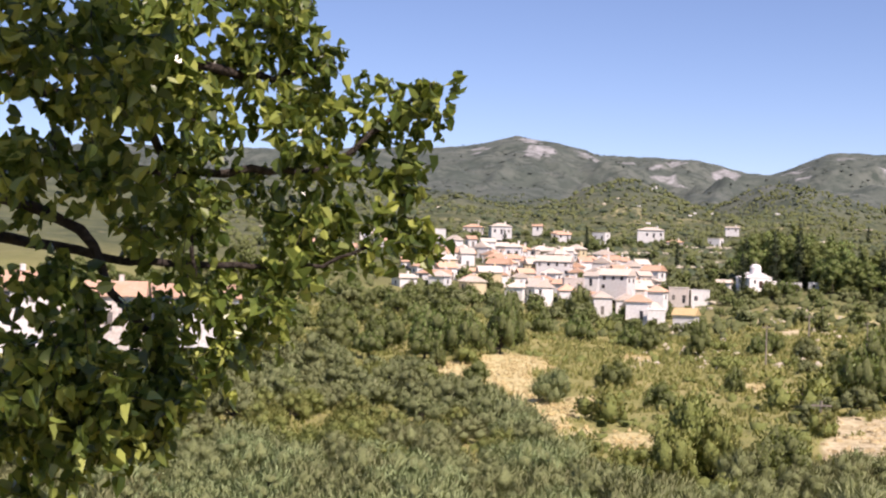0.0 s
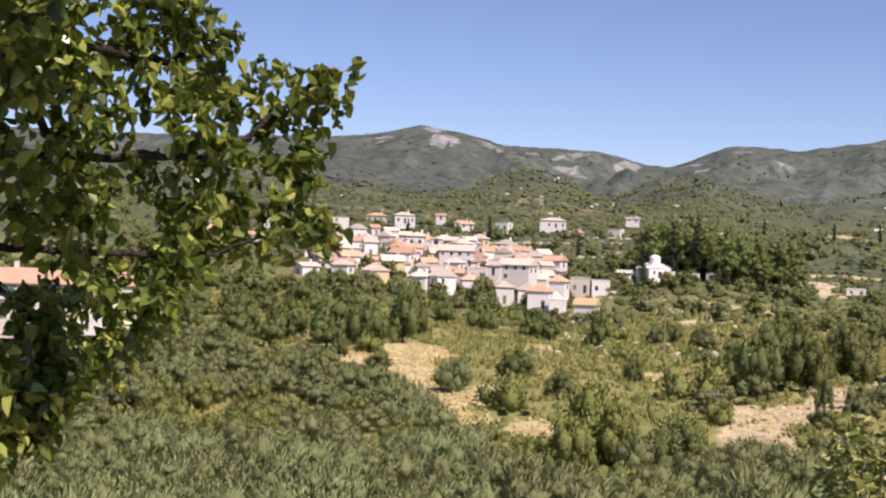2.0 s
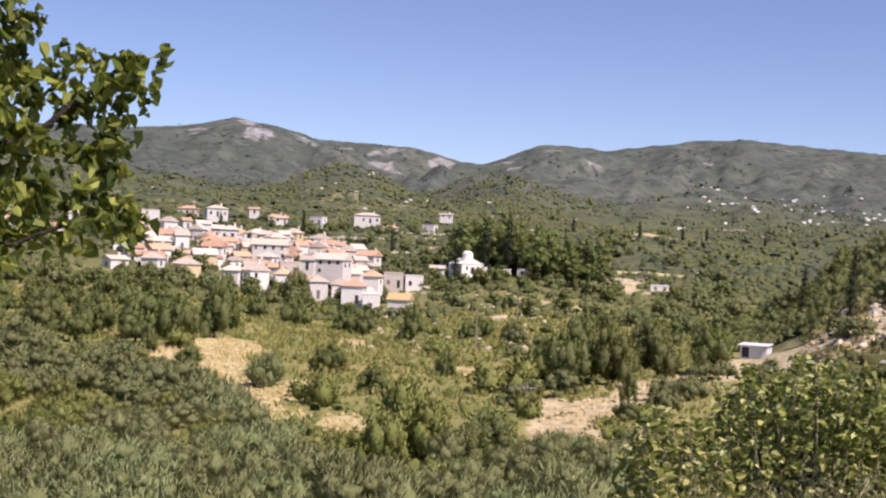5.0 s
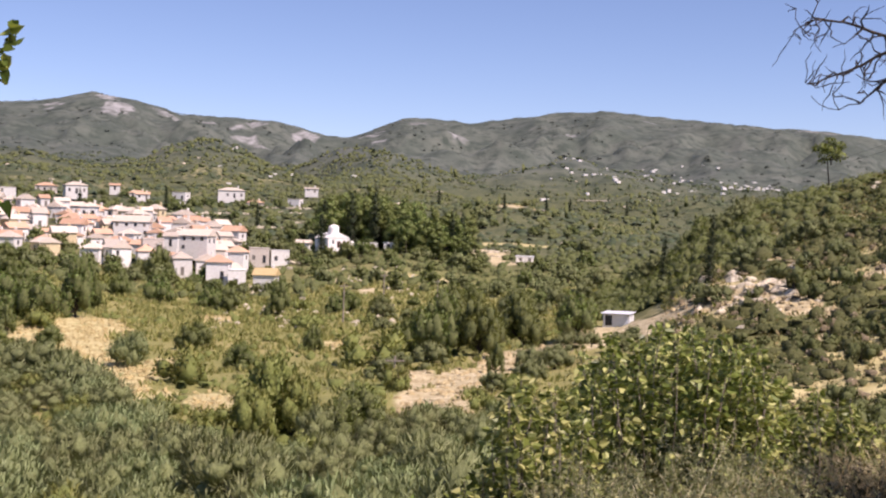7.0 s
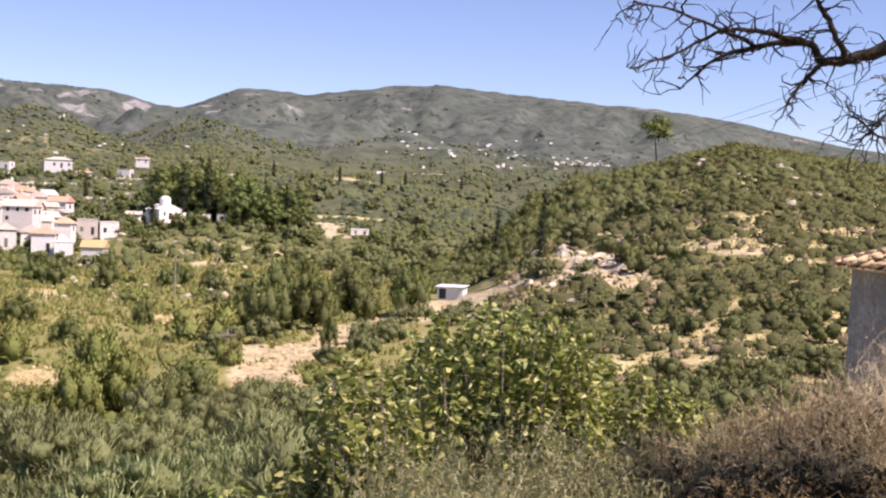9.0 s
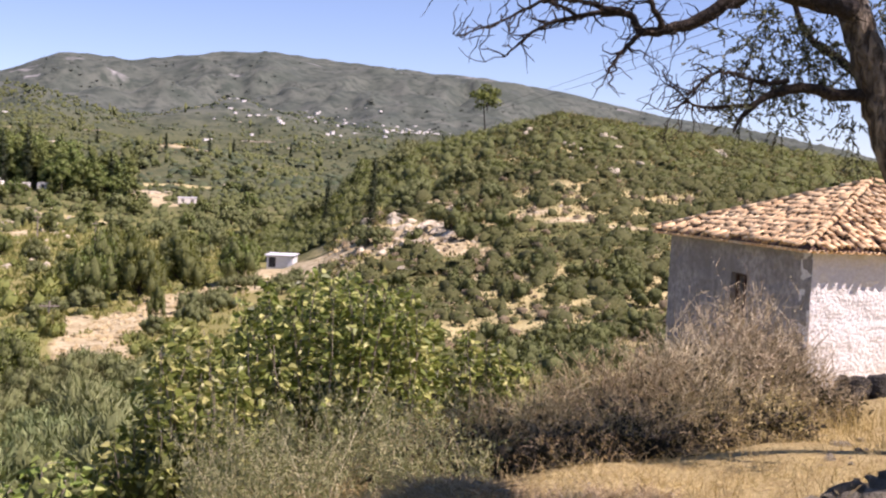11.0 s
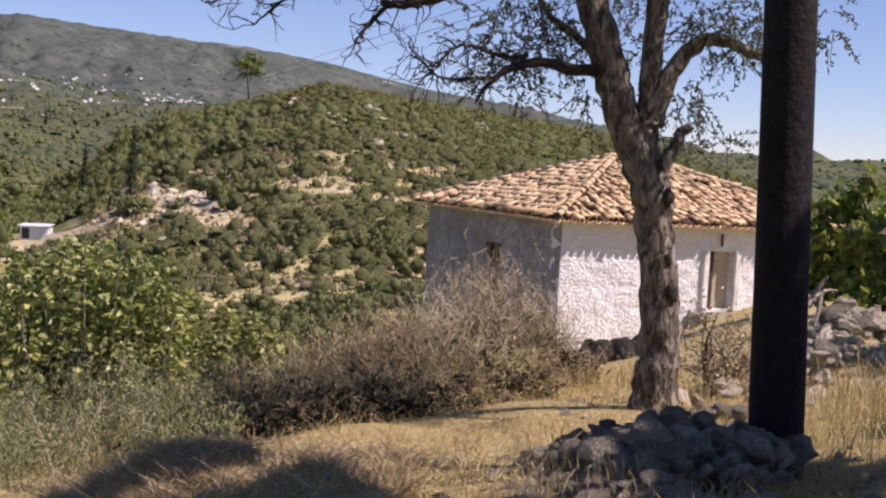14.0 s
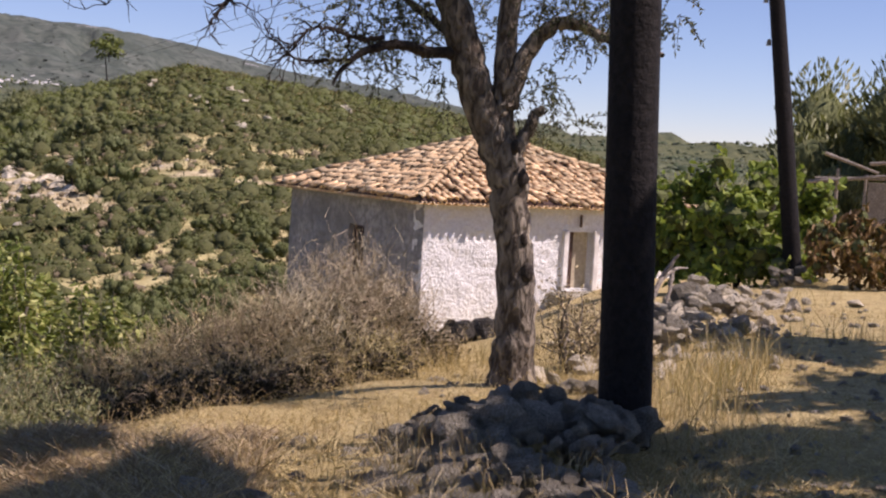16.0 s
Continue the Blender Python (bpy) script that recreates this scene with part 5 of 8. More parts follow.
mulberry_foot = on_ground(-27, 7.5)
mulberry = lobed_bush("mulberry_tree", mulberry_foot, (
    (-15.5, 6.6, 6.8, 0.55), (-12.5, 5.6, 7.5, 0.55), (-16.6, 9.4, 7.0, 0.36), (-13.8, 8.4, 7.3, 0.36), (-9, 7.2, 8, 0.46), (-8.35, 9.0, 8, 0.4), (-6.35, 6.6, 8, 0.36), (-4.25, 6.3, 8, 0.26), (-2.8, 6.2, 8, 0.24), (-2.2, 6.8, 8, 0.18), (-1.7, 6.8, 8, 0.12),
    (-7.25, 3.6, 8, 0.44), (-4.35, 3.9, 8, 0.28), (-2.9, 3.0, 8, 0.2), (-9.5, 1.6, 8, 0.5), (-13, 1.6, 7.5, 0.44), (-17, 2.2, 7, 0.42), (-6.35, 0.8, 8, 0.38), (-4.05, 0.9, 8, 0.26), (-2.4, 0.6, 8, 0.2), (-1.2, 0.8, 8, 0.12), (-3.4, 4.9, 8, 0.2),
    (-7.55, -1.6, 8, 0.25), (-10.6, -2.2, 7.8, 0.5), (-14, -3.2, 7.5, 0.44), (-12.0, -5.0, 7.5, 0.34), (-15.5, -5.3, 7.2, 0.5), (-9.9, -4.2, 7.8, 0.2), (-17.5, -3.6, 7, 0.45), (-9.5, 10.4, 8, 0.36), (-13.2, 10.2, 7.5, 0.36),
    (-9.0, -3.1, 7.9, 0.3), (-15.2, -6.8, 7.3, 0.3), (-18, -7, 7, 0.35), (-13.5, -6.6, 7.4, 0.4), (-17, -6.7, 7.1, 0.36), (-19, -5.5, 7, 0.4), (-15, -8.0, 7.3, 0.25), (-18.6, -8.6, 7.1, 0.35), (-10.9, -5.6, 7.7, 0.18),
    # lobes above 20 degrees are unseen, added to shade the lower leaves
    (-7.35, 9.9, 8, 0.2), (-18.5, 9.5, 6.4, 0.3), (-12, 13.0, 7.5, 0.5), (-22, 6, 7, 0.6), (-21.5, -1, 6.8, 0.6), (-26, 11, 7, 0.8), (-27, 3, 7.5, 1.1), (-6, 25, 5.3, 0.6), (-10, 24, 5.2, 0.7), (-14, 24, 5.4, 0.7), (-18, 24, 5.3, 0.7), (-22, 25, 5.4, 0.7), (-44, 45, 5.2, 0.9), (-3, 27, 5.3, 0.6), (-9, 30, 4.8, 0.7), (-13, 29, 5.0, 0.7)),
    21000, 0.088, 0.7, MULBERRY, "mulberry tree with broad glossy green leaves and drooping branches", "tree",
    ([mulberry_foot - Vector((0, 0, 0.2)), sight(-26, -4, 7.5), sight(-24, 2, 7.4), sight(-20, 6, 7.5), sight(-15, 9, 7.6), sight(-9, 10.5, 7.9)],
     [sight(-25, 0, 7.5), sight(-20, 2.5, 7.6), sight(-14, 3.0, 7.8), sight(-8.6, 3.2, 8), sight(-6.4, 3.4, 8), sight(-4.0, 5.2, 8), sight(-2.6, 6.5, 8), sight(-1.8, 6.9, 8)],
     [sight(-24, 1, 7.4), sight(-19, 0.2, 7.4), sight(-14.4, -0.6, 7.6), sight(-10, -0.7, 7.9), sight(-7, -0.8, 8), sight(-4, 0.4, 8)],
     [sight(-20, 2, 7.3), sight(-16.3, 0.5, 7.2), sight(-14.6, -2.4, 7.3), sight(-12.4, -4.4, 7.5), sight(-11.4, -5.4, 7.6)],
     [sight(-18, 6, 7.3), sight(-14, 5, 7.5), sight(-12.0, 1.5, 7.7), sight(-11.6, -1.5, 7.7)],
     [sight(-14, 8, 7.5), sight(-9, 7, 8), sight(-7, 7.6, 8), sight(-6, 7.8, 8)],
     [sight(-20, 8, 7.2), sight(-17, 17, 6.2), sight(-13, 23, 5.5)]), 3, 0.6, 0.034, 0.2, True, 0.0, 7, 7, 0.37)


def shoot_bush(name, foot, tops, r0, r1, n, leaf, mat, label, seed, drop=4.0, dense=32):
    """A bush of upright leafy shoots: tops are (bearing, height angle) along its outline."""
    rng = np.random.default_rng(seed)
    ob = thing(name, Matrix.Translation(foot), label, "bush")
    a, e = np.array(tops, float).T
    base_f = np.array(foot)
    lf, stems, heart = [], [], []
    for k in range(n):
        az, r = rng.uniform(a[0], a[-1]), rng.uniform(r0, r1)
        top = float(np.interp(az, a, e)) - (0.0 if k % 4 == 0 else rng.uniform(0, 1) ** 1.3 * drop) + rng.normal(0, 0.12)
        tip = np.array(sight(az, top, r)) - base_f
        ground_z = ground_at(*polar(tip[0] * 0.75 + foot.x, tip[1] * 0.75 + foot.y)) - foot.z
        low = np.array((tip[0] * 0.75, tip[1] * 0.75, ground_z - 0.05))
        if tip[2] < low[2] + 0.4:
            continue
        t = np.linspace(0, 1, 7)[:, None]
        path = low + (tip - low) * t + np.sin(t * math.pi) * rng.normal(0, 0.10, 3) + rng.normal(0, 0.02, (7, 3)) * t
        stems.append(tube(path, np.linspace(0.018, 0.004, 7), 5, 0.05, rng))
        long = float(np.linalg.norm(tip - low))
        m = int(long * dense)
        u = rng.uniform(0.22, 1.0, m) ** 0.8
        pts = np.stack([np.interp(u, t[:, 0], path[:, c]) for c in range(3)], -1)
        ang = np.arange(m) * 2.4 + rng.uniform(0, 6)
        out = np.stack([np.cos(ang), np.sin(ang), rng.uniform(-0.1, 0.7, m)], -1)
        reach = (0.05 + 0.20 * (1 - u))[:, None]
        size = rng.uniform(0.55, 1.2, m) * leaf
        lf.append(leaves(pts + out * reach * rng.uniform(0.3, 1.4, (m, 1)), out + rng.normal(0, 0.35, (m, 3)), size, size * 0.66, 0.55, True, rng))
        # dark lumps low among the shoots, for the shade between them
        if k % 2:
            q = low + (tip - low) * 0.42
            heart.append((*q, 0.22, 0.22, 0.42))
    v, f = joined(lf)
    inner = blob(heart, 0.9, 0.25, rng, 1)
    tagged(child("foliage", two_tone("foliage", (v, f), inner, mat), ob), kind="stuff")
    for v, f in stems[:8]:
        child("branch", mesh_of("branch", v, f, GREYWOOD, True), ob)
    tagged(child("twig_growth", mesh_of("twig_growth", *joined(stems[8:]), GREYWOOD), ob), kind="stuff")
    return ob


FIGLABEL = "tall bush with pale green broad leaves, some yellowing"
shoot_bush("fig_bush", on_ground(26.6, 19.5), ((22.6, -6.6), (23.2, -5.3), (24.0, -5.2), (24.6, -4.2), (25.5, -4.5), (26.2, -3.7), (26.9, -3.3), (27.5, -3.9), (28.2, -3.6), (28.9, -4.2), (29.7, -4.5), (30.4, -4.4), (31.0, -5.4), (31.5, -6.4)), 18.0, 20.8, 105, 0.125, FIG, FIGLABEL, 55)
shoot_bush("fig_bush", on_ground(20.6, 17.2), ((17.4, -12.0), (18.6, -10.4), (19.4, -8.6), (20.0, -7.2), (20.6, -5.9), (21.2, -6.8), (21.8, -6.2), (22.6, -7.4), (24.0, -9.0), (25.4, -11.0)), 15.5, 18.2, 74, 0.12, FIG, FIGLABEL, 56)
shoot_bush("fig_bush", on_ground(33.2, 20.5), ((31.0, -6.6), (31.6, -5.8), (32.3, -6.2), (33.0, -5.9), (33.8, -6.6), (34.9, -6.6), (35.8, -7.6)), 19.8, 21.2, 34, 0.12, FIG, "low bush with pale green broad leaves beside dry brush", 57, 2.5)
shoot_bush("fig_bush", on_ground(14.8, 14.5), ((11.0, -14.4), (12.4, -13.0), (13.2, -12.2), (14.0, -12.9), (14.8, -11.8), (15.6, -12.4), (16.6, -11.7), (18.2, -12.8)), 13.8, 15.0, 34, 0.12, FIG, "yellow-green broad-leaved bush below the path", 58, 2.5)
vine_foot = on_ground(60.5, 27.5)
lobed_bush("broadleaf_bush", vine_foot, (
    (58.0, -1.6, 27, 0.62), (59.4, -0.7, 27, 0.62), (60.8, -0.9, 27.4, 0.7), (62.2, -0.8, 28, 0.6), (63.4, -1.6, 28, 0.55), (58.2, -2.9, 27, 0.7), (60, -2.6, 26.6, 0.8), (61.8, -2.8, 27, 0.8), (63.6, -3, 27.5, 0.6), (57.4, -2.2, 27.5, 0.5), (56.9, -1.2, 28, 0.45), (56.9, -3.2, 27.5, 0.5), (58.6, -3.9, 26.6, 0.6), (60.6, -3.9, 26.4, 0.7), (62.6, -3.9, 26.8, 0.6), (57.2, -3.6, 27, 0.6), (59.5, -4.2, 26.3, 0.6), (61.6, -4.3, 26.3, 0.6)),
    7000, 0.17, 0.8, VINE, "dense bright green broad-leaved bush beside the road", "bush",
    [[vine_foot, sight(60, -3, 27.2), sight(59.4, -0.5, 27)], [vine_foot, sight(61.5, -2.6, 27.4), sight(62.4, -0.7, 28)]], 9, 0.4, 0.05, 0.3, True, 0.75)
dead_foot = on_ground(65.2, 25.5)
lobed_bush("withered_branch_heap", dead_foot, ((64.2, -2.9, 25.4, 0.45), (65.2, -2.2, 25.6, 0.45), (66.4, -2.4, 25.8, 0.5), (64.4, -3.8, 25, 0.4), (65.6, -3.6, 25, 0.55), (67, -3.4, 25.5, 0.6)), 1500, 0.16, 0.5, DEADLEAF,
                       "heap of cut branches with withered brown leaves", "branch heap", [[dead_foot, sight(65.2, -3, 25.3), sight(66.4, -1.9, 25.6)], [dead_foot, sight(64.6, -3, 25.2), sight(64.0, -2.2, 25.4)]], 10, 0.8, 0.03, 0.3, True, 0.6)

# unseen tree added over the standpoint; its crown shades the road
shade_foot = bearing(98, 11.5)


def roadside_tree():
    rng = np.random.default_rng(12)
    ob = thing("roadside_tree", Matrix.Translation(shade_foot), "large unseen leafy tree added to shade the dirt road", "tree")
    # lobes set where shade should fall; the last seven only dim the sky
    lobes = np.array([(8.15, 0.15, 6.3, 0.55, 0.5, 0.4), (8.5, -0.4, 6.3, 0.6, 0.5, 0.4), (9.4, 0.4, 6.3, 1.0, 1.0, 0.6), (6.1, 1.5, 6.2, 0.8, 0.7, 0.5), (6.5, 1.5, 6.2, 0.35, 0.3, 0.25), (5.0, 1.6, 6.2, 0.9, 0.8, 0.5), (5.9, -0.3, 6.3, 0.8, 0.7, 0.5), (11.9, -0.5, 6.4, 1.3, 1.2, 0.7),
                      (15.2, 2.2, 6.3, 1.1, 1.1, 0.6), (10.2, -1.4, 6.4, 1.3, 1.2, 0.7), (13.6, 0.2, 6.5, 1.2, 1.1, 0.6), (3.2, 1.4, 6.4, 0.8, 0.8, 0.5), (5.7, 3.2, 6.3, 0.8, 0.8, 0.5), (6.8, 3.1, 6.3, 0.8, 0.8, 0.5), (4.0, -5.0, 6.6, 2.0, 1.9, 0.9), (7.5, -6.0, 6.8, 2.1, 2.0, 0.9), (11.0, -5.0, 6.8, 2.1, 2.0, 0.9), (1.5, -4.0, 6.4, 1.5, 1.6, 0.7), (13.0, -3.2, 6.8, 1.9, 1.6, 0.9), (8.4, -3.0, 6.9, 1.8, 1.2, 0.8), (15.5, -1.2, 6.8, 1.8, 1.6, 0.8)]) - np.array((*shade_foot, 0, 0, 0))
    pts, d = in_lobes(clumpy(lobes, rng, 9, 0.5), 30000, 0.1, rng)
    lf = leaves(pts, d + rng.normal(0, 0.6, d.shape), 0.26, 0.19, 0.4, True, rng)
    tagged(child("foliage", mesh_of("foliage", *lf, WOODLEAF), ob), kind="stuff")
    bits = [tube(*smooth_path([(0, 0, -0.3), (-0.2, 0, 2), (-0.4, 0.2, 4)], [0.32, 0.24, 0.2], 4, 0.01, rng), 10, 0.05, rng)]
    v, f = bits[0]
    child("trunk", mesh_of("trunk", v, f, BARK, True), ob)
    for q in lobes:
        v, f = tube(*smooth_path([(-0.4, 0.2, 4), (q[:3] + np.array((-0.4, 0.2, 4))) / 2 + (0, 0, 0.5), q[:3]], [0.12, 0.08, 0.03], 5, 0.03, rng), 7, 0.05, rng)
        child("limb", mesh_of("limb", v, f, BARK, True), ob)
    return ob


roadside_tree()


# ---- dry brush, weeds and grass near the path ----
def ribbons(paths, widths, rng=RNG):
    """Thin blades or stalks: paths of shape (n, k, 3), as (verts, quads)."""
    n, k, _ = paths.shape
    side = unit(np.cross(paths[:, -1] - paths[:, 0], rng.standard_normal((n, 3))))[:, None]
    taper = np.linspace(1, 0.35, k)[None, :, None] * np.asarray(widths)[:, None, None]
    v = np.stack([paths - side * taper / 2, paths + side * taper / 2], 2).reshape(-1, 3)
    a = np.arange(n)[:, None] * 2 * k + np.arange(k - 1)[None] * 2
    return v, np.stack([a, a + 1, a + 3, a + 2], -1).reshape(-1, 4)


def dry_bush(az, r, high, wide, n, seed, mat=None):
    rng = np.random.default_rng(seed)
    high *= 1.14
    foot = on_ground(az, r, 0.05)
    ob = thing("dry_bush", Matrix.Translation(foot), "dead grey-brown thorny bush with tangled bare twigs", "bush", "dry bushes along the slope")
    k = 6
    n = n // 6
    d = unit(rng.standard_normal((n, 3)) * np.array((1, 1, 0.75)) + np.array((0, 0, 0.45)))
    d[:, 2] = np.abs(d[:, 2])
    tip = d * np.array((wide, wide, high)) * rng.uniform(0.55, 1.0, n)[:, None]
    base = rng.normal(0, 0.14, (n, 3)) * np.array((wide, wide, 0.02))
    t = np.linspace(0, 1, k)[None, :, None]
    path = base[:, None] + (tip - base)[:, None] * t + np.array((0, 0, 1.0)) * (np.sin(t * np.pi) * 0.22 * high) + rng.normal(0, 0.05, (n, k, 3)) * t * high
    parts = [ribbons(path, np.full(n, 0.012), rng)]
    starts, ways, reach = path.reshape(-1, 3), np.repeat(unit(tip), k, 0), 0.34 * min(1.1, high)
    for rep, (count, wid) in enumerate(((n * 5, 0.008), (n * 11, 0.006))):
        i = rng.integers(len(starts) // 4, len(starts), count) if rep else rng.integers(0, n, count) * k + rng.integers(2, k, count)
        o = starts[i]
        w = unit(ways[i] + rng.normal(0, 0.8, (count, 3)) + np.array((0, 0, 0.15)))
        tt = np.linspace(0, 1, 4)[None, :, None]
        p2 = o[:, None] + (w[:, None] * tt + unit(rng.standard_normal((count, 3)))[:, None] * 0.35 * tt ** 2) * (rng.uniform(0.35, 1.0, count)[:, None, None] * reach)
        parts.append(ribbons(p2, np.full(count, wid), rng))
        starts, ways, reach = p2.reshape(-1, 3), np.repeat(w, 4, 0), reach * 0.62
    v, f = joined(parts)
    q = rng.integers(0, len(v), 1000)
    lv, lf = leaves(v[q] + rng.normal(0, 0.02, (1000, 3)), rng.normal(0, 1, (1000, 3)), rng.uniform(0.02, 0.05, 1000), 0.015, 0, rng=rng)
    # dark flecks drawn inwards, painted in for the shade inside the bush
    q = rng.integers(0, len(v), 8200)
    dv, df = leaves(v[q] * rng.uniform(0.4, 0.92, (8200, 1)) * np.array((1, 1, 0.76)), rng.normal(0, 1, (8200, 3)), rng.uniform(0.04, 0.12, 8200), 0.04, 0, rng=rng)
    tagged(child("dead_inner_growth", mesh_of("dead_inner_growth", dv, df, BUSHSHADE), ob), kind="stuff")
    tagged(child("withered_leaves", mesh_of("withered_leaves", lv, lf, STRAW if mat is BROWNTWIG else mat or TWIG), ob), kind="stuff")
    tagged(child("brushwood", mesh_of("brushwood", v, f, mat or TWIG), ob), kind="stuff")
    return ob


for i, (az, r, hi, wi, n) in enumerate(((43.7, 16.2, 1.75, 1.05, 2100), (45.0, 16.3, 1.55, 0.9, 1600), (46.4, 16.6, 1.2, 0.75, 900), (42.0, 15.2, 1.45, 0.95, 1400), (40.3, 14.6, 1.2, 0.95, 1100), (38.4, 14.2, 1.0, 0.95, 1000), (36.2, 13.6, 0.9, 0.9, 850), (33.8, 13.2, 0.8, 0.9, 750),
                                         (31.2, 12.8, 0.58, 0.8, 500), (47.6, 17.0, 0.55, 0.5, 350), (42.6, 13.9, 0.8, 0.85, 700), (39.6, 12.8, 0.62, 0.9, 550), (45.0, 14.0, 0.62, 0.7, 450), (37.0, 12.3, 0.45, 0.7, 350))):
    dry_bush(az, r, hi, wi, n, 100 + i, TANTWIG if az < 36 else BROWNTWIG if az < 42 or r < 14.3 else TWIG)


def weeds():
    """Grey-leaved stalks on the slope below the path."""
    rng = np.random.default_rng(31)
    n = 400
    az, r = rng.uniform(21.5, 33.5, n), rng.uniform(10.2, 15.5, n)
    keep = (np.abs(az - 27) < 6.5)
    az, r = az[keep], r[keep]
    z = height(az, r)
    base = np.stack([r * np.sin(np.radians(az)), r * np.cos(np.radians(az)), z], -1)
    high = rng.uniform(0.35, 1.1, len(az)) * np.clip(1.25 - np.abs(az - 26.5) / 11, 0.3, 1) * (0.35 + 1.3 * rough2(base[:, 0] / 1.1, base[:, 1] / 1.1, 2))
    k = 5
    t = np.linspace(0, 1, k)[None, :, None]
    lean = rng.normal(0, 0.34, (len(az), 1, 3)) * np.array((1, 1, 0.1))
    path = base[:, None] + (np.array((0, 0, 1.0)) * t + lean * t ** 1.6) * high[:, None, None]
    v, f = ribbons(path, np.full(len(az), 0.005), rng)
    ob = tagged(new("grey_weeds", mesh_of("grey_weeds", v, f, TWIG)), "tall grey-green weed stalks on the slope", "weeds", kind="stuff")
    m = 40
    u = rng.uniform(0.2, 1.0, (len(az), m, 1))
    pts = (base[:, None] + (np.array((0, 0, 1.0)) * u + lean * u ** 1.6) * high[:, None, None]).reshape(-1, 3)
    pts = pts + rng.normal(0, 0.05, pts.shape)
    w = rng.normal(0, 0.8, pts.shape) + np.array((0, 0, 0.7))
    v, f = leaves(pts, w, rng.uniform(0.03, 0.085, len(pts)), 0.015, 0, rng=rng)
    child("weed_leaves", mesh_of("weed_leaves", v, f, SILVER), ob)
    return ob


def grass():
    """Dry grass blades on the terrace."""
    rng = np.random.default_rng(33)
    n = 30000
    az = rng.uniform(24, 70, n)
    r = 4.6 + 15 * rng.random(n) ** 1.5
    x, y = r * np.sin(np.radians(az)), r * np.cos(np.radians(az))
    keep = rough2(x / 1.1, y / 1.1, 3) > rng.uniform(0.35, 0.62, n)
    az, r = az[keep], r[keep]
    z = height(az, r)
    base = np.stack([r * np.sin(np.radians(az)), r * np.cos(np.radians(az)), z - 0.01], -1)
    tall = 0.05 + 0.16 * np.clip(rough2(base[:, 0] / 2.2 + 7, base[:, 1] / 2.2, 2) - 0.42, 0, 1) * 2.5
    high = tall * rng.uniform(0.5, 1.5, len(az))
    t = np.linspace(0, 1, 3)[None, :, None]
    lean = rng.normal(0, 0.7, (len(az), 1, 3)) * np.array((1, 1, 0.05))
    path = base[:, None] + (np.array((0, 0, 1.0)) * t + lean * t ** 2) * high[:, None, None]
    v, f = ribbons(path, rng.uniform(0.003, 0.006, len(az)), rng)
    tagged(new("dry_grass", mesh_of("dry_grass", v, f, STRAW)), "short straw-coloured dry grass on the path", "grass", kind="stuff")
    # matted dead straw lying on the path
    n = 90000
    az = rng.uniform(22, 70, n)
    r = 4.4 + 24 * rng.random(n) ** 1.9
    x, y = r * np.sin(np.radians(az)), r * np.cos(np.radians(az))
    keep = rough2(x / 0.7 + 3, y / 0.7, 3) > rng.uniform(0.25, 0.6, n)
    p = np.stack([x, y, height(az, r) + 0.004], -1)[keep]
    w = rng.normal(0, 1, p.shape) * np.array((1, 1, 0.2)) + np.array((0, 0, 0.28))
    tagged(new("matted_straw", mesh_of("matted_straw", *leaves(p, w, rng.uniform(0.03, 0.11, len(p)), rng.uniform(0.003, 0.008, len(p)), 0, rng=rng), MAT)), "matted brown and straw-coloured dead grass", "grass", kind="stuff")
    # low tufts on the verge
    m, per = 420, 16
    ca, cr = rng.uniform(24, 62, m), 5.2 + 9 * rng.random(m) ** 1.4
    n = m * per
    az, r = np.repeat(ca, per) + rng.normal(0, 0.35, n), np.repeat(cr, per) + rng.normal(0, 0.05, n)
    base = np.stack([r * np.sin(np.radians(az)), r * np.cos(np.radians(az)), height(az, r) - 0.01], -1)
    high = np.repeat(rng.uniform(0.05, 0.2, m), per) * rng.uniform(0.5, 1.2, n)
    t = np.linspace(0, 1, 3)[None, :, None]
    path = base[:, None] + (np.array((0, 0, 1.0)) * t + rng.normal(0, 0.6, (n, 1, 3)) * np.array((1, 1, 0)) * t ** 2) * high[:, None, None]
    tagged(new("straw_tufts", mesh_of("straw_tufts", *ribbons(path, np.full(n, 0.005), rng), MAT)), "low brown and golden straw tufts on the verge", "grass", kind="stuff")
    n = 1500
    i = rng.integers(0, 14, n)
    ca, cr = np.array((59.8, 60.6, 61.2, 58.9, 59.4, 48.5, 49.5, 53.5, 60.2, 59.8, 64.5, 62.6, 57.5, 50.5))[i], np.array((11, 12, 13, 10.5, 9.5, 15, 16, 13, 12.2, 11.4, 15, 22, 12.5, 19))[i]
    az, r = ca + rng.normal(0, 1.1, n), cr + rng.normal(0, 0.5, n)
    base = np.stack([r * np.sin(np.radians(az)), r * np.cos(np.radians(az)), height(az, r) - 0.01], -1)
    high = rng.uniform(0.12, 0.4, n)
    t = np.linspace(0, 1, 4)[None, :, None]
    path = base[:, None] + (np.array((0, 0, 1.0)) * t + rng.normal(0, 0.32, (n, 1, 3)) * np.array((1, 1, 0)) * t ** 2) * high[:, None, None]
    v, f = ribbons(path, np.full(n, 0.008), rng)
    tagged(new("straw_tufts", mesh_of("straw_tufts", v, f, STRAW)), "tall tufts of pale straw beside the stones", "grass", kind="stuff")


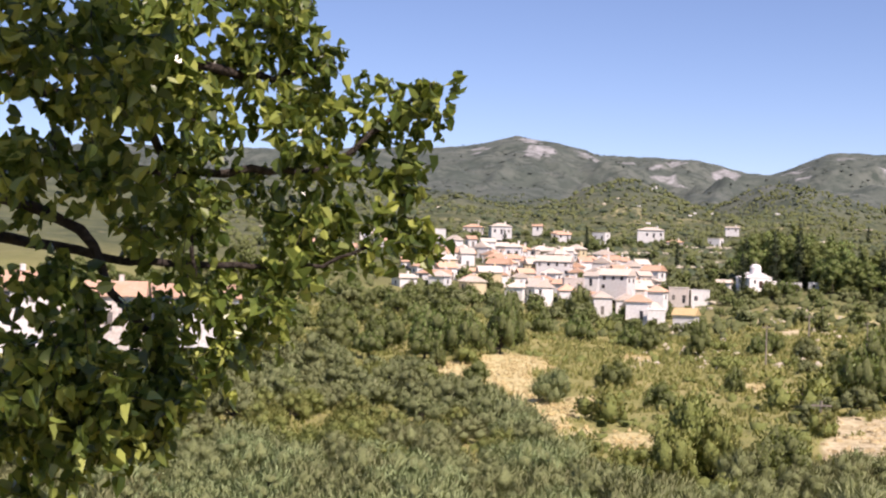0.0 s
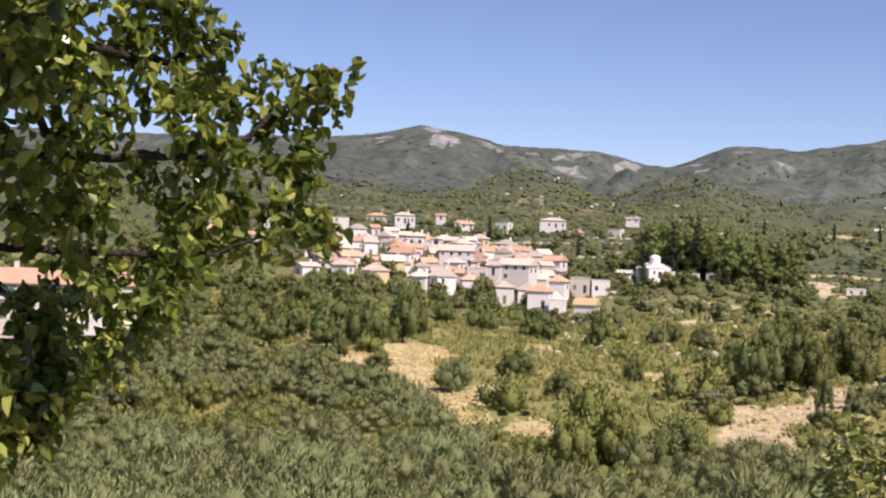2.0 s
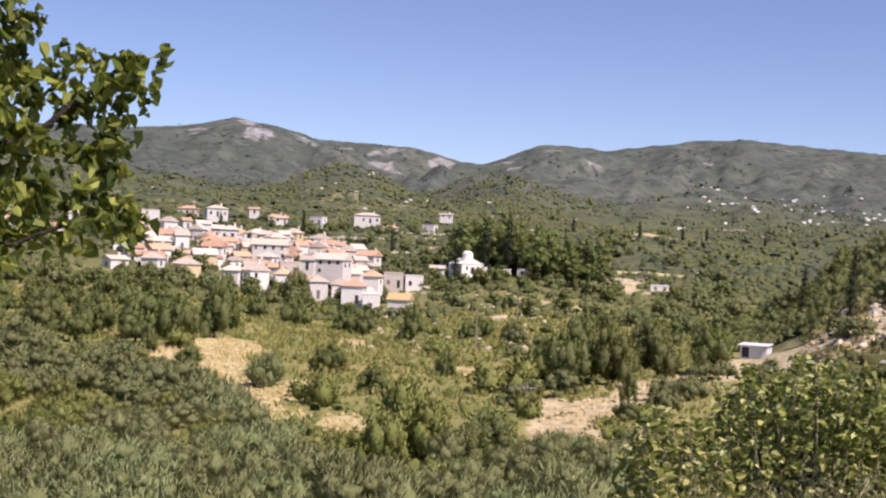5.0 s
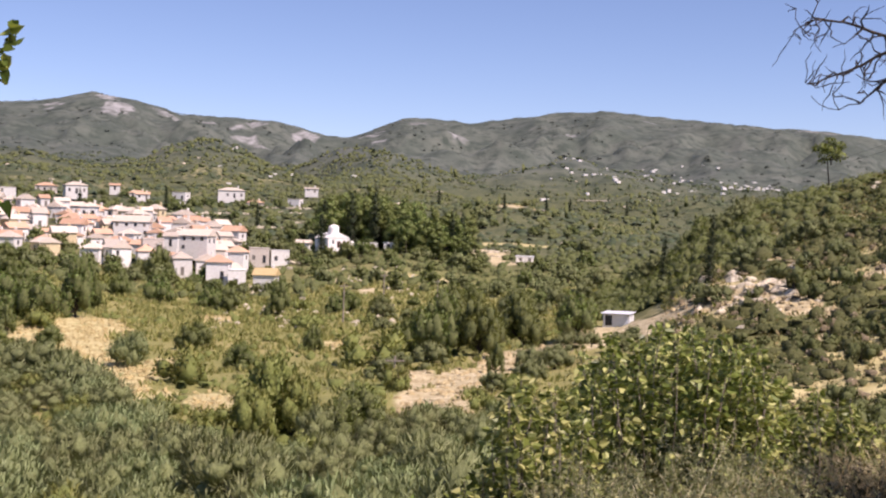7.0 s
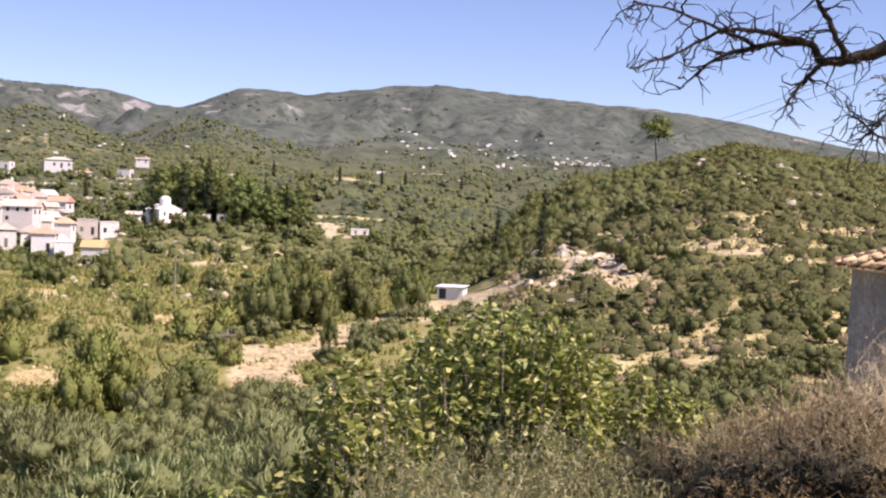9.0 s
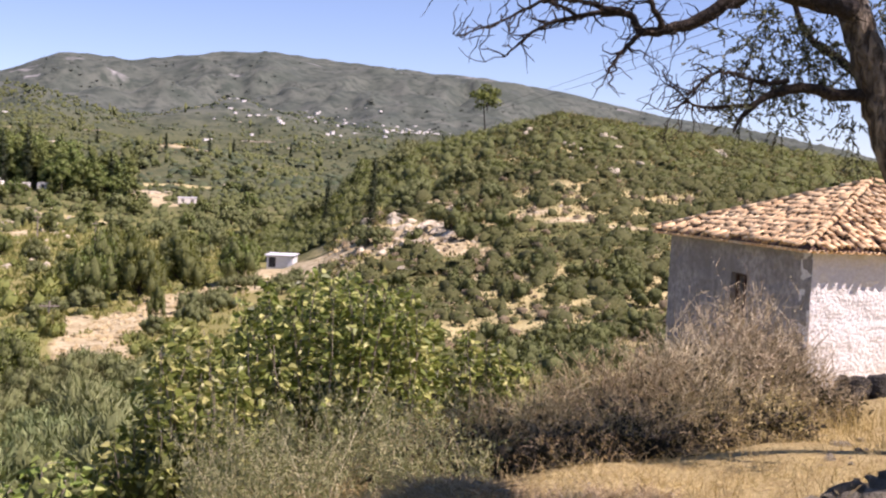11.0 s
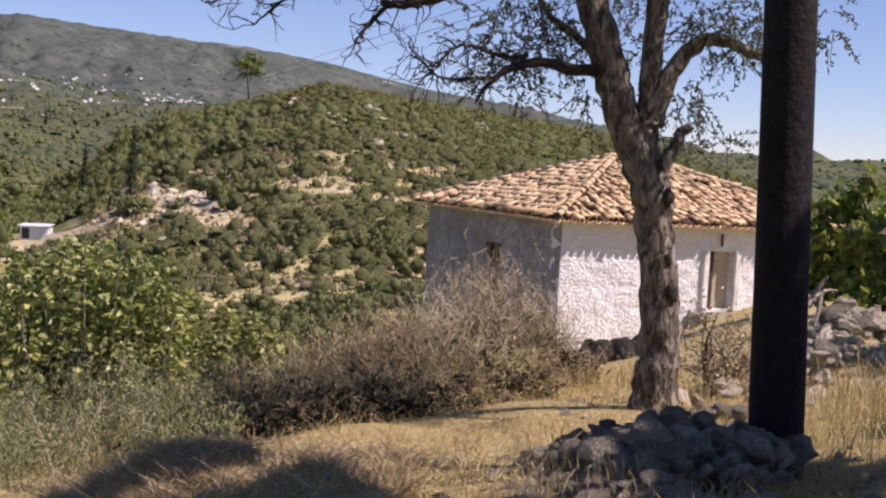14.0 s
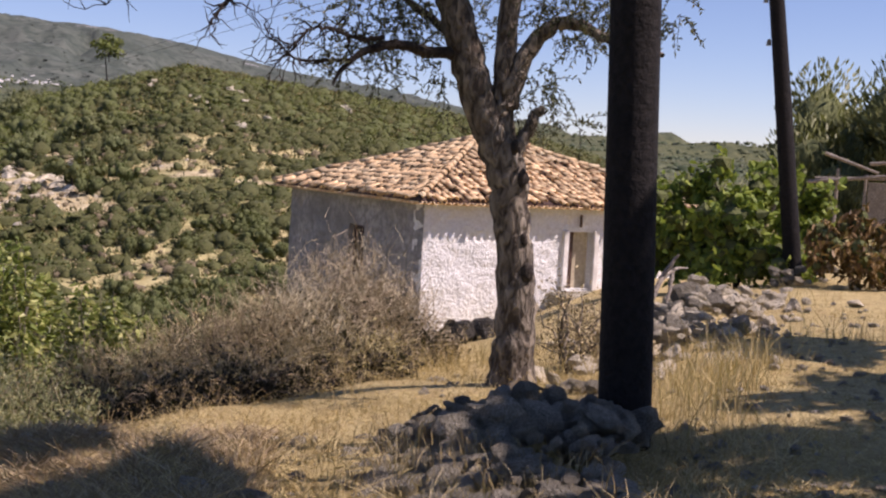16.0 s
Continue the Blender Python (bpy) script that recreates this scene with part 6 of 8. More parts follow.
def heap_grass():
    """Dry weeds growing out of the stone heap and round the pole's foot."""
    rng = np.random.default_rng(35)
    m, per = 80, 12
    az0, r0 = rng.uniform(45.5, 60.5, m), rng.uniform(5.6, 9.6, m)
    n = m * per
    az, r = np.repeat(az0, per) + rng.normal(0, 0.5, n), np.repeat(r0, per) + rng.normal(0, 0.06, n)
    base = np.stack([r * np.sin(np.radians(az)), r * np.cos(np.radians(az)), height(az, r) + 0.12 * (az < 56)], -1)
    high = np.repeat(rng.uniform(0.04, 0.17, m), per) * rng.uniform(0.4, 1.2, n)
    t = np.linspace(0, 1, 4)[None, :, None]
    path = base[:, None] + (np.array((0, 0, 1.0)) * t + rng.normal(0, 0.45, (n, 1, 3)) * np.array((1, 1, 0)) * t ** 2) * high[:, None, None]
    tagged(new("heap_weeds", mesh_of("heap_weeds", *ribbons(path, rng.uniform(0.003, 0.006, n), rng), MAT)), "withered brown weeds among the stones and round the pole", "grass", kind="stuff")


def hump_straw():
    """Brown matted straw hanging over the humps at the path's edge."""
    rng = np.random.default_rng(36)
    m, per = 1500, 14
    ca, cr = rng.uniform(26, 41, m), rng.uniform(5.6, 9.8, m)
    n = m * per
    az, r = np.repeat(ca, per) + rng.normal(0, 0.25, n), np.repeat(cr, per) + rng.normal(0, 0.04, n)
    base = np.stack([r * np.sin(np.radians(az)), r * np.cos(np.radians(az)), height(az, r) - 0.01], -1)
    high = np.repeat(rng.uniform(0.04, 0.14, m), per) * rng.uniform(0.5, 1.3, n)
    t = np.linspace(0, 1, 4)[None, :, None]
    comb = np.repeat(rng.normal(0, 0.7, (m, 3)), per, 0)[:, None] + rng.normal(0, 0.5, (n, 1, 3))
    path = base[:, None] + (np.array((0, 0, 0.8)) * t + comb * np.array((1, 1, 0.1)) * t ** 1.5) * high[:, None, None]
    tagged(new("hump_straw", mesh_of("hump_straw", *ribbons(path, rng.uniform(0.004, 0.008, n), rng), BROWNTWIG)), "brown matted straw on the humps beside the path", "grass", kind="stuff")


weeds()
grass()
hump_straw()
heap_grass()


# ---- stones ----
def stone_mesh(seed, level=2):
    """A broken stone: a ball split along a dozen planes, then pitted."""
    rng = np.random.default_rng(seed)
    bm = bmesh.new()
    bmesh.ops.create_icosphere(bm, subdivisions=level, radius=0.5)
    planes = [(Vector(unit(rng.standard_normal(3)).tolist()), rng.uniform(0.25, 0.43)) for _ in range(12)]
    for v in bm.verts:
        p = v.co.copy()
        for n, d in planes:
            over = p.dot(n) - d
            if over > 0:
                p -= n * over
        v.co = p * (1 + 0.2 * noise.noise(p * 4 + Vector((seed * 3.7, 0, 0))) + 0.22 * noise.noise(p * 9 + Vector((0, seed, 0))))
    me = bpy.data.meshes.new("stone")
    bm.to_mesh(me)
    bm.free()
    me.materials.append(ROCK)
    return me


STONES = [stone_mesh(k, 2) for k in range(7)]
PALESTONES = [stone_mesh(k, 2) for k in range(11, 16)]
SHADESTONES = [stone_mesh(k, 2) for k in range(21, 24)]
for me in SHADESTONES:
    me.materials[0] = SHADEROCK
for me in PALESTONES:
    me.materials[0] = PALEROCK


def stone_row(name, label, way, per_m, size, layers, seed, spread=0.3, stock=None):
    rng = np.random.default_rng(seed)
    a0 = on_ground(*way[0])
    ob = thing(name, Matrix.Translation(a0), label, "stone wall")
    for (az0, r0), (az1, r1) in zip(way[:-1], way[1:]):
        p, q = bearing(az0, r0), bearing(az1, r1)
        n = int((q - p).length * per_m)
        for k in range(n):
            for lay in range(layers):
                if lay and rng.random() < 0.25 + 0.15 * lay:
                    continue
                o = p.lerp(q, (k + rng.random()) / n)
                o.x, o.y = o.x + rng.normal(0, spread * (1 - 0.2 * lay)), o.y + rng.normal(0, spread * (1 - 0.2 * lay))
                s = (size[0] + (size[1] - size[0]) * rng.random() ** 1.7) * (1 - 0.12 * lay)
                z = ground_at(*polar(o.x, o.y)) + s * 0.22 + lay * size[1] * 0.42
                m = Matrix.Translation(Vector((o.x, o.y, z)) - a0) @ pose(0, 0, 0, rng.uniform(-25, 25), rng.uniform(-25, 25), rng.uniform(0, 360)) @ Matrix.Diagonal((s * rng.uniform(0.9, 1.5), s * rng.uniform(0.8, 1.2), s * rng.uniform(0.45, 0.85), 1))
                child("stone", (stock or STONES)[rng.integers(0, 5)], ob, m)
    return ob




def stone_heap():
    """The tumbled end of a dry stone wall: a steep front, its crest falling away to one side."""
    rng = np.random.default_rng(41)
    a0 = on_ground(50, 7.4)
    ob = thing("dry_stone_wall", Matrix.Translation(a0), "tumbled dry stone wall of grey limestone blocks", "stone wall")
    crest_az, crest_el = (44.6, 46.4, 48.0, 49.5, 51.2, 53.0, 55.5, 58.0), (-14.6, -12.9, -11.2, -10.5, -10.1, -10.0, -10.3, -11.5)

    def put(az, r, z, s, tilt=22):
        m = Matrix.Translation(bearing(az, r, z) - a0) @ pose(0, 0, 0, rng.uniform(-tilt, tilt), rng.uniform(-tilt, tilt), rng.uniform(0, 360)) @ Matrix.Diagonal((s * rng.uniform(0.95, 1.4), s * rng.uniform(0.8, 1.15), s * rng.uniform(0.5, 1.0), 1))
        child("stone", STONES[rng.integers(0, 7)], ob, m)

    for k in range(420):
        az, r = rng.uniform(44.8, 57.0), rng.uniform(5.9, 9.2)
        g = ground_at(az, r)
        top = EYE + 7.6 * math.tan(radians(float(np.interp(az, crest_az, crest_el))))
        lift = max(0.0, top - g) * float(np.interp(r, (5.8, 6.5, 7.4, 8.0, 9.3), (0.0, 0.55, 1.0, 0.95, 0.15)))
        s = 0.06 + 0.27 * rng.random() ** 2.0
        put(az, r, g + lift * rng.uniform(0.55, 1.0) - s * 0.2, s)
    # the larger blocks of the crest and the front
    for az, el, r, s in ((49.3, -11.9, 7.3, 0.34), (50.9, -11.2, 7.4, 0.30), (48.2, -13.2, 6.9, 0.30), (52.6, -11.0, 7.5, 0.28), (45.6, -14.8, 6.6, 0.34), (46.8, -14.6, 6.5, 0.30), (53.8, -10.9, 7.6, 0.26), (50.2, -13.4, 6.7, 0.32), (52.0, -13.6, 6.6, 0.3), (54.6, -12.4, 7.0, 0.26)):
        p = sight(az, el, r)
        put(az, r, p.z, s, 14)
    for k in range(60):
        az = rng.uniform(51, 56.5)
        r = rng.uniform(8.8, 11.5)
        s = 0.08 + 0.16 * rng.random() ** 2
        put(az, r, ground_at(az, r) + s * 0.2, s)
    return ob


stone_heap()
stone_row("stone_rubble_bank", "bank of loose grey stones beside the road", ((56.6, 12.5), (57.6, 14.5), (58.5, 17), (59.4, 19.5), (60.4, 22)), 30.0, (0.05, 0.34), 2, 42, 0.6, PALESTONES)
stone_row("stone_rubble_bank", "tumbled grey blocks at the edge of the bank", ((57.2, 14.0), (58.0, 17)), 10.0, (0.18, 0.42), 2, 47, 0.4)
stone_row("stone_rubble_bank", "low mound of stones round the leaning pole", ((61.8, 25.2), (63.2, 25.8), (64.4, 26.4)), 6.0, (0.2, 0.5), 2, 43, 0.25)


def boulder_heap():
    """Boulders below the house's corner, coloured dark for the shade of the hollow there."""
    rng = np.random.default_rng(44)
    a0 = on_ground(49.6, 25.5)
    ob = thing("boulder_heap", Matrix.Translation(a0), "boulders at the foot of the house, coloured for dark shade", "stone wall")
    for k in range(26):
        az, r, s = rng.uniform(48.6, 51.4), rng.uniform(24.6, 26.8), rng.uniform(0.25, 0.7)
        z = ground_at(az, r) + s * rng.uniform(-0.05, 0.3)
        m = Matrix.Translation(bearing(az, r, z) - a0) @ pose(0, 0, 0, rng.uniform(-30, 30), rng.uniform(-30, 30), rng.uniform(0, 360)) @ Matrix.Diagonal((s * rng.uniform(0.9, 1.4), s, s * rng.uniform(0.8, 1.1), 1))
        child("stone", SHADESTONES[rng.integers(0, 3)], ob, m)
    return ob


boulder_heap()
stone_row("boulder_heap", "half-buried dark stones in the dry grass", ((37.6, 6.4), (39.5, 6.3), (41.5, 6.2)), 5.0, (0.1, 0.2), 1, 45, 0.16)


def loose_gravel():
    """Pebbles and clods strewn over the road and its verge."""
    rng = np.random.default_rng(46)
    n = 2600
    az, r = rng.uniform(24, 70, n), 4.6 + 17 * rng.random(n) ** 1.4
    x, y = r * np.sin(np.radians(az)), r * np.cos(np.radians(az))
    keep = (rough2(x / 1.5 + 9, y / 1.5, 3) + 0.25 * (az > 56)) > rng.uniform(0.35, 0.7, n)
    az, r, x, y = az[keep], r[keep], x[keep], y[keep]
    n = len(az)
    s = 0.008 + 0.05 * rng.random(n) ** 3
    c = np.stack([x, y, height(az, r) + s * 0.2], -1)
    v, f = blob(np.concatenate([c, s[:, None] * rng.uniform(0.7, 1.4, (n, 3)) * np.array((1, 1, 0.7))], 1), 1.0, 0.16, rng, 1)
    tagged(new("loose_gravel", mesh_of("loose_gravel", v, f, ROCK)), "loose grey-brown pebbles and clods on the dirt road", "gravel", kind="stuff")


loose_gravel()


def stick_bush(az, r, high, seed):
    rng = np.random.default_rng(seed)
    foot = on_ground(az, r)
    ob = thing("sparse_bush", Matrix.Translation(foot), "dead brown bush with bare stems and few withered leaves", "bush")
    lf = []
    for k in range(14):
        d = unit(np.array((rng.normal(0, 0.45), rng.normal(0, 0.45), 1)))
        path = [np.zeros(3)]
        for _ in range(6):
            d = unit(d + rng.normal(0, 0.34, 3))
            path.append(path[-1] + d * high / 6.5)
        v, f = tube(path, np.linspace(0.035 if k < 3 else 0.014, 0.004, 7), 5, 0.05, rng)
        child("stem", mesh_of("stem", v, f, BARK, True), ob)
        p = np.array(path)[rng.integers(2, 7, 70)] + rng.normal(0, 0.1, (70, 3))
        lf.append(leaves(p, rng.normal(0, 1, (70, 3)), 0.055, 0.022, 0, rng=rng))
    v, f = joined(lf)
    tagged(child("foliage", mesh_of("foliage", v, f, BROWNTWIG), ob), kind="stuff")
    return ob


stick_bush(53.6, 13.4, 1.05, 51)
stick_bush(54.6, 14.0, 0.8, 52)


def dead_branch():
    rng = np.random.default_rng(53)
    foot = on_ground(57.6, 15.5)
    ob = thing("bleached_branch", Matrix.Translation(foot), "bleached bare branch lying on the stones", "branch")
    for pts in ([sight(57.0, -6.0, 15), sight(57.5, -4.9, 15.2), sight(58.1, -4.5, 15.5), sight(58.5, -4.45, 15.7)], [sight(57.4, -5.0, 15.2), sight(57.9, -4.2, 15.2), sight(58.1, -3.9, 15.2)], [sight(57.9, -4.5, 15.4), sight(57.8, -5.4, 15.3), sight(57.7, -6, 15.2)]):
        v, f = tube(*smooth_path([p - foot for p in pts], np.linspace(0.035, 0.01, len(pts)), 4, 0.004, rng), 6, 0.06, rng)
        child("limb", mesh_of("limb", v, f, GREYWOOD, True), ob)
    return ob


dead_branch()


# ---- valley trees ----
def sized(planter, high, az, r, wide, tall, flat=1.2):
    """A tree of a given width and height."""
    p = bearing(az, r)
    SPOTS.append((p.x, p.y, wide * 0.5))
    ob = planter.put(az, r, 1.0, RNG, 0.4)
    w, h = wide / (flat * high), 1.2 * tall / (0.88 * high)
    ob.matrix_basis = Matrix.Translation(on_ground(az, r, 0.25 * tall)) @ pose(0, 0, 0, 0, 0, RNG.uniform(0, 360)) @ Matrix.Diagonal((w, w, h, 1))
    return ob


for q in ((0.99, 210, 8.7, 8.3), (2.55, 223, 7.4, 10.4), (-0.56, 212, 9.7, 7.5), (3.19, 236, 5.0, 9.1), (7.42, 179, 6.3, 4.3), (14.18, 85, 5.3, 3.9), (12.37, 175, 3.5, 3.8), (17.59, 159, 8.6, 8.6), (19.44, 159, 7.9, 7.8),
          (21.25, 176, 8.1, 7.4), (18.5, 170, 8.0, 8.0), (16.5, 166, 6.5, 6.0), (23.6, 176, 7.6, 6.5), (10.88, 251, 6.0, 6.3)):
    sized(BROADS, 6.0, *q)
for q in ((13.27, 245, 5.4, 4.0), (13.9, 248, 5.0, 4.3), (8.0, 266, 6.5, 4.8), (8.8, 262, 6.0, 4.6), (5.87, 334, 9.7, 8.6), (4.3, 282, 6.5, 5.4), (5.78, 272, 8.0, 5.9), (-0.19, 191, 3.2, 4.1), (15.17, 237, 5.9, 3.9), (18.2, 258, 6.0, 5.4),
          (19.1, 262, 5.6, 5.0), (9.27, 154, 4.5, 3.2), (1.51, 176, 5.1, 2.9), (7.93, 330, 7.4, 5.6), (-2.4, 215, 9.0, 7.6), (-4.4, 218, 9.0, 7.2), (20.15, 143, 2.6, 3.6)):
    sized(BROADS, 6.0, *q)
# the large fig-like tree at the meadow's edge
for q in ((10.5, 91, 6.0, 6.4), (9.6, 89, 4.4, 4.6), (11.6, 90, 4.6, 4.8)):
    sized(MEADOW_TREE, 5.0, *q)
for q in ((1.0, 201, 5.2, 3.0), (6.99, 138, 5.5, 3.8), (15.01, 155, 8.4, 4.5), (3.59, 295, 7.0, 4.0), (12.1, 217, 5.4, 2.7), (15.99, 125, 3.1, 2.6), (7.9, 104, 3.0, 1.7), (7.0, 300, 5.0, 3.2), (11.9, 262, 3.4, 2.4)):
    sized(BUSHES, 2.2, *q)
for q in ((4.79, 157, 6.1, 4.6), (16.78, 83, 5.2, 2.6), (19.35, 82, 4.4, 2.4), (15.4, 79, 4.6, 2.6), (18.0, 86, 5.0, 2.6), (12.6, 84, 4.4, 3.0), (21.0, 88, 5.0, 2.8)):
    sized(NEAR_OLIVE, 4.0, *q, 1.25)
for a, r, top in ((28.98, 180, 0.94), (27.08, 214, -0.09)):
    tree = keyed(CYPRESSES, a, r, 1.0, 2.0)
    s = (EYE + r * math.tan(radians(top)) - ground_at(a, r) + 0.4) / 10.0
    tree.matrix_basis = Matrix.Translation(on_ground(a, r, 0.4)) @ pose(0, 0, 0, 2, 3, 0) @ Matrix.Diagonal((s * 0.75, s * 0.75, s * 1.05, 1))
for a, r, s in ((12.63, 385, 1.15), (2.6, 500, 0.9), (6.1, 520, 0.9), (9.9, 480, 0.85), (14.9, 640, 1.0), (17.6, 700, 1.0), (20.4, 600, 0.9), (23.2, 760, 1.0), (25.6, 820, 1.1), (22.2, 690, 0.8)):
    keyed(CYPRESSES, a, r, s, 2.0)

for a, r, q in ((25.3, 188, 9), (25.4, 172, 8), (26.6, 180, 8), (27.6, 178, 7), (22.4, 152, 6)):
    p = bearing(a, r)
    SPOTS.append((p.x, p.y, q))


def canopy():
    """The olive grove below the path, its edge running down the slope to the meadow."""
    rng = np.random.default_rng(201)
    edge_az, edge_r = (-24, -6, -1.4, 1.5, 3.2, 4.5, 6.75, 8.4, 9.5), (205, 200, 183, 150, 128, 106, 82, 68, 56)
    for _ in range(2600):
        a, r = rng.uniform(-17, 9.5), math.sqrt(rng.uniform(50 ** 2, 205 ** 2))
        if r > np.interp(a, edge_az, edge_r):
            continue
        p, gap = bearing(a, r), 3.3 if r < 110 else 4.2
        if any((p.x - t[0]) ** 2 + (p.y - t[1]) ** 2 < max(gap, t[2]) ** 2 for t in SPOTS):
            continue
        SPOTS.append((p.x, p.y, gap))
        light = ((a + 5.0) / 3.6) ** 2 + ((r - 116) / 17) ** 2 < 1 or rng.random() < 0.06
        stock = PALE_OLIVE if light else NEAR_OLIVE if r < 118 else OLIVES
        stock.put(a, r, rng.uniform(0.85, 1.25), rng, 0.4, 0.85)


canopy()
scatter(NEAR_OLIVE, 202, 420, 8, 30, 34, 95, 4.0, (0.6, 0.95), 0.5, 0.9, SPOTS)
scatter(BUSHES, 203, 90, 6, 24, 60, 118, 3.4, (0.7, 1.3), 0.4, 1.0, SPOTS)
scatter(OLIVES, 205, 120, 15, 30, 80, 240, 5.0, (0.65, 1.05), 0.35, 0.95, SPOTS, 0.3)
scatter(BROADS, 206, 240, -17, 0.5, 200, 345, 5.8, (0.55, 1.0), 0.35, 1.0, SPOTS)
scatter(BROADS, 210, 70, 16, 29, 190, 320, 6.5, (0.45, 0.8), 0.35, 1.0, SPOTS, 0.5)
scatter(BUSHES, 207, 130, 2, 28, 120, 300, 4.2, (0.5, 1.1), 0.4, 0.9, SPOTS, 0.6)
scatter(OLIVES, 208, 90, 20, 31, 195, 330, 5.0, (0.9, 1.3), 0.5, 1.0, SPOTS)


rng = np.random.default_rng(97)
for k in range(420):
    a, r = rng.uniform(26, 58), math.sqrt(rng.uniform(48 ** 2, 135 ** 2))
    p = bearing(a, r)
    if grain2(p.x / 16, p.y / 16) > 0.3 and cover(np.array([a]), np.array([r]))[1][0] < 0.4:
        SHRUBS.put(a, r, rng.uniform(0.45, 1.35), rng, 0.15)


# ---- the village ----
def village_house(az, r, z, w, h, roof, wall_mat, roof_mat, turn, label, depth=None, storeys=None):
    """A house with its front towards the valley; w and h are the front's width and the height to the eaves and ridge together."""
    depth = depth or min(max(w * 0.8, 5.0), 9.0)
    m = Matrix.Translation(bearing(az, r, z)) @ pose(0, 0, 0, 0, 0, -az + turn)
    ob = thing("village_house", m, label, "house", "village houses")
    rise = 0.0 if roof == "flat" else min(0.28 * h, 1.9)
    e = h - rise
    bm = box(bmesh.new(), (-w / 2, 0, -2.2), (w / 2, depth, e), 0.05)
    part("wall", bm, wall_mat, ob)
    o = 0.35
    bm = bmesh.new()
    if roof == "flat":
        box(bm, (-w / 2 - 0.1, -0.1, e + 0.004), (w / 2 + 0.1, depth + 0.1, e + 0.25), 0.04)
    else:
        a = [bm.verts.new(p) for p in ((-w / 2 - o, -o, e), (w / 2 + o, -o, e), (w / 2 + o, depth + o, e), (-w / 2 - o, depth + o, e))]
        lo = [bm.verts.new((v.co.x, v.co.y, e - 0.14)) for v in a]
        if roof == "hip":
            k = min(w, depth) * 0.45
            t = ((-w / 2 + k, depth / 2, e + rise), (w / 2 - k, depth / 2, e + rise)) if w > depth else ((0, depth / 2 - (depth - w) * 0.4 - 0.2, e + rise), (0, depth / 2 + (depth - w) * 0.4 + 0.2, e + rise))
            t = [bm.verts.new(p) for p in t]
            fs = ((a[0], a[1], t[1], t[0]), (a[1], a[2], t[1]), (a[2], a[3], t[0], t[1]), (a[3], a[0], t[0])) if w > depth else ((a[0], a[1], t[0]), (a[1], a[2], t[1], t[0]), (a[2], a[3], t[1]), (a[3], a[0], t[0], t[1]))
        elif roof == "gable":
            t = [bm.verts.new(p) for p in ((-w / 2 - o, depth / 2, e + rise), (w / 2 + o, depth / 2, e + rise))]
            fs = ((a[0], a[1], t[1], t[0]), (a[2], a[3], t[0], t[1]), (a[1], a[2], t[1]), (a[3], a[0], t[0]))
        else:
            t = [bm.verts.new(p) for p in ((0, -o, e + rise), (0, depth + o, e + rise))]
            fs = ((a[1], a[2], t[1], t[0]), (a[3], a[0], t[0], t[1]), (a[0], a[1], t[0]), (a[2], a[3], t[1]))
        for f in fs:
            bm.faces.new(f)
        for k in range(4):
            bm.faces.new((lo[k], lo[(k + 1) % 4], a[(k + 1) % 4], a[k]))
        bm.faces.new(lo[::-1])
    part("roof", bm, roof_mat, ob)
    if roof != "flat" and w > 5:
        bm = box(bmesh.new(), (w * 0.22, depth * 0.62, e), (w * 0.22 + 0.6, depth * 0.62 + 0.6, e + rise + 0.7), 0.05)
        part("chimney", bm, wall_mat, ob)
    floors = storeys or max(1, round(e / 3.0))
    cols = max(1, int(w / 2.4))
    fh = e / floors
    for fl in range(floors):
        for c in range(cols):
            if RNG.random() < 0.3:
                continue
            x = -w / 2 + (c + 0.5) * w / cols + RNG.normal(0, 0.12)
            tall = fl == 0 and c == cols // 2
            z0, z1 = fl * fh + (0.05 if tall else 0.9), fl * fh + min(2.2, fh - 0.35)
            win = part("door" if tall else "window", box(bmesh.new(), (x - 0.42, -0.05, z0), (x + 0.42, 0.12, z1), 0.01), DARKGLASS if RNG.random() < 0.6 else SHUTTER, ob)
            part("lintel", box(bmesh.new(), (x - 0.62, -0.08, z1 + 0.003), (x + 0.62, 0.1, z1 + 0.12), 0.01), wall_mat, win)
    for c in range(max(1, int(depth / 3))):
        y = (c + 0.5) * depth / max(1, int(depth / 3))
        for s in (-1, 1):
            part("window", box(bmesh.new(), (s * w / 2 - 0.05, y - 0.45, e - 2.0), (s * w / 2 + 0.05, y + 0.45, e - 0.8), 0.01), DARKGLASS, ob)
    return ob


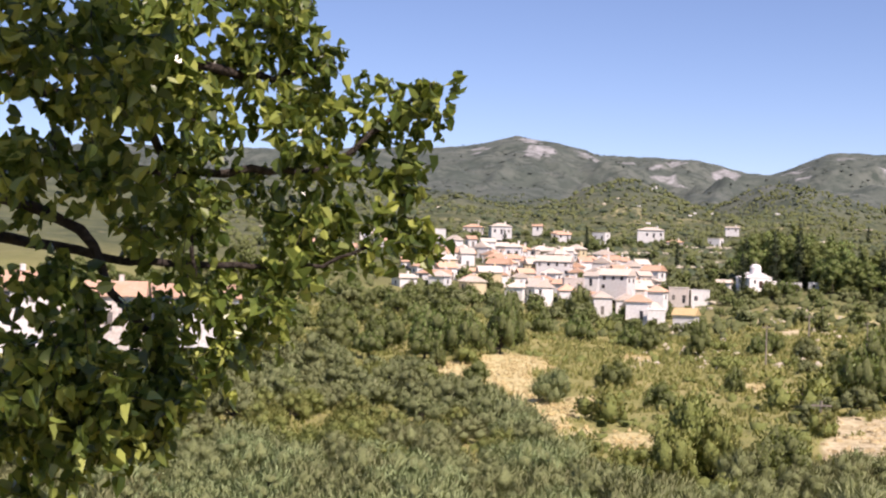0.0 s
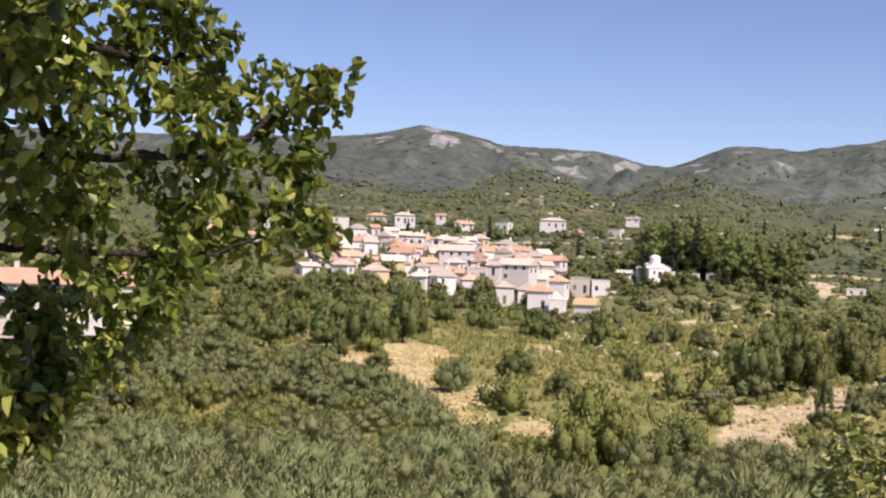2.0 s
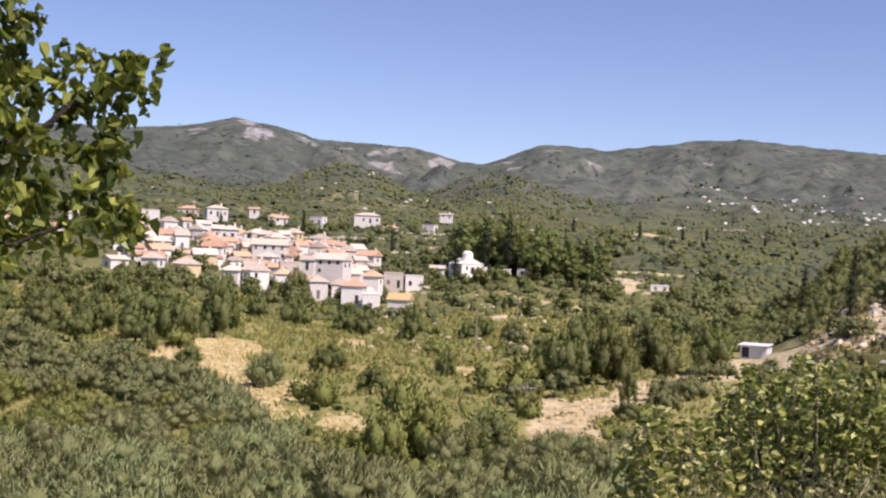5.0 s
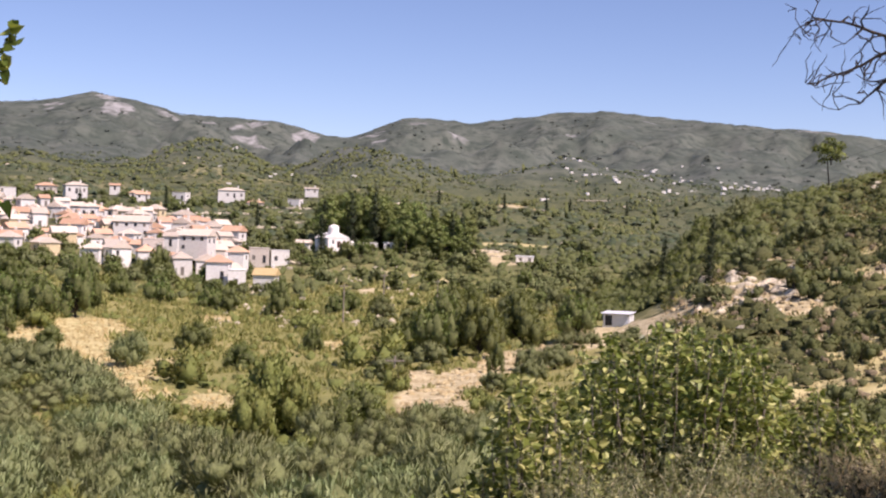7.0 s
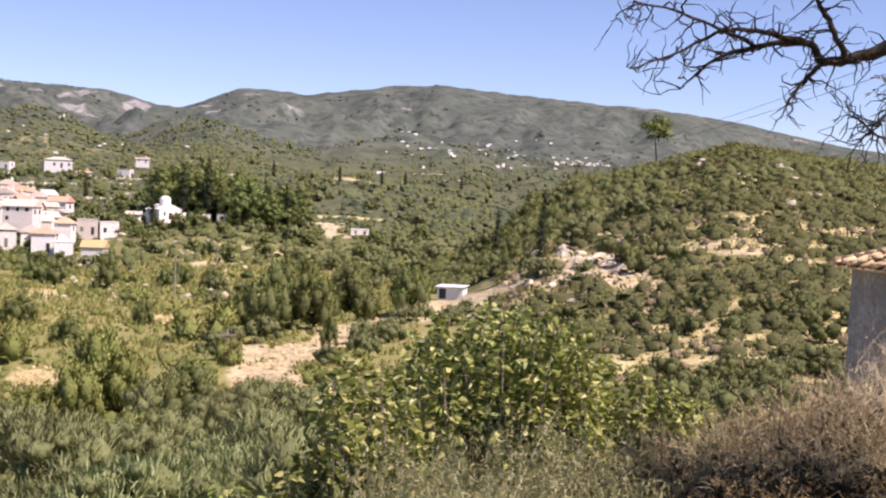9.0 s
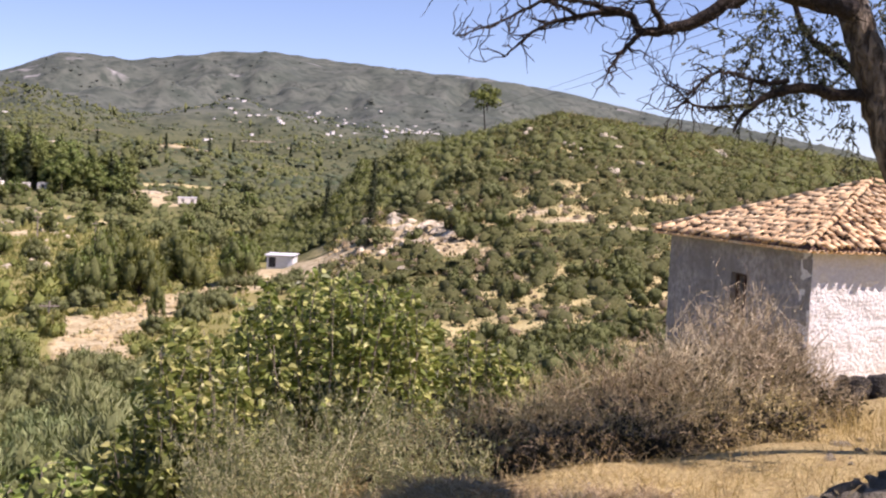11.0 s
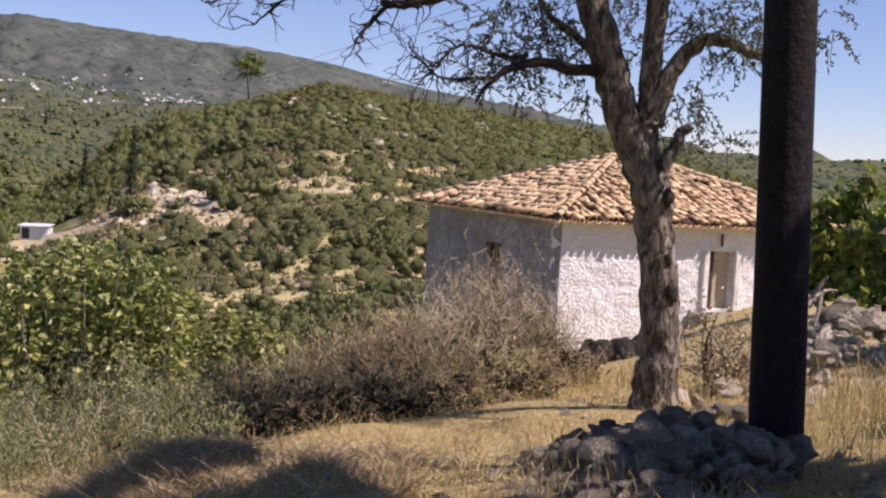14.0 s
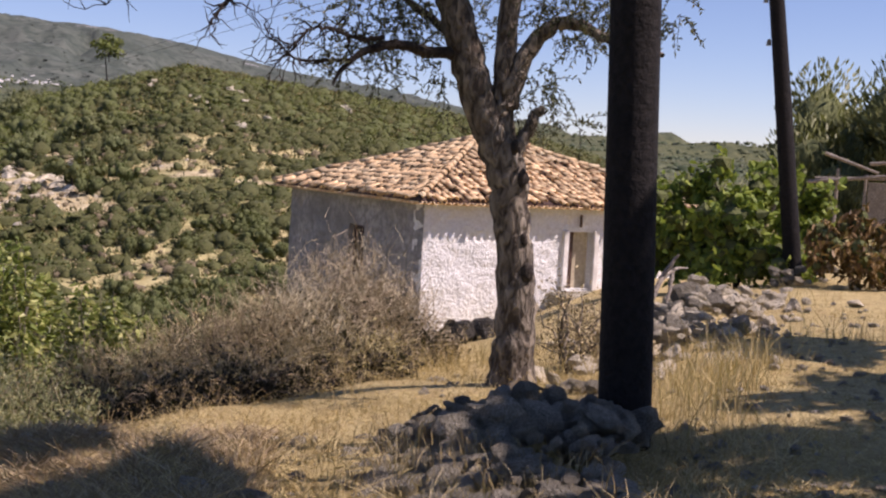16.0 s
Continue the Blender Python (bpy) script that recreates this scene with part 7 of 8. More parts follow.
K = 1.3
WHITE, RED, PALE = "white plastered village house with a red tile roof", "whitewashed house with a bright orange tile roof", "old stone house with a faded tile roof"
HOUSES = (
    (2.47, 420, 10.3, 8.3, 4.8, "hip", PLASTER, ROOFPALE, 10, "large white house above the village"), (0.56, 340, 4.0, 5.0, 5.0, "gable_front", PLASTER, ROOFPALE, 18, "bright white gabled village house"),
    (-0.29, 400, 7.2, 6.7, 5.0, "flat", PLASTER, GREYHOUSE, 0, "white flat-roofed village house"), (-0.93, 380, 6.0, 7.1, 4.0, "gable", YELLOWHOUSE, ROOFPALE, 0, "cream plastered village house"),
    (0.99, 320, 0.6, 6.0, 4.7, "gable", GREYHOUSE, ROOFRED, 12, RED), (2.22, 320, -0.5, 7.7, 5.0, "hip", PLASTER, ROOFRED, -12, RED), (1.93, 350, 4.7, 5.1, 3.7, "gable", PLASTER, ROOFPALE, 8, WHITE),
    (1.24, 360, 5.4, 3.4, 3.8, "gable", PLASTER, ROOFRED, 15, WHITE), (2.95, 340, 3.0, 5.7, 4.3, "hip", PLASTER, ROOFPALE, -10, WHITE), (0.33, 300, -2.5, 6.0, 4.1, "gable", GREYHOUSE, ROOFPALE, 0, PALE),
    (1.43, 300, -2.4, 5.6, 3.1, "gable", GREYHOUSE, ROOFRED, 20, PALE), (4.68, 310, -1.4, 11.3, 5.8, "gable", PLASTER, ROOFPALE, -8, "long white house with a faded tile roof"), (6.08, 320, -0.6, 4.0, 4.7, "gable", PLASTER, ROOFRED, 10, WHITE),
    (4.33, 270, -7.5, 6.2, 6.8, "gable_front", PLASTER, ROOFPALE, 30, "bright white two-storey gabled house"), (5.60, 275, -4.1, 6.0, 3.2, "flat", GREYHOUSE, GREYHOUSE, 5, "grey plastered flat-roofed house"), (7.24, 280, -3.9, 8.8, 5.6, "gable", PLASTER, ROOFPALE, -22, WHITE),
    (6.83, 260, -8.0, 5.2, 5.4, "hip", PLASTER, ROOFPALE, 12, "pale two-storey house with a faded roof"), (8.26, 250, -8.4, 6.0, 5.5, "hip", PLASTER, ROOFRED, -10, RED), (8.99, 265, -6.4, 5.0, 5.0, "hip", PLASTER, ROOFRED, -15, RED),
    (9.08, 245, -9.6, 4.6, 3.8, "flat", PLASTER, PLASTER, 0, "white house with a flat terrace roof"), (10.21, 245, -10.2, 5.6, 5.1, "gable", PLASTER, ROOFYELLOW, -14, "white house with a yellowish tile roof"),
    (10.0, 285, -6.0, 6.0, 3.6, "flat", GREYHOUSE, GREYHOUSE, 0, "grey roofless stone building"), (6.95, 430, 6.1, 5.4, 3.6, "flat", PLASTER, PLASTER, 0, "small white house on the slope"), (7.54, 400, 1.7, 9.6, 3.8, "flat", PLASTER, GREYHOUSE, -5, "white villa with dark openings"),
    (8.79, 470, 11.4, 11.8, 4.9, "hip", PLASTER, ROOFPALE, 0, "white villa with a tiled roof on the hillside"), (12.16, 500, 14.9, 6.3, 2.6, "gable", PLASTER, ROOFPALE, 0, "small white hillside house"), (5.14, 440, 9.5, 5.5, 3.2, "gable", PLASTER, ROOFRED, 0, "small white hillside house"),
    (3.6, 300, -3.2, 5.0, 4.2, "gable", GREYHOUSE, ROOFRED, 15, PALE), (3.1, 330, 0.2, 4.6, 3.6, "gable", PLASTER, ROOFRED, -15, WHITE), (5.3, 345, 2.6, 4.5, 4.0, "gable", PLASTER, ROOFPALE, 12, WHITE),
    (7.6, 300, -1.4, 5.0, 3.6, "gable", PLASTER, ROOFRED, 15, RED), (6.3, 290, -3.0, 4.5, 3.6, "gable", PLASTER, ROOFPALE, -15, WHITE), (-2.3, 360, 4.0, 7.0, 4.5, "gable", PLASTER, ROOFRED, 8, WHITE), (-4.2, 330, 1.5, 7.0, 4.6, "gable", PLASTER, ROOFRED, -8, RED), (-3.2, 400, 7.0, 7.0, 4.2, "hip", PLASTER, ROOFPALE, 0, WHITE),
    (-1.4, 310, -1.4, 5.6, 4.4, "gable", PLASTER, ROOFRED, 5, RED), (-6.0, 350, 3.0, 8.0, 4.6, "gable", PLASTER, ROOFRED, 0, RED), (14.7, 300, -3.4, 4.6, 2.3, "flat", PLASTER, PLASTER, 0, "small white outbuilding beside the church"), (15.5, 300, -3.2, 3.4, 2.3, "flat", PLASTER, PLASTER, 0, "small white outbuilding beside the church"),
    (18.63, 300, -5.8, 4.8, 2.8, "gable", PLASTER, ROOFRED, -10, "white house with an orange roof below an earth bank"), (21.32, 310, -5.3, 5.9, 1.9, "flat", PLASTER, TIN, 0, "long low white building"), (4.0, 470, 13.0, 4.5, 3.0, "gable", PLASTER, ROOFRED, 0, "small white hillside house"),
)
for az, r, z, w, h, roof, wm, rm, turn, label in HOUSES:
    village_house(az, r * K, (z - EYE) * K + EYE, w * K * (0.7 if r < 380 else 0.78), h * K * (0.86 if r < 380 else 0.78), roof, wm, rm, turn, label)
# smaller houses packed between the others
rng = np.random.default_rng(57)
spots = [bearing(h[0], h[1] * K) for h in HOUSES]
for _ in range(900):
    a = rng.uniform(-1.5, 9.0)
    r = rng.uniform(352, 470) - max(0, a - 5) * 9
    p = bearing(a, r)
    if len(spots) > len(HOUSES) + 88 or any((p - q).length < 5.6 for q in spots):
        continue
    spots.append(p)
    pale = rng.random() < 0.55
    village_house(a, r, ground_at(a, r), rng.uniform(3.8, 6.4), rng.uniform(3.6, 6.2), ("gable", "hip", "gable_front", "gable")[rng.integers(0, 4)], (PLASTER, PLASTER, GREYHOUSE, GREYHOUSE, YELLOWHOUSE)[rng.integers(0, 5)] if pale else PLASTER, ROOFPALE if pale else ROOFRED, rng.uniform(-35, 35),
                  "pale plastered village house with a faded tile roof" if pale else "white village house with an orange tile roof")
for a, r, q in ((4.0, 338, 0.8), (5.0, 334, 1.0), (5.9, 330, 1.1), (6.4, 322, 0.7), (7.4, 318, 0.9), (3.0, 352, 0.8), (1.8, 372, 1.0), (0.9, 378, 0.9), (8.1, 312, 0.6), (10.9, 306, 0.9), (2.4, 366, 0.7), (9.4, 306, 0.55), (-0.4, 384, 1.0), (3.5, 390, 0.9), (4.4, 372, 0.8), (5.5, 366, 0.9), (6.7, 352, 0.8), (7.9, 345, 0.8), (2.0, 410, 0.9), (1.2, 430, 1.0), (3.0, 430, 1.0), (4.8, 420, 0.9), (6.0, 400, 0.9), (5.2, 452, 1.1), (8.6, 330, 0.7), (0.2, 450, 1.1), (9.9, 312, 0.6)):
    FAR_TREES.put(a, r, q)
for h in HOUSES:
    if h[1] > 390:
        for da, dr in ((-0.55, -9), (0.5, -11), (0.1, -14)):
            FAR_TREES.put(h[0] + da + RNG.normal(0, 0.12), h[1] * K + dr, RNG.uniform(0.4, 0.75))
# gardens on the slope between the village and the church
for k in range(46):
    FAR_TREES.put(RNG.uniform(9.2, 13.0), RNG.uniform(335, 440), RNG.uniform(0.45, 0.9))
for k in range(40):
    a = RNG.uniform(-1.5, 9.8)
    FAR_TREES.put(a, RNG.uniform(322, 346) - max(0, a - 5) * 6, RNG.uniform(0.5, 0.95))
village_house(10.9, 372, ground_at(10.9, 372) + 0.6, 5.0, 3.6, "flat", PLASTER, PLASTER, 8, "small white flat-roofed house among gardens")
village_house(11.8, 400, ground_at(11.8, 400) + 0.6, 4.2, 3.2, "gable", PLASTER, ROOFPALE, -12, "small white house among gardens")
# hillside houses and terrace walls above the village
for a, r, w, h in ((6.6, 610, 6.5, 3.6), (9.8, 575, 7, 3.8), (11.4, 640, 6, 3.4), (4.9, 590, 7, 4), (1.2, 590, 8, 4.4)):
    village_house(a, r, ground_at(a, r), w, h, ("gable", "flat", "hip")[int(r) % 3], PLASTER if r > 595 else GREYHOUSE, ROOFPALE if r > 600 else ROOFRED, rng.uniform(-30, 30), "small pale house on the hillside terraces")


def terrace_wall(a, r, long):
    o = on_ground(a, r, 0.4)
    ob = thing("terrace_wall", Matrix.Translation(o) @ pose(0, 0, 0, 0, 0, -a + rng.uniform(-14, 14)), "pale dry stone terrace wall on the slope", "stone wall", "terrace walls")
    for k in range(int(long / 2)):
        s = 2.0
        m = Matrix.Translation((k * s - long / 2, rng.normal(0, 0.25), rng.uniform(0.2, 0.5))) @ pose(0, 0, 0, rng.uniform(-12, 12), rng.uniform(-8, 8), rng.uniform(-10, 10)) @ Matrix.Diagonal((2.6, 0.9, rng.uniform(1.0, 1.8), 1))
        child("stone", PALESTONES[rng.integers(0, 5)], ob, m)


for a, r, q in ((10.4, 352, 10), (11.3, 362, 12), (12.2, 372, 10), (10.6, 395, 12), (12.5, 398, 10), (6.2, 500, 16), (7.4, 520, 20), (8.4, 530, 24), (9.4, 545, 22), (10.6, 555, 26), (11.2, 585, 18), (12.2, 610, 16), (7.0, 590, 14), (5.2, 545, 14), (9.0, 600, 22), (10.0, 640, 20), (8.0, 660, 16), (10.8, 480, 18), (12.0, 500, 16), (16.2, 700, 20), (18.2, 720, 22), (19.6, 760, 18), (17.2, 800, 18), (20.8, 690, 20), (21.6, 640, 14), (19.6, 440, 12), (20.2, 452, 10), (20.0, 425, 9), (15.0, 660, 16), (22.4, 880, 26), (24.4, 1000, 30), (26.4, 1050, 26)):
    terrace_wall(a, r, q)
# nearer houses glimpsed through the mulberry
village_house(-18.1, 150, -7.2, 9.0, 6.6, "gable", PLASTER, ROOFRED, 6, "white house with an orange tile roof behind the mulberry")
village_house(-14.6, 158, -7.4, 11.0, 5.7, "gable", GREYHOUSE, ROOFRED, -4, "long grey house with an orange tile roof behind the mulberry")
village_house(-10.4, 164, -7.4, 10.0, 5.4, "gable", PLASTER, ROOFRED, 4, "white house with an orange tile roof behind the mulberry")


def church():
    m = Matrix.Translation(bearing(13.36, 390, -3.7)) @ pose(0, 0, 0, 0, 0, -13.4 + 28) @ Matrix.Diagonal((0.98, 0.98, 0.86, 1))
    ob = thing("church", m, "small white domed church with a stepped gable", "church")
    part("nave", box(bmesh.new(), (-3.6, 0, -2), (3.6, 8.5, 3.2), 0.06), CHURCHWHITE, ob)
    bm = bmesh.new()
    vs = [bm.verts.new(p) for p in ((-3.8, -0.15, 3.2), (3.8, -0.15, 3.2), (0, -0.15, 5.0), (-3.8, 8.6, 3.2), (3.8, 8.6, 3.2), (0, 8.6, 5.0))]
    for f in ((0, 1, 2), (1, 4, 5, 2), (4, 3, 5), (3, 0, 2, 5), (0, 3, 4, 1)):
        bm.faces.new([vs[k] for k in f])
    part("roof", bm, CHURCHWHITE, ob)
    bm = bmesh.new()
    bmesh.ops.create_cone(bm, cap_ends=True, segments=12, radius1=1.6, radius2=1.6, depth=2.4, matrix=Matrix.Translation((0, 3.4, 5.2)))
    part("drum", bm, CHURCHWHITE, ob)
    bm = bmesh.new()
    bmesh.ops.create_uvsphere(bm, u_segments=14, v_segments=8, radius=1.65, matrix=Matrix.Translation((0, 3.4, 6.4)) @ Matrix.Diagonal((1, 1, 0.8, 1)))
    dome = part("dome", bm, CHURCHWHITE, ob, "", True)
    bm = box(bmesh.new(), (-0.06, 3.34, 7.6), (0.06, 3.46, 8.7))
    box(bm, (-0.3, 3.342, 8.25), (0.3, 3.458, 8.37))
    part("cross", bm, SHUTTER, dome)
    for x in (-1.9, 1.9):
        part("window", box(bmesh.new(), (x - 0.3, -0.06, 1.2), (x + 0.3, 0.1, 2.4), 0.02), DARKGLASS, ob)
    part("door", box(bmesh.new(), (-0.6, -0.07, -0.1), (0.6, 0.1, 2.1), 0.02), DARKDOOR, ob)
    part("side_chapel", box(bmesh.new(), (3.6, 2.5, -2), (6.4, 7.0, 2.2), 0.06), CHURCHWHITE, ob)
    return ob


church()


def tin_shed():
    m = Matrix.Translation(bearing(25.23, 190, ground_at(25.23, 190) + 0.25)) @ pose(0, 0, 0, 0, 0, -25.3 - 14)
    ob = thing("metal_shed", m, "small pale blue sheet-metal shed with a sloping roof", "shed")
    part("body", box(bmesh.new(), (-1.9, 0, -0.8), (1.9, 2.8, 1.5), 0.03), TIN, ob)
    bm = box(bmesh.new(), (-2.15, -0.4, 1.52), (2.15, 3.1, 1.62), 0.02)
    roof = part("roof", bm, TIN, ob, "ribbed pale metal roof")
    roof.matrix_basis = pose(0, 0, 0.06, 3, 0, 0)
    # dark panel on the front, standing for shade in the open entrance
    part("doorway_shade", box(bmesh.new(), (-1.6, -0.05, -0.1), (-0.6, 0.2, 1.35), 0.01), DARKGLASS, ob, "dark panel painted for the shade of an open doorway")
    part("side_panel", box(bmesh.new(), (-0.3, -0.04, 0.0), (1.75, 0.1, 1.3), 0.01), TIN, ob)
    return ob


tin_shed()


def valley_pole(az, r, high, arm):
    ob = thing("valley_pole", Matrix.Translation(on_ground(az, r, 0.3)) @ pose(0, 0, 0, 0, 0, -az), "thin grey wooden line pole standing in the fields", "pole", "line poles of the valley")
    v, f = tube([(0, 0, 0), (0.05, 0, high)], [0.15, 0.1], 7, 0.03)
    child("post", mesh_of("post", v, f, GREYWOOD, True), ob)
    part("crossarm", box(bmesh.new(), (-arm / 2 + 0.05, -0.2, high - 0.5), (arm / 2 + 0.05, -0.11, high - 0.36), 0.01), GREYWOOD, ob)


for a, r, q, arm in ((13.6, 225, 6.8, 1.4), (15.3, 245, 7.4, 1.4), (17.6, 245, 6.4, 1.2), (15.8, 128, 3.6, 1.8)):
    valley_pole(a, r, q, arm)


def shack():
    c = on_ground(66.2, 38)
    ob = thing("timber_lean_to", Matrix.Translation(c) @ pose(0, 0, 0, 0, 0, -66 - 8), "ramshackle timber lean-to of grey poles and pale boards", "lean-to")
    for x, h in ((-1.3, 2.35), (-0.55, 2.2), (0.9, 2.4), (2.4, 2.3)):
        v, f = tube([(x, 0, -0.2), (x + 0.05, 0.02, h)], [0.06, 0.045], 6, 0.05)
        child("post", mesh_of("post", v, f, GREYWOOD, True), ob)
    for p, q in (((-2.0, -0.2, 1.95), (2.8, 0.1, 2.5)), ((-1.6, -0.1, 2.75), (-0.2, 0.2, 2.25)), ((-1.9, 0.3, 2.05), (2.6, 0.4, 2.2)), ((-0.4, -0.1, 2.5), (2.6, -0.1, 2.75))):
        v, f = tube([p, q], [0.055, 0.04], 6, 0.05)
        child("beam", mesh_of("beam", v, f, GREYWOOD, True), ob)
    for k in range(5):
        part("board", box(bmesh.new(), (-0.45 + k * 0.62, 0.05, 0.5 + 0.03 * k), (0.13 + k * 0.62, 0.09, 2.0 - 0.05 * (k % 2)), 0.01), PLASTER if k % 2 else GREYWOOD, ob)
    return ob


shack()
far_grove = Planter([plant("old_olive", "olive", 90 + k, 7000, 0.24, 0.3, OLIVE, 6.2, "large dusty green olive tree behind the bushes", "tree", "trees behind the road") for k in range(2)])
far_grove.put(66.4, 47, 1.32)
far_grove.put(69.0, 44, 1.25)
far_grove.put(67.0, 60, 1.0)

for a, r, q in ((54.8, 120, 0.9), (56.5, 95, 0.8), (58.3, 110, 1.0), (60.2, 90, 0.9), (61.8, 120, 1.2), (63.5, 100, 1.0), (57.4, 150, 1.1), (59.4, 140, 1.1)):
    OLIVES.put(a, r, q)

# ---- pine wood, hillside and distance ----
rng = np.random.default_rng(61)
for k in range(120):
    a = rng.uniform(12.9, 18.9)
    r = rng.uniform(398, 455)
    PINES.put(a, r, rng.uniform(0.55, 1.08) * (1.08 - 0.05 * max(0, a - 13.5)), rng)
for k in range(26):
    PINES.put(rng.uniform(15.3, 19.0), rng.uniform(383, 398), 0.4 + 0.6 * rng.random() ** 1.5, rng)
for k in range(26):
    PINES.put(rng.uniform(12.7, 16.5), rng.uniform(402, 430), rng.uniform(0.75, 1.3), rng)
for a, r, s in ((12.75, 402, 1.6), (13.9, 400, 1.75), (14.9, 398, 1.75), (18.2, 398, 1.45), (18.6, 396, 1.3)):
    CYPRESSES.put(a, r, s, rng)
for k in range(26):
    FAR_TREES.put(rng.uniform(16.0, 19.8), rng.uniform(375, 392), rng.uniform(0.5, 0.9), rng)
for k in range(220):
    a, r = rng.uniform(-10, 25), rng.uniform(290, 640)
    p = bearing(a, r)
    if any((p.x - (b := bearing(h[0], h[1] * K)).x) ** 2 + (p.y - b.y) ** 2 < 90 for h in HOUSES) or (r < 470 and 0 < a < 9.5 and rng.random() < 0.8):
        continue
    FAR_TREES.put(a, r, rng.uniform(0.45, 1.1), rng)
for a, r, s in ((21.6, 146, 0.8), (22.6, 150, 0.7), (23.3, 158, 0.8), (20.0, 122, 0.6), (24.2, 164, 0.6), (28.6, 172, 0.7), (29.4, 166, 0.8), (30.4, 186, 0.8), (31.0, 196, 0.9), (32.9, 196, 1.0), (33.4, 203, 0.9), (33.0, 176, 0.7), (34.2, 182, 0.8)):
    OLIVES.put(a, r, s, rng)
lone = plant("lone_pine", "lone", 75, 700, 0.9, 0.3, NEEDLE, 11.0, "lone pine with a bare trunk on the hill's crest", "tree", "")
lone.matrix_basis = Matrix.Translation(on_ground(33.85, 276, 0.3))


def clumps(name, az, r, size, seed, leaves_each, level, mat, label, category, squash=0.75, rise=0.25):
    """Many far bushes or tree crowns as one uneven mass."""
    rng = np.random.default_rng(seed)
    n = len(az)
    z = height(az, r)
    c = np.stack([r * np.sin(np.radians(az)), r * np.cos(np.radians(az)), z + size * rise], -1)
    bm = bmesh.new()
    bmesh.ops.create_icosphere(bm, subdivisions=level, radius=1)
    v0 = np.array([v.co[:] for v in bm.verts])
    f0 = np.array([[v.index for v in f.verts] for f in bm.faces])
    bm.free()
    s = size[:, None, None] * 0.5
    shape = np.array((1, 1, squash))[None, None] * rng.uniform(0.6, 1.4, (n, 1, 3))
    v = c[:, None] + v0[None] * shape * s * (0.45 if mat is STRAW else 0.74 if leaves_each else 1.0) * (1 + 0.36 * rng.standard_normal((n, len(v0), 1)))
    f = f0[None] + (np.arange(n) * len(v0))[:, None, None]
    inner = (v.reshape(-1, 3), f.reshape(-1, 3))
    if not leaves_each:
        me = softened(mesh_of(name, *inner, mat), unit(inner[0] - np.repeat(c, len(v0), 0) + np.array((0, 0, 0.6)) * np.repeat(size, len(v0))[:, None]))
        return tagged(new(name, me), label, category, kind="stuff")
    d = unit(rng.standard_normal((n, leaves_each, 3)) + np.array((0, 0, 0.35)))
    p = c[:, None] + d * shape * s * rng.uniform(0.6, 1.35, (n, leaves_each, 1))
    L = (size[:, None] * rng.uniform(0.08, 0.18, (n, leaves_each))).ravel()
    face = unit(d + rng.normal(0, 0.3, d.shape) + np.array((0, 0, 0.3))).reshape(-1, 3)
    normals = np.concatenate([np.repeat(face, 4, 0), unit(inner[0] - np.repeat(c, len(v0), 0) + np.array((0, 0, 0.2)) * np.repeat(size, len(v0))[:, None])])
    lf = leaves(p.reshape(-1, 3), (d + rng.normal(0, 0.6, d.shape)).reshape(-1, 3), L, L * 0.55, 0, rng=rng, face=face)
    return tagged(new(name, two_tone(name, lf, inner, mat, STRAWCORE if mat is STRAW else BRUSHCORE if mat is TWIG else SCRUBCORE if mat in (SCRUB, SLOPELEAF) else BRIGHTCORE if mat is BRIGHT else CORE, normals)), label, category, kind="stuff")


def spread(seed, n, az0, az1, r0, r1, avoid, clump=0.0, span=20.0, bare=2.0):
    rng = np.random.default_rng(seed)
    az, r = rng.uniform(az0, az1, n), np.sqrt(rng.uniform(r0 ** 2, r1 ** 2, n))
    d, e, k = cover(az, r)
    x, y = r * np.sin(np.radians(az)), r * np.cos(np.radians(az))
    clear = cover(az, r + 3)[1] if bare < 0.5 else 0 * e
    keep = (np.maximum(d, e) < avoid) & (e < bare) & (clear < 0.8) & ((az < 24) | (az > 27.2) | (r < 140) | (r > 202)) & (rough2(x / span + seed, y / span, 3) > clump)
    return az[keep], r[keep], rng


az, r, rng = spread(71, 7600, 25, 58, 190, 335, 1.1, 0.12, 14, 0.45)
clumps("hillside_scrub", az, r, 0.7 + 1.9 * rng.random(len(az)) ** 2, 72, 24, 1, SCRUB, "mixed green scrub covering the hilltop", "scrub", 0.6, 0.12)
az, r, rng = spread(86, 4100, 25, 60, 95, 205, 1.1, 0.44, 9, 0.4)
clumps("slope_bushes", az, r, 0.7 + 2.4 * rng.random(len(az)) ** 2.2, 87, 34, 1, SLOPELEAF, "dark green bushes on the hill's dry lower slope", "scrub", 0.7, 0.15)
az, r, rng = spread(113, 620, 32.5, 48, 138, 205, 1.1, 0.3, 6, 0.3)
clumps("track_bushes", az, r, 0.8 + 1.9 * rng.random(len(az)) ** 1.6, 114, 34, 1, SLOPELEAF, "dark evergreen bushes above and below the hill track", "scrub", 0.75, 0.2)
az, r, rng = spread(117, 340, 28, 47, 92, 142, 1.1, 0.25, 6, 0.4)
clumps("low_slope_bushes", az, r, 0.6 + 1.6 * rng.random(len(az)) ** 1.8, 118, 30, 1, SLOPELEAF, "dark green bushes scattered on the foot of the hill", "scrub", 0.75, 0.2)
az, r, rng = spread(73, 700, 26, 55, 60, 200, 1.1)
clumps("dry_scrub", az, r, rng.uniform(0.6, 1.5, len(az)), 74, 18, 1, TWIG, "dry brown scrub on the hill's lower slope", "scrub")
az, r, rng = spread(75, 3000, 24.5, 34.5, 196, 300, 0.7, 0.22)
keep = az < 28.0 + 7.0 * rng.random(len(az)) ** 2
az, r = az[keep], r[keep]
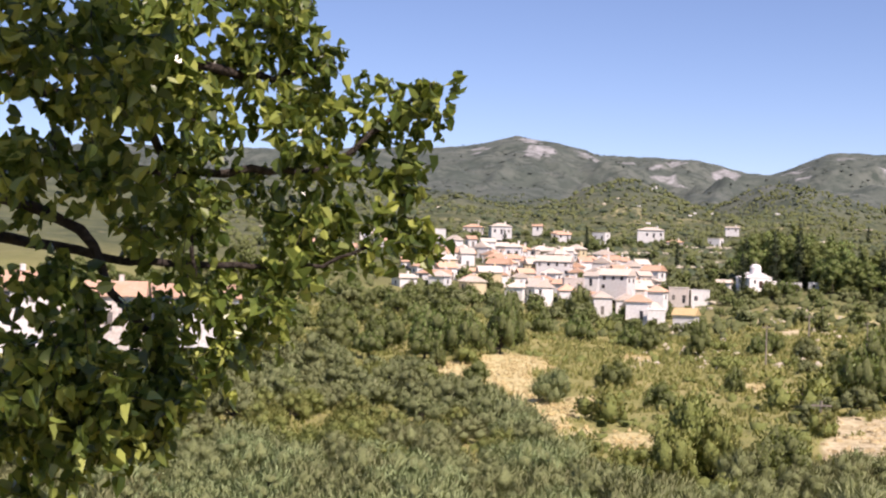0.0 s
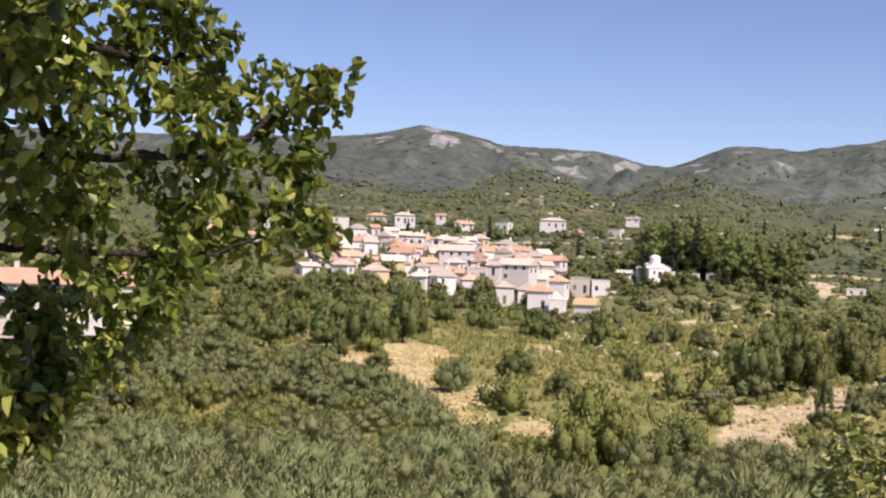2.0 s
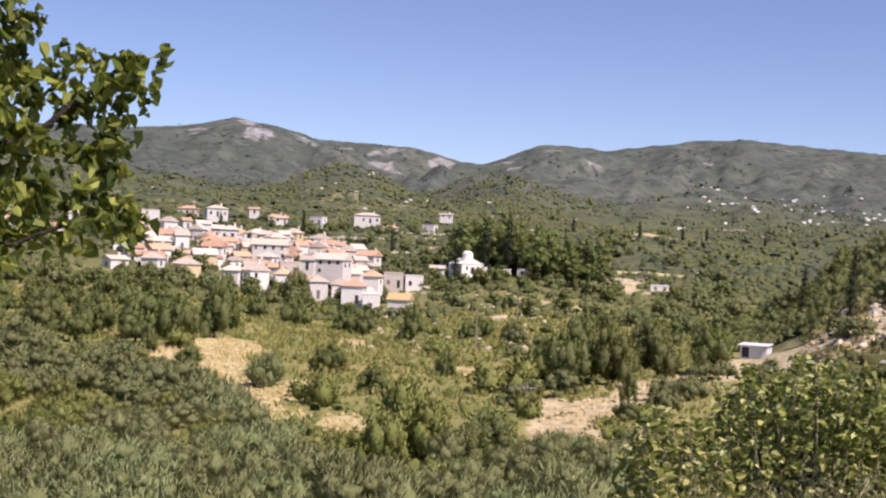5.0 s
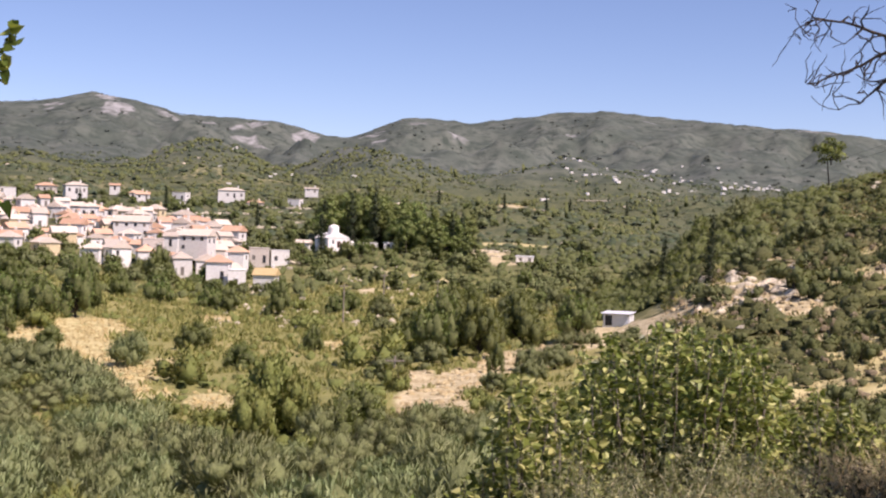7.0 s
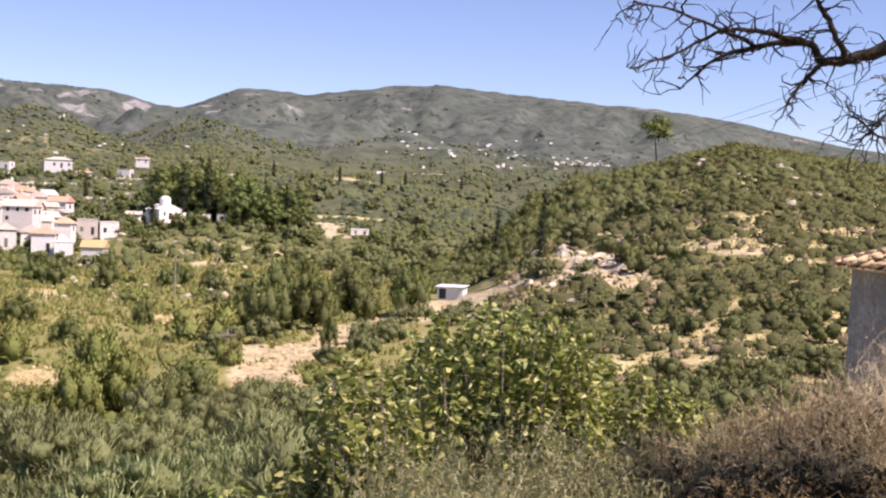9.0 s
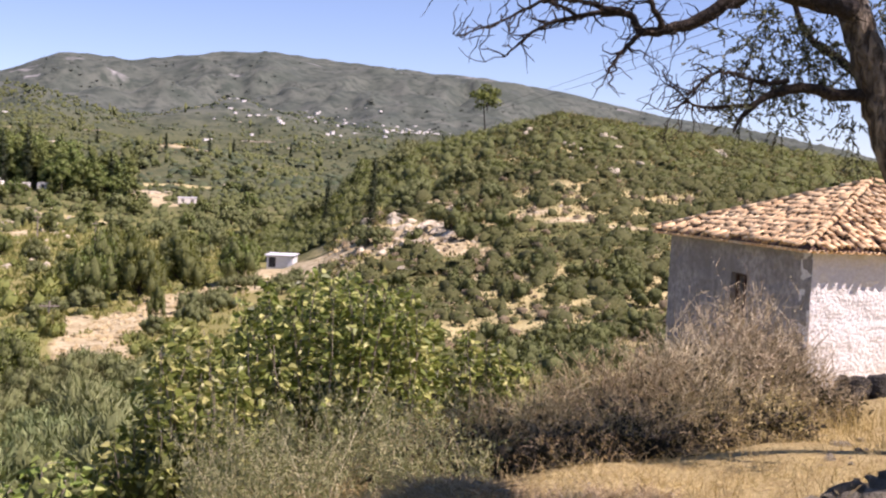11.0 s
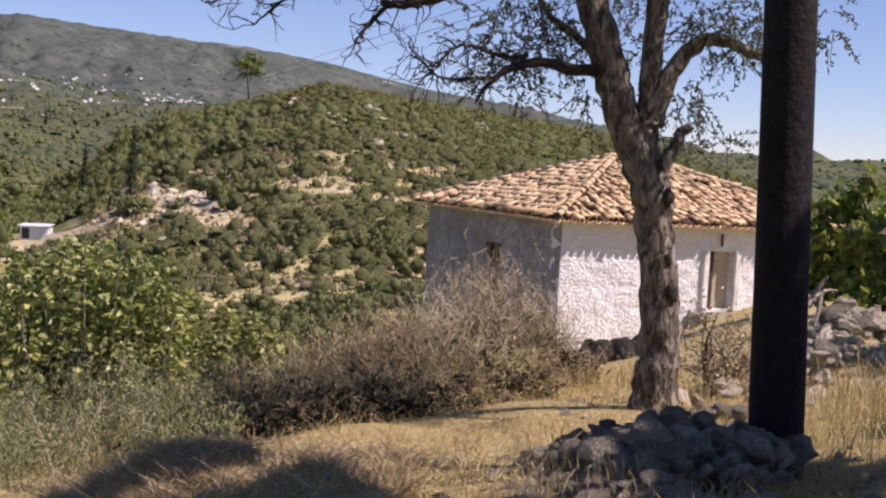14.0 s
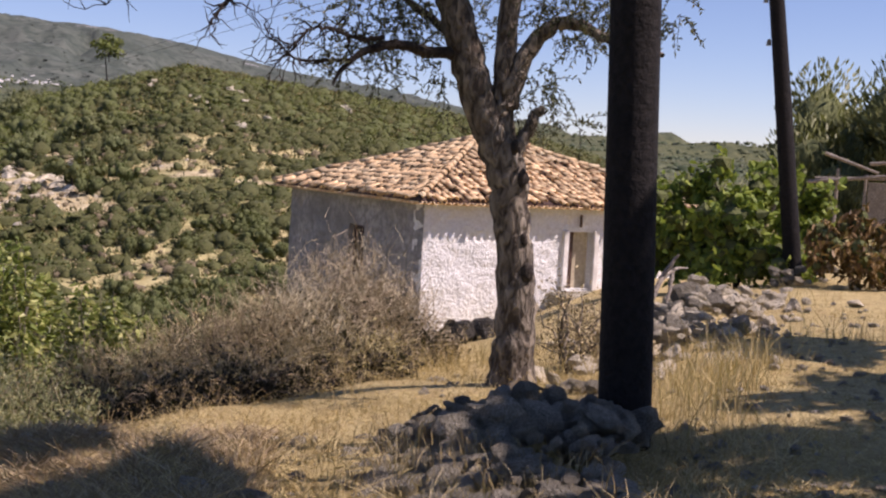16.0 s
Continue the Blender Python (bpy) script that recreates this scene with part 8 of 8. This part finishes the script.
clumps("pine_scrub", az, r, rng.uniform(1.0, 2.4, len(az)), 76, 34, 1, GREENSCRUB, "light green young pines on the hill's flank", "scrub", 1.0, 0.4)
az, r, rng = spread(77, 4200, -17, 27, 60, 340, 0.5, 0.5, 26)
clumps("valley_weeds", az, r, rng.uniform(0.5, 1.9, len(az)), 78, 14, 1, BRIGHT, "green weeds and brambles on the valley floor", "weeds", 0.7)
az, r, rng = spread(89, 2600, -10, 27, 285, 480, 0.8, 0.25, 25)
near_house = np.array([[h[0], h[1] * K] for h in HOUSES])
far = np.array([np.min(np.hypot((near_house[:, 0] - a) * q * 0.0175, near_house[:, 1] - q)) > 7 for a, q in zip(az, r)])
az, r = az[far], r[far]
clumps("village_shrubs", az, r, rng.uniform(1.0, 3.4, len(az)), 90, 12, 1, BROAD, "green shrubs on the terraces round the village", "scrub")
az, r, rng = spread(79, 27500, -8, 66, 430, 1650, 0.62, 0.2, 90)
clumps("far_woods", az, r, rng.uniform(1.1, 2.15, len(az)) ** 2, 80, 0, 1, WOODLEAF, "dark green woods and olive groves on the far slopes", "woods", 0.5, 0.12)
az, r, rng = spread(98, 8200, -12, 27, 470, 1150, 0.6, 0.36, 45)
far = np.array([np.min(np.hypot((near_house[:, 0] - a) * q * 0.0175, near_house[:, 1] - q)) > 9 for a, q in zip(az, r)])
az, r = az[far], r[far]
clumps("hillside_woods", az, r, rng.uniform(1.1, 2.1, len(az)) ** 2, 99, 5, 1, WOODLEAF, "dark green woods on the slopes above the village", "woods", 0.7, 0.2)
az, r, rng = spread(103, 900, -8, 34, 480, 1500, 0.9, 0.5, 70)
clumps("terrace_stones", az, r, rng.uniform(0.8, 1.7, len(az)) ** 2, 104, 0, 1, PALEROCK, "pale stones and low terrace walls on the far slopes", "stones", 0.4)
az, r, rng = spread(115, 260, 8, 17, 215, 345, 2.0, 0.4, 12)
clumps("garden_stones", az, r, rng.uniform(0.6, 1.25, len(az)) ** 2, 116, 0, 1, PALEROCK, "pale stones and broken garden walls below the village", "stones", 0.6)
az, r, rng = spread(91, 420, 4, 40, 520, 1500, 0.9, 0.45, 70)
clumps("far_cypresses", az, r, rng.uniform(2.0, 3.6, len(az)), 92, 3, 1, CYPRESS, "dark cypresses dotting the far slopes", "trees", 3.0, 1.0)
rows = [(24.3 + 0.16 * k + 0.05 * j, 612 + 15 * j) for j in range(6) for k in range(13)]
rng = np.random.default_rng(111)
az, r = np.array(rows).T + rng.normal(0, 1, (2, len(rows))) * np.array([[0.025], [1.5]])
clumps("orchard_trees", az, r, rng.uniform(1.8, 2.8, len(az)), 112, 6, 1, WOODLEAF, "rows of small dark trees on the orchard knoll", "trees", 0.9, 0.3)
rng = np.random.default_rng(93)
az, r = rng.normal(20.9, 0.9, 80), rng.normal(640, 22, 80)
clumps("terrace_stubble", az, r, rng.uniform(1.2, 2.6, 80), 94, 3, 1, STRAW, "pale stubble strips on the far terraces", "grass", 0.4)
az, r, rng = spread(95, 18000, -4, 17, 100, 330, 1.1, 0.3, 5)
d, e, _ = cover(az, r)
az, r = az[d > 0.5], r[d > 0.5]
clumps("dry_tufts", az, r, rng.uniform(0.4, 1.0, len(az)), 96, 14, 1, STRAW, "straw-coloured grass tufts in the dry patches", "grass", 0.7)
az, r, rng = spread(105, 6000, 14, 36, 95, 215, 1.1, 0.1, 6)
d, e, _ = cover(az, r)
az, r = az[e > 0.35], r[e > 0.35]
clumps("earth_clods", az, r, rng.uniform(0.35, 0.95, len(az)) ** 2.5, 106, 0, 1, CLOD, "broken clods and stones on the bare earth bank", "earth", 0.6, 0.1)
az, r, rng = spread(107, 2300, 27, 56, 195, 320, 1.1, 0.42, 24, 0.45)
clumps("green_scrub", az, r, rng.uniform(1.0, 1.75, len(az)) ** 2, 108, 28, 1, GREENSCRUB, "fresh green bushes on the hilltop", "scrub", 0.65, 0.15)
az, r, rng = spread(109, 2600, 4, 19, 640, 1300, 0.9, 0.15, 30)
clumps("knoll_woods", az, r, rng.uniform(1.2, 2.1, len(az)) ** 2, 110, 4, 1, WOODLEAF, "dark green woods on the knolls behind the village", "woods", 0.7, 0.2)
az, r, rng = spread(81, 5000, -24, 60, 1500, 2790, 0.9, 0.46, 120)
clumps("mountain_scrub", az, r, rng.uniform(2.5, 6.5, len(az)), 82, 0, 1, HEATH, "dark scrub dotting the mountain slopes", "scrub", 0.3)


def meadow():
    """Tufts of tall grass and weeds on the valley floor."""
    az, r, rng = spread(88, 14000, -24, 30, 55, 300, 0.85, 0.3, 8)
    n, m = len(az), 7
    base = np.stack([r * np.sin(np.radians(az)), r * np.cos(np.radians(az)), height(az, r) - 0.05], -1)
    size = rng.uniform(0.3, 0.9, n) * (0.6 + r / 260)
    p = np.repeat(base, m, 0) + rng.normal(0, 0.3, (n * m, 3)) * np.repeat(size, m)[:, None] * np.array((1, 1, 0))
    w = rng.normal(0, 0.5, (n * m, 3)) + np.array((0, 0, 1.0))
    L = np.repeat(size, m) * rng.uniform(0.5, 1.2, n * m)
    lf = leaves(p, w, L, L * 0.35, 0, rng=rng)
    tagged(new("meadow_grass", mesh_of("meadow_grass", *lf, MEADOW)), "tall yellow-green grass on the valley floor", "grass", kind="stuff")


meadow()


def slope_grass():
    """Dry grass and low twiggy growth between the bushes of the hill."""
    az, r, rng = spread(101, 17000, 25, 60, 48, 310, 1.1, 0.1, 8, 0.8)
    n, m = len(az), 4
    base = np.stack([r * np.sin(np.radians(az)), r * np.cos(np.radians(az)), height(az, r) - 0.05], -1)
    size = rng.uniform(0.25, 0.7, n) * (0.6 + r / 260)
    p = np.repeat(base, m, 0) + rng.normal(0, 0.45, (n * m, 3)) * np.repeat(size, m)[:, None] * np.array((1, 1, 0))
    w = rng.normal(0, 0.6, (n * m, 3)) + np.array((0, 0, 0.9))
    L = np.repeat(size, m) * rng.uniform(0.4, 1.1, n * m)
    lf = leaves(p, w, L, L * 0.4, 0, rng=rng)
    tagged(new("slope_grass", mesh_of("slope_grass", *lf, SLOPEGRASS)), "dry brown grass and low growth on the hillside", "grass", kind="stuff")


slope_grass()


def far_hamlet():
    """White houses too small and many to tell apart on the far slopes."""
    rng = np.random.default_rng(83)
    v0 = np.array([(x, y, z) for x in (-0.5, 0.5) for y in (-0.5, 0.5) for z in (0, 1)], float)
    f0 = np.array([(0, 1, 3, 2), (4, 6, 7, 5), (0, 4, 5, 1), (2, 3, 7, 6), (1, 5, 7, 3)])
    out = []
    for a0, r0, wa, wr, n in ((30.7, 1610, 0.7, 26, 70), (26.5, 1400, 1.6, 80, 26), (23.5, 1250, 1.2, 60, 25), (25.0, 1050, 1.6, 60, 16), (28.2, 1250, 1.2, 60, 18), (20.2, 1500, 1.5, 70, 18), (12, 800, 2.5, 90, 22), (27, 1750, 1.5, 60, 18), (-1, 1500, 1.2, 60, 10)):
        for _ in range(n):
            a, r = rng.normal(a0, wa), rng.normal(r0, wr)
            s = rng.uniform(1.8, 3.6) * (r / 1500) ** 0.5
            o = on_ground(a, r, 1.0)
            out.append((v0 * np.array((s * rng.uniform(0.9, 1.6), s, s * rng.uniform(0.6, 1.0))) + np.array(o), f0))
    v, f = joined(out)
    tagged(new("far_hamlet", mesh_of("far_hamlet", v, f, PLASTER)), "white houses of a distant hamlet on the mountainside", "houses", kind="stuff")


far_hamlet()


def outcrops():
    """Pale boulders on the scrub hill and along its track."""
    rng = np.random.default_rng(85)
    places = [(rng.normal(31.2, 1.1), rng.normal(166, 8), 0.5 + 2.2 * rng.random() ** 2) for _ in range(70)] + [(a0 + rng.normal(0, 0.3), r0 + rng.normal(0, 2.5), 0.5 + 1.1 * rng.random() ** 1.5) for a0, r0 in ((37.5, 218), (37.3, 205), (38.6, 232), (39.5, 222), (41.4, 194), (39.2, 193), (35.8, 240), (43.9, 236), (40.9, 212), (34.0, 238), (42.6, 226), (36.6, 226)) for _ in range(4)] + [(rng.uniform(33.5, 38), 174 - 3.2 * k / 8 * 4 + rng.normal(0, 1.5), rng.uniform(0.4, 0.9)) for k in range(8)]
    for a, r, s in places:
        ob = new("boulder", PALESTONES[rng.integers(0, 5)])
        ob.matrix_basis = Matrix.Translation(on_ground(a, r, s * 0.05 if r < 190 else -s * 0.3)) @ pose(0, 0, 0, rng.uniform(-20, 20), rng.uniform(-20, 20), rng.uniform(0, 360)) @ Matrix.Diagonal((s * 1.4, s, s * 0.8, 1))
        tagged(ob, "pale limestone boulder among the hillside scrub", "boulder", "boulders on the hill")


outcrops()
for a, q, size in ((32.5, 163, 2.1), (30.9, 160, 0.9), (31.9, 171, 1.2), (33.6, 166, 1.3), (29.6, 163, 0.8), (28.7, 168, 0.8), (33.1, 157, 1.4), (34.6, 161, 1.5)):
    SHRUBS.put(a, q, size, RNG, 0.15)
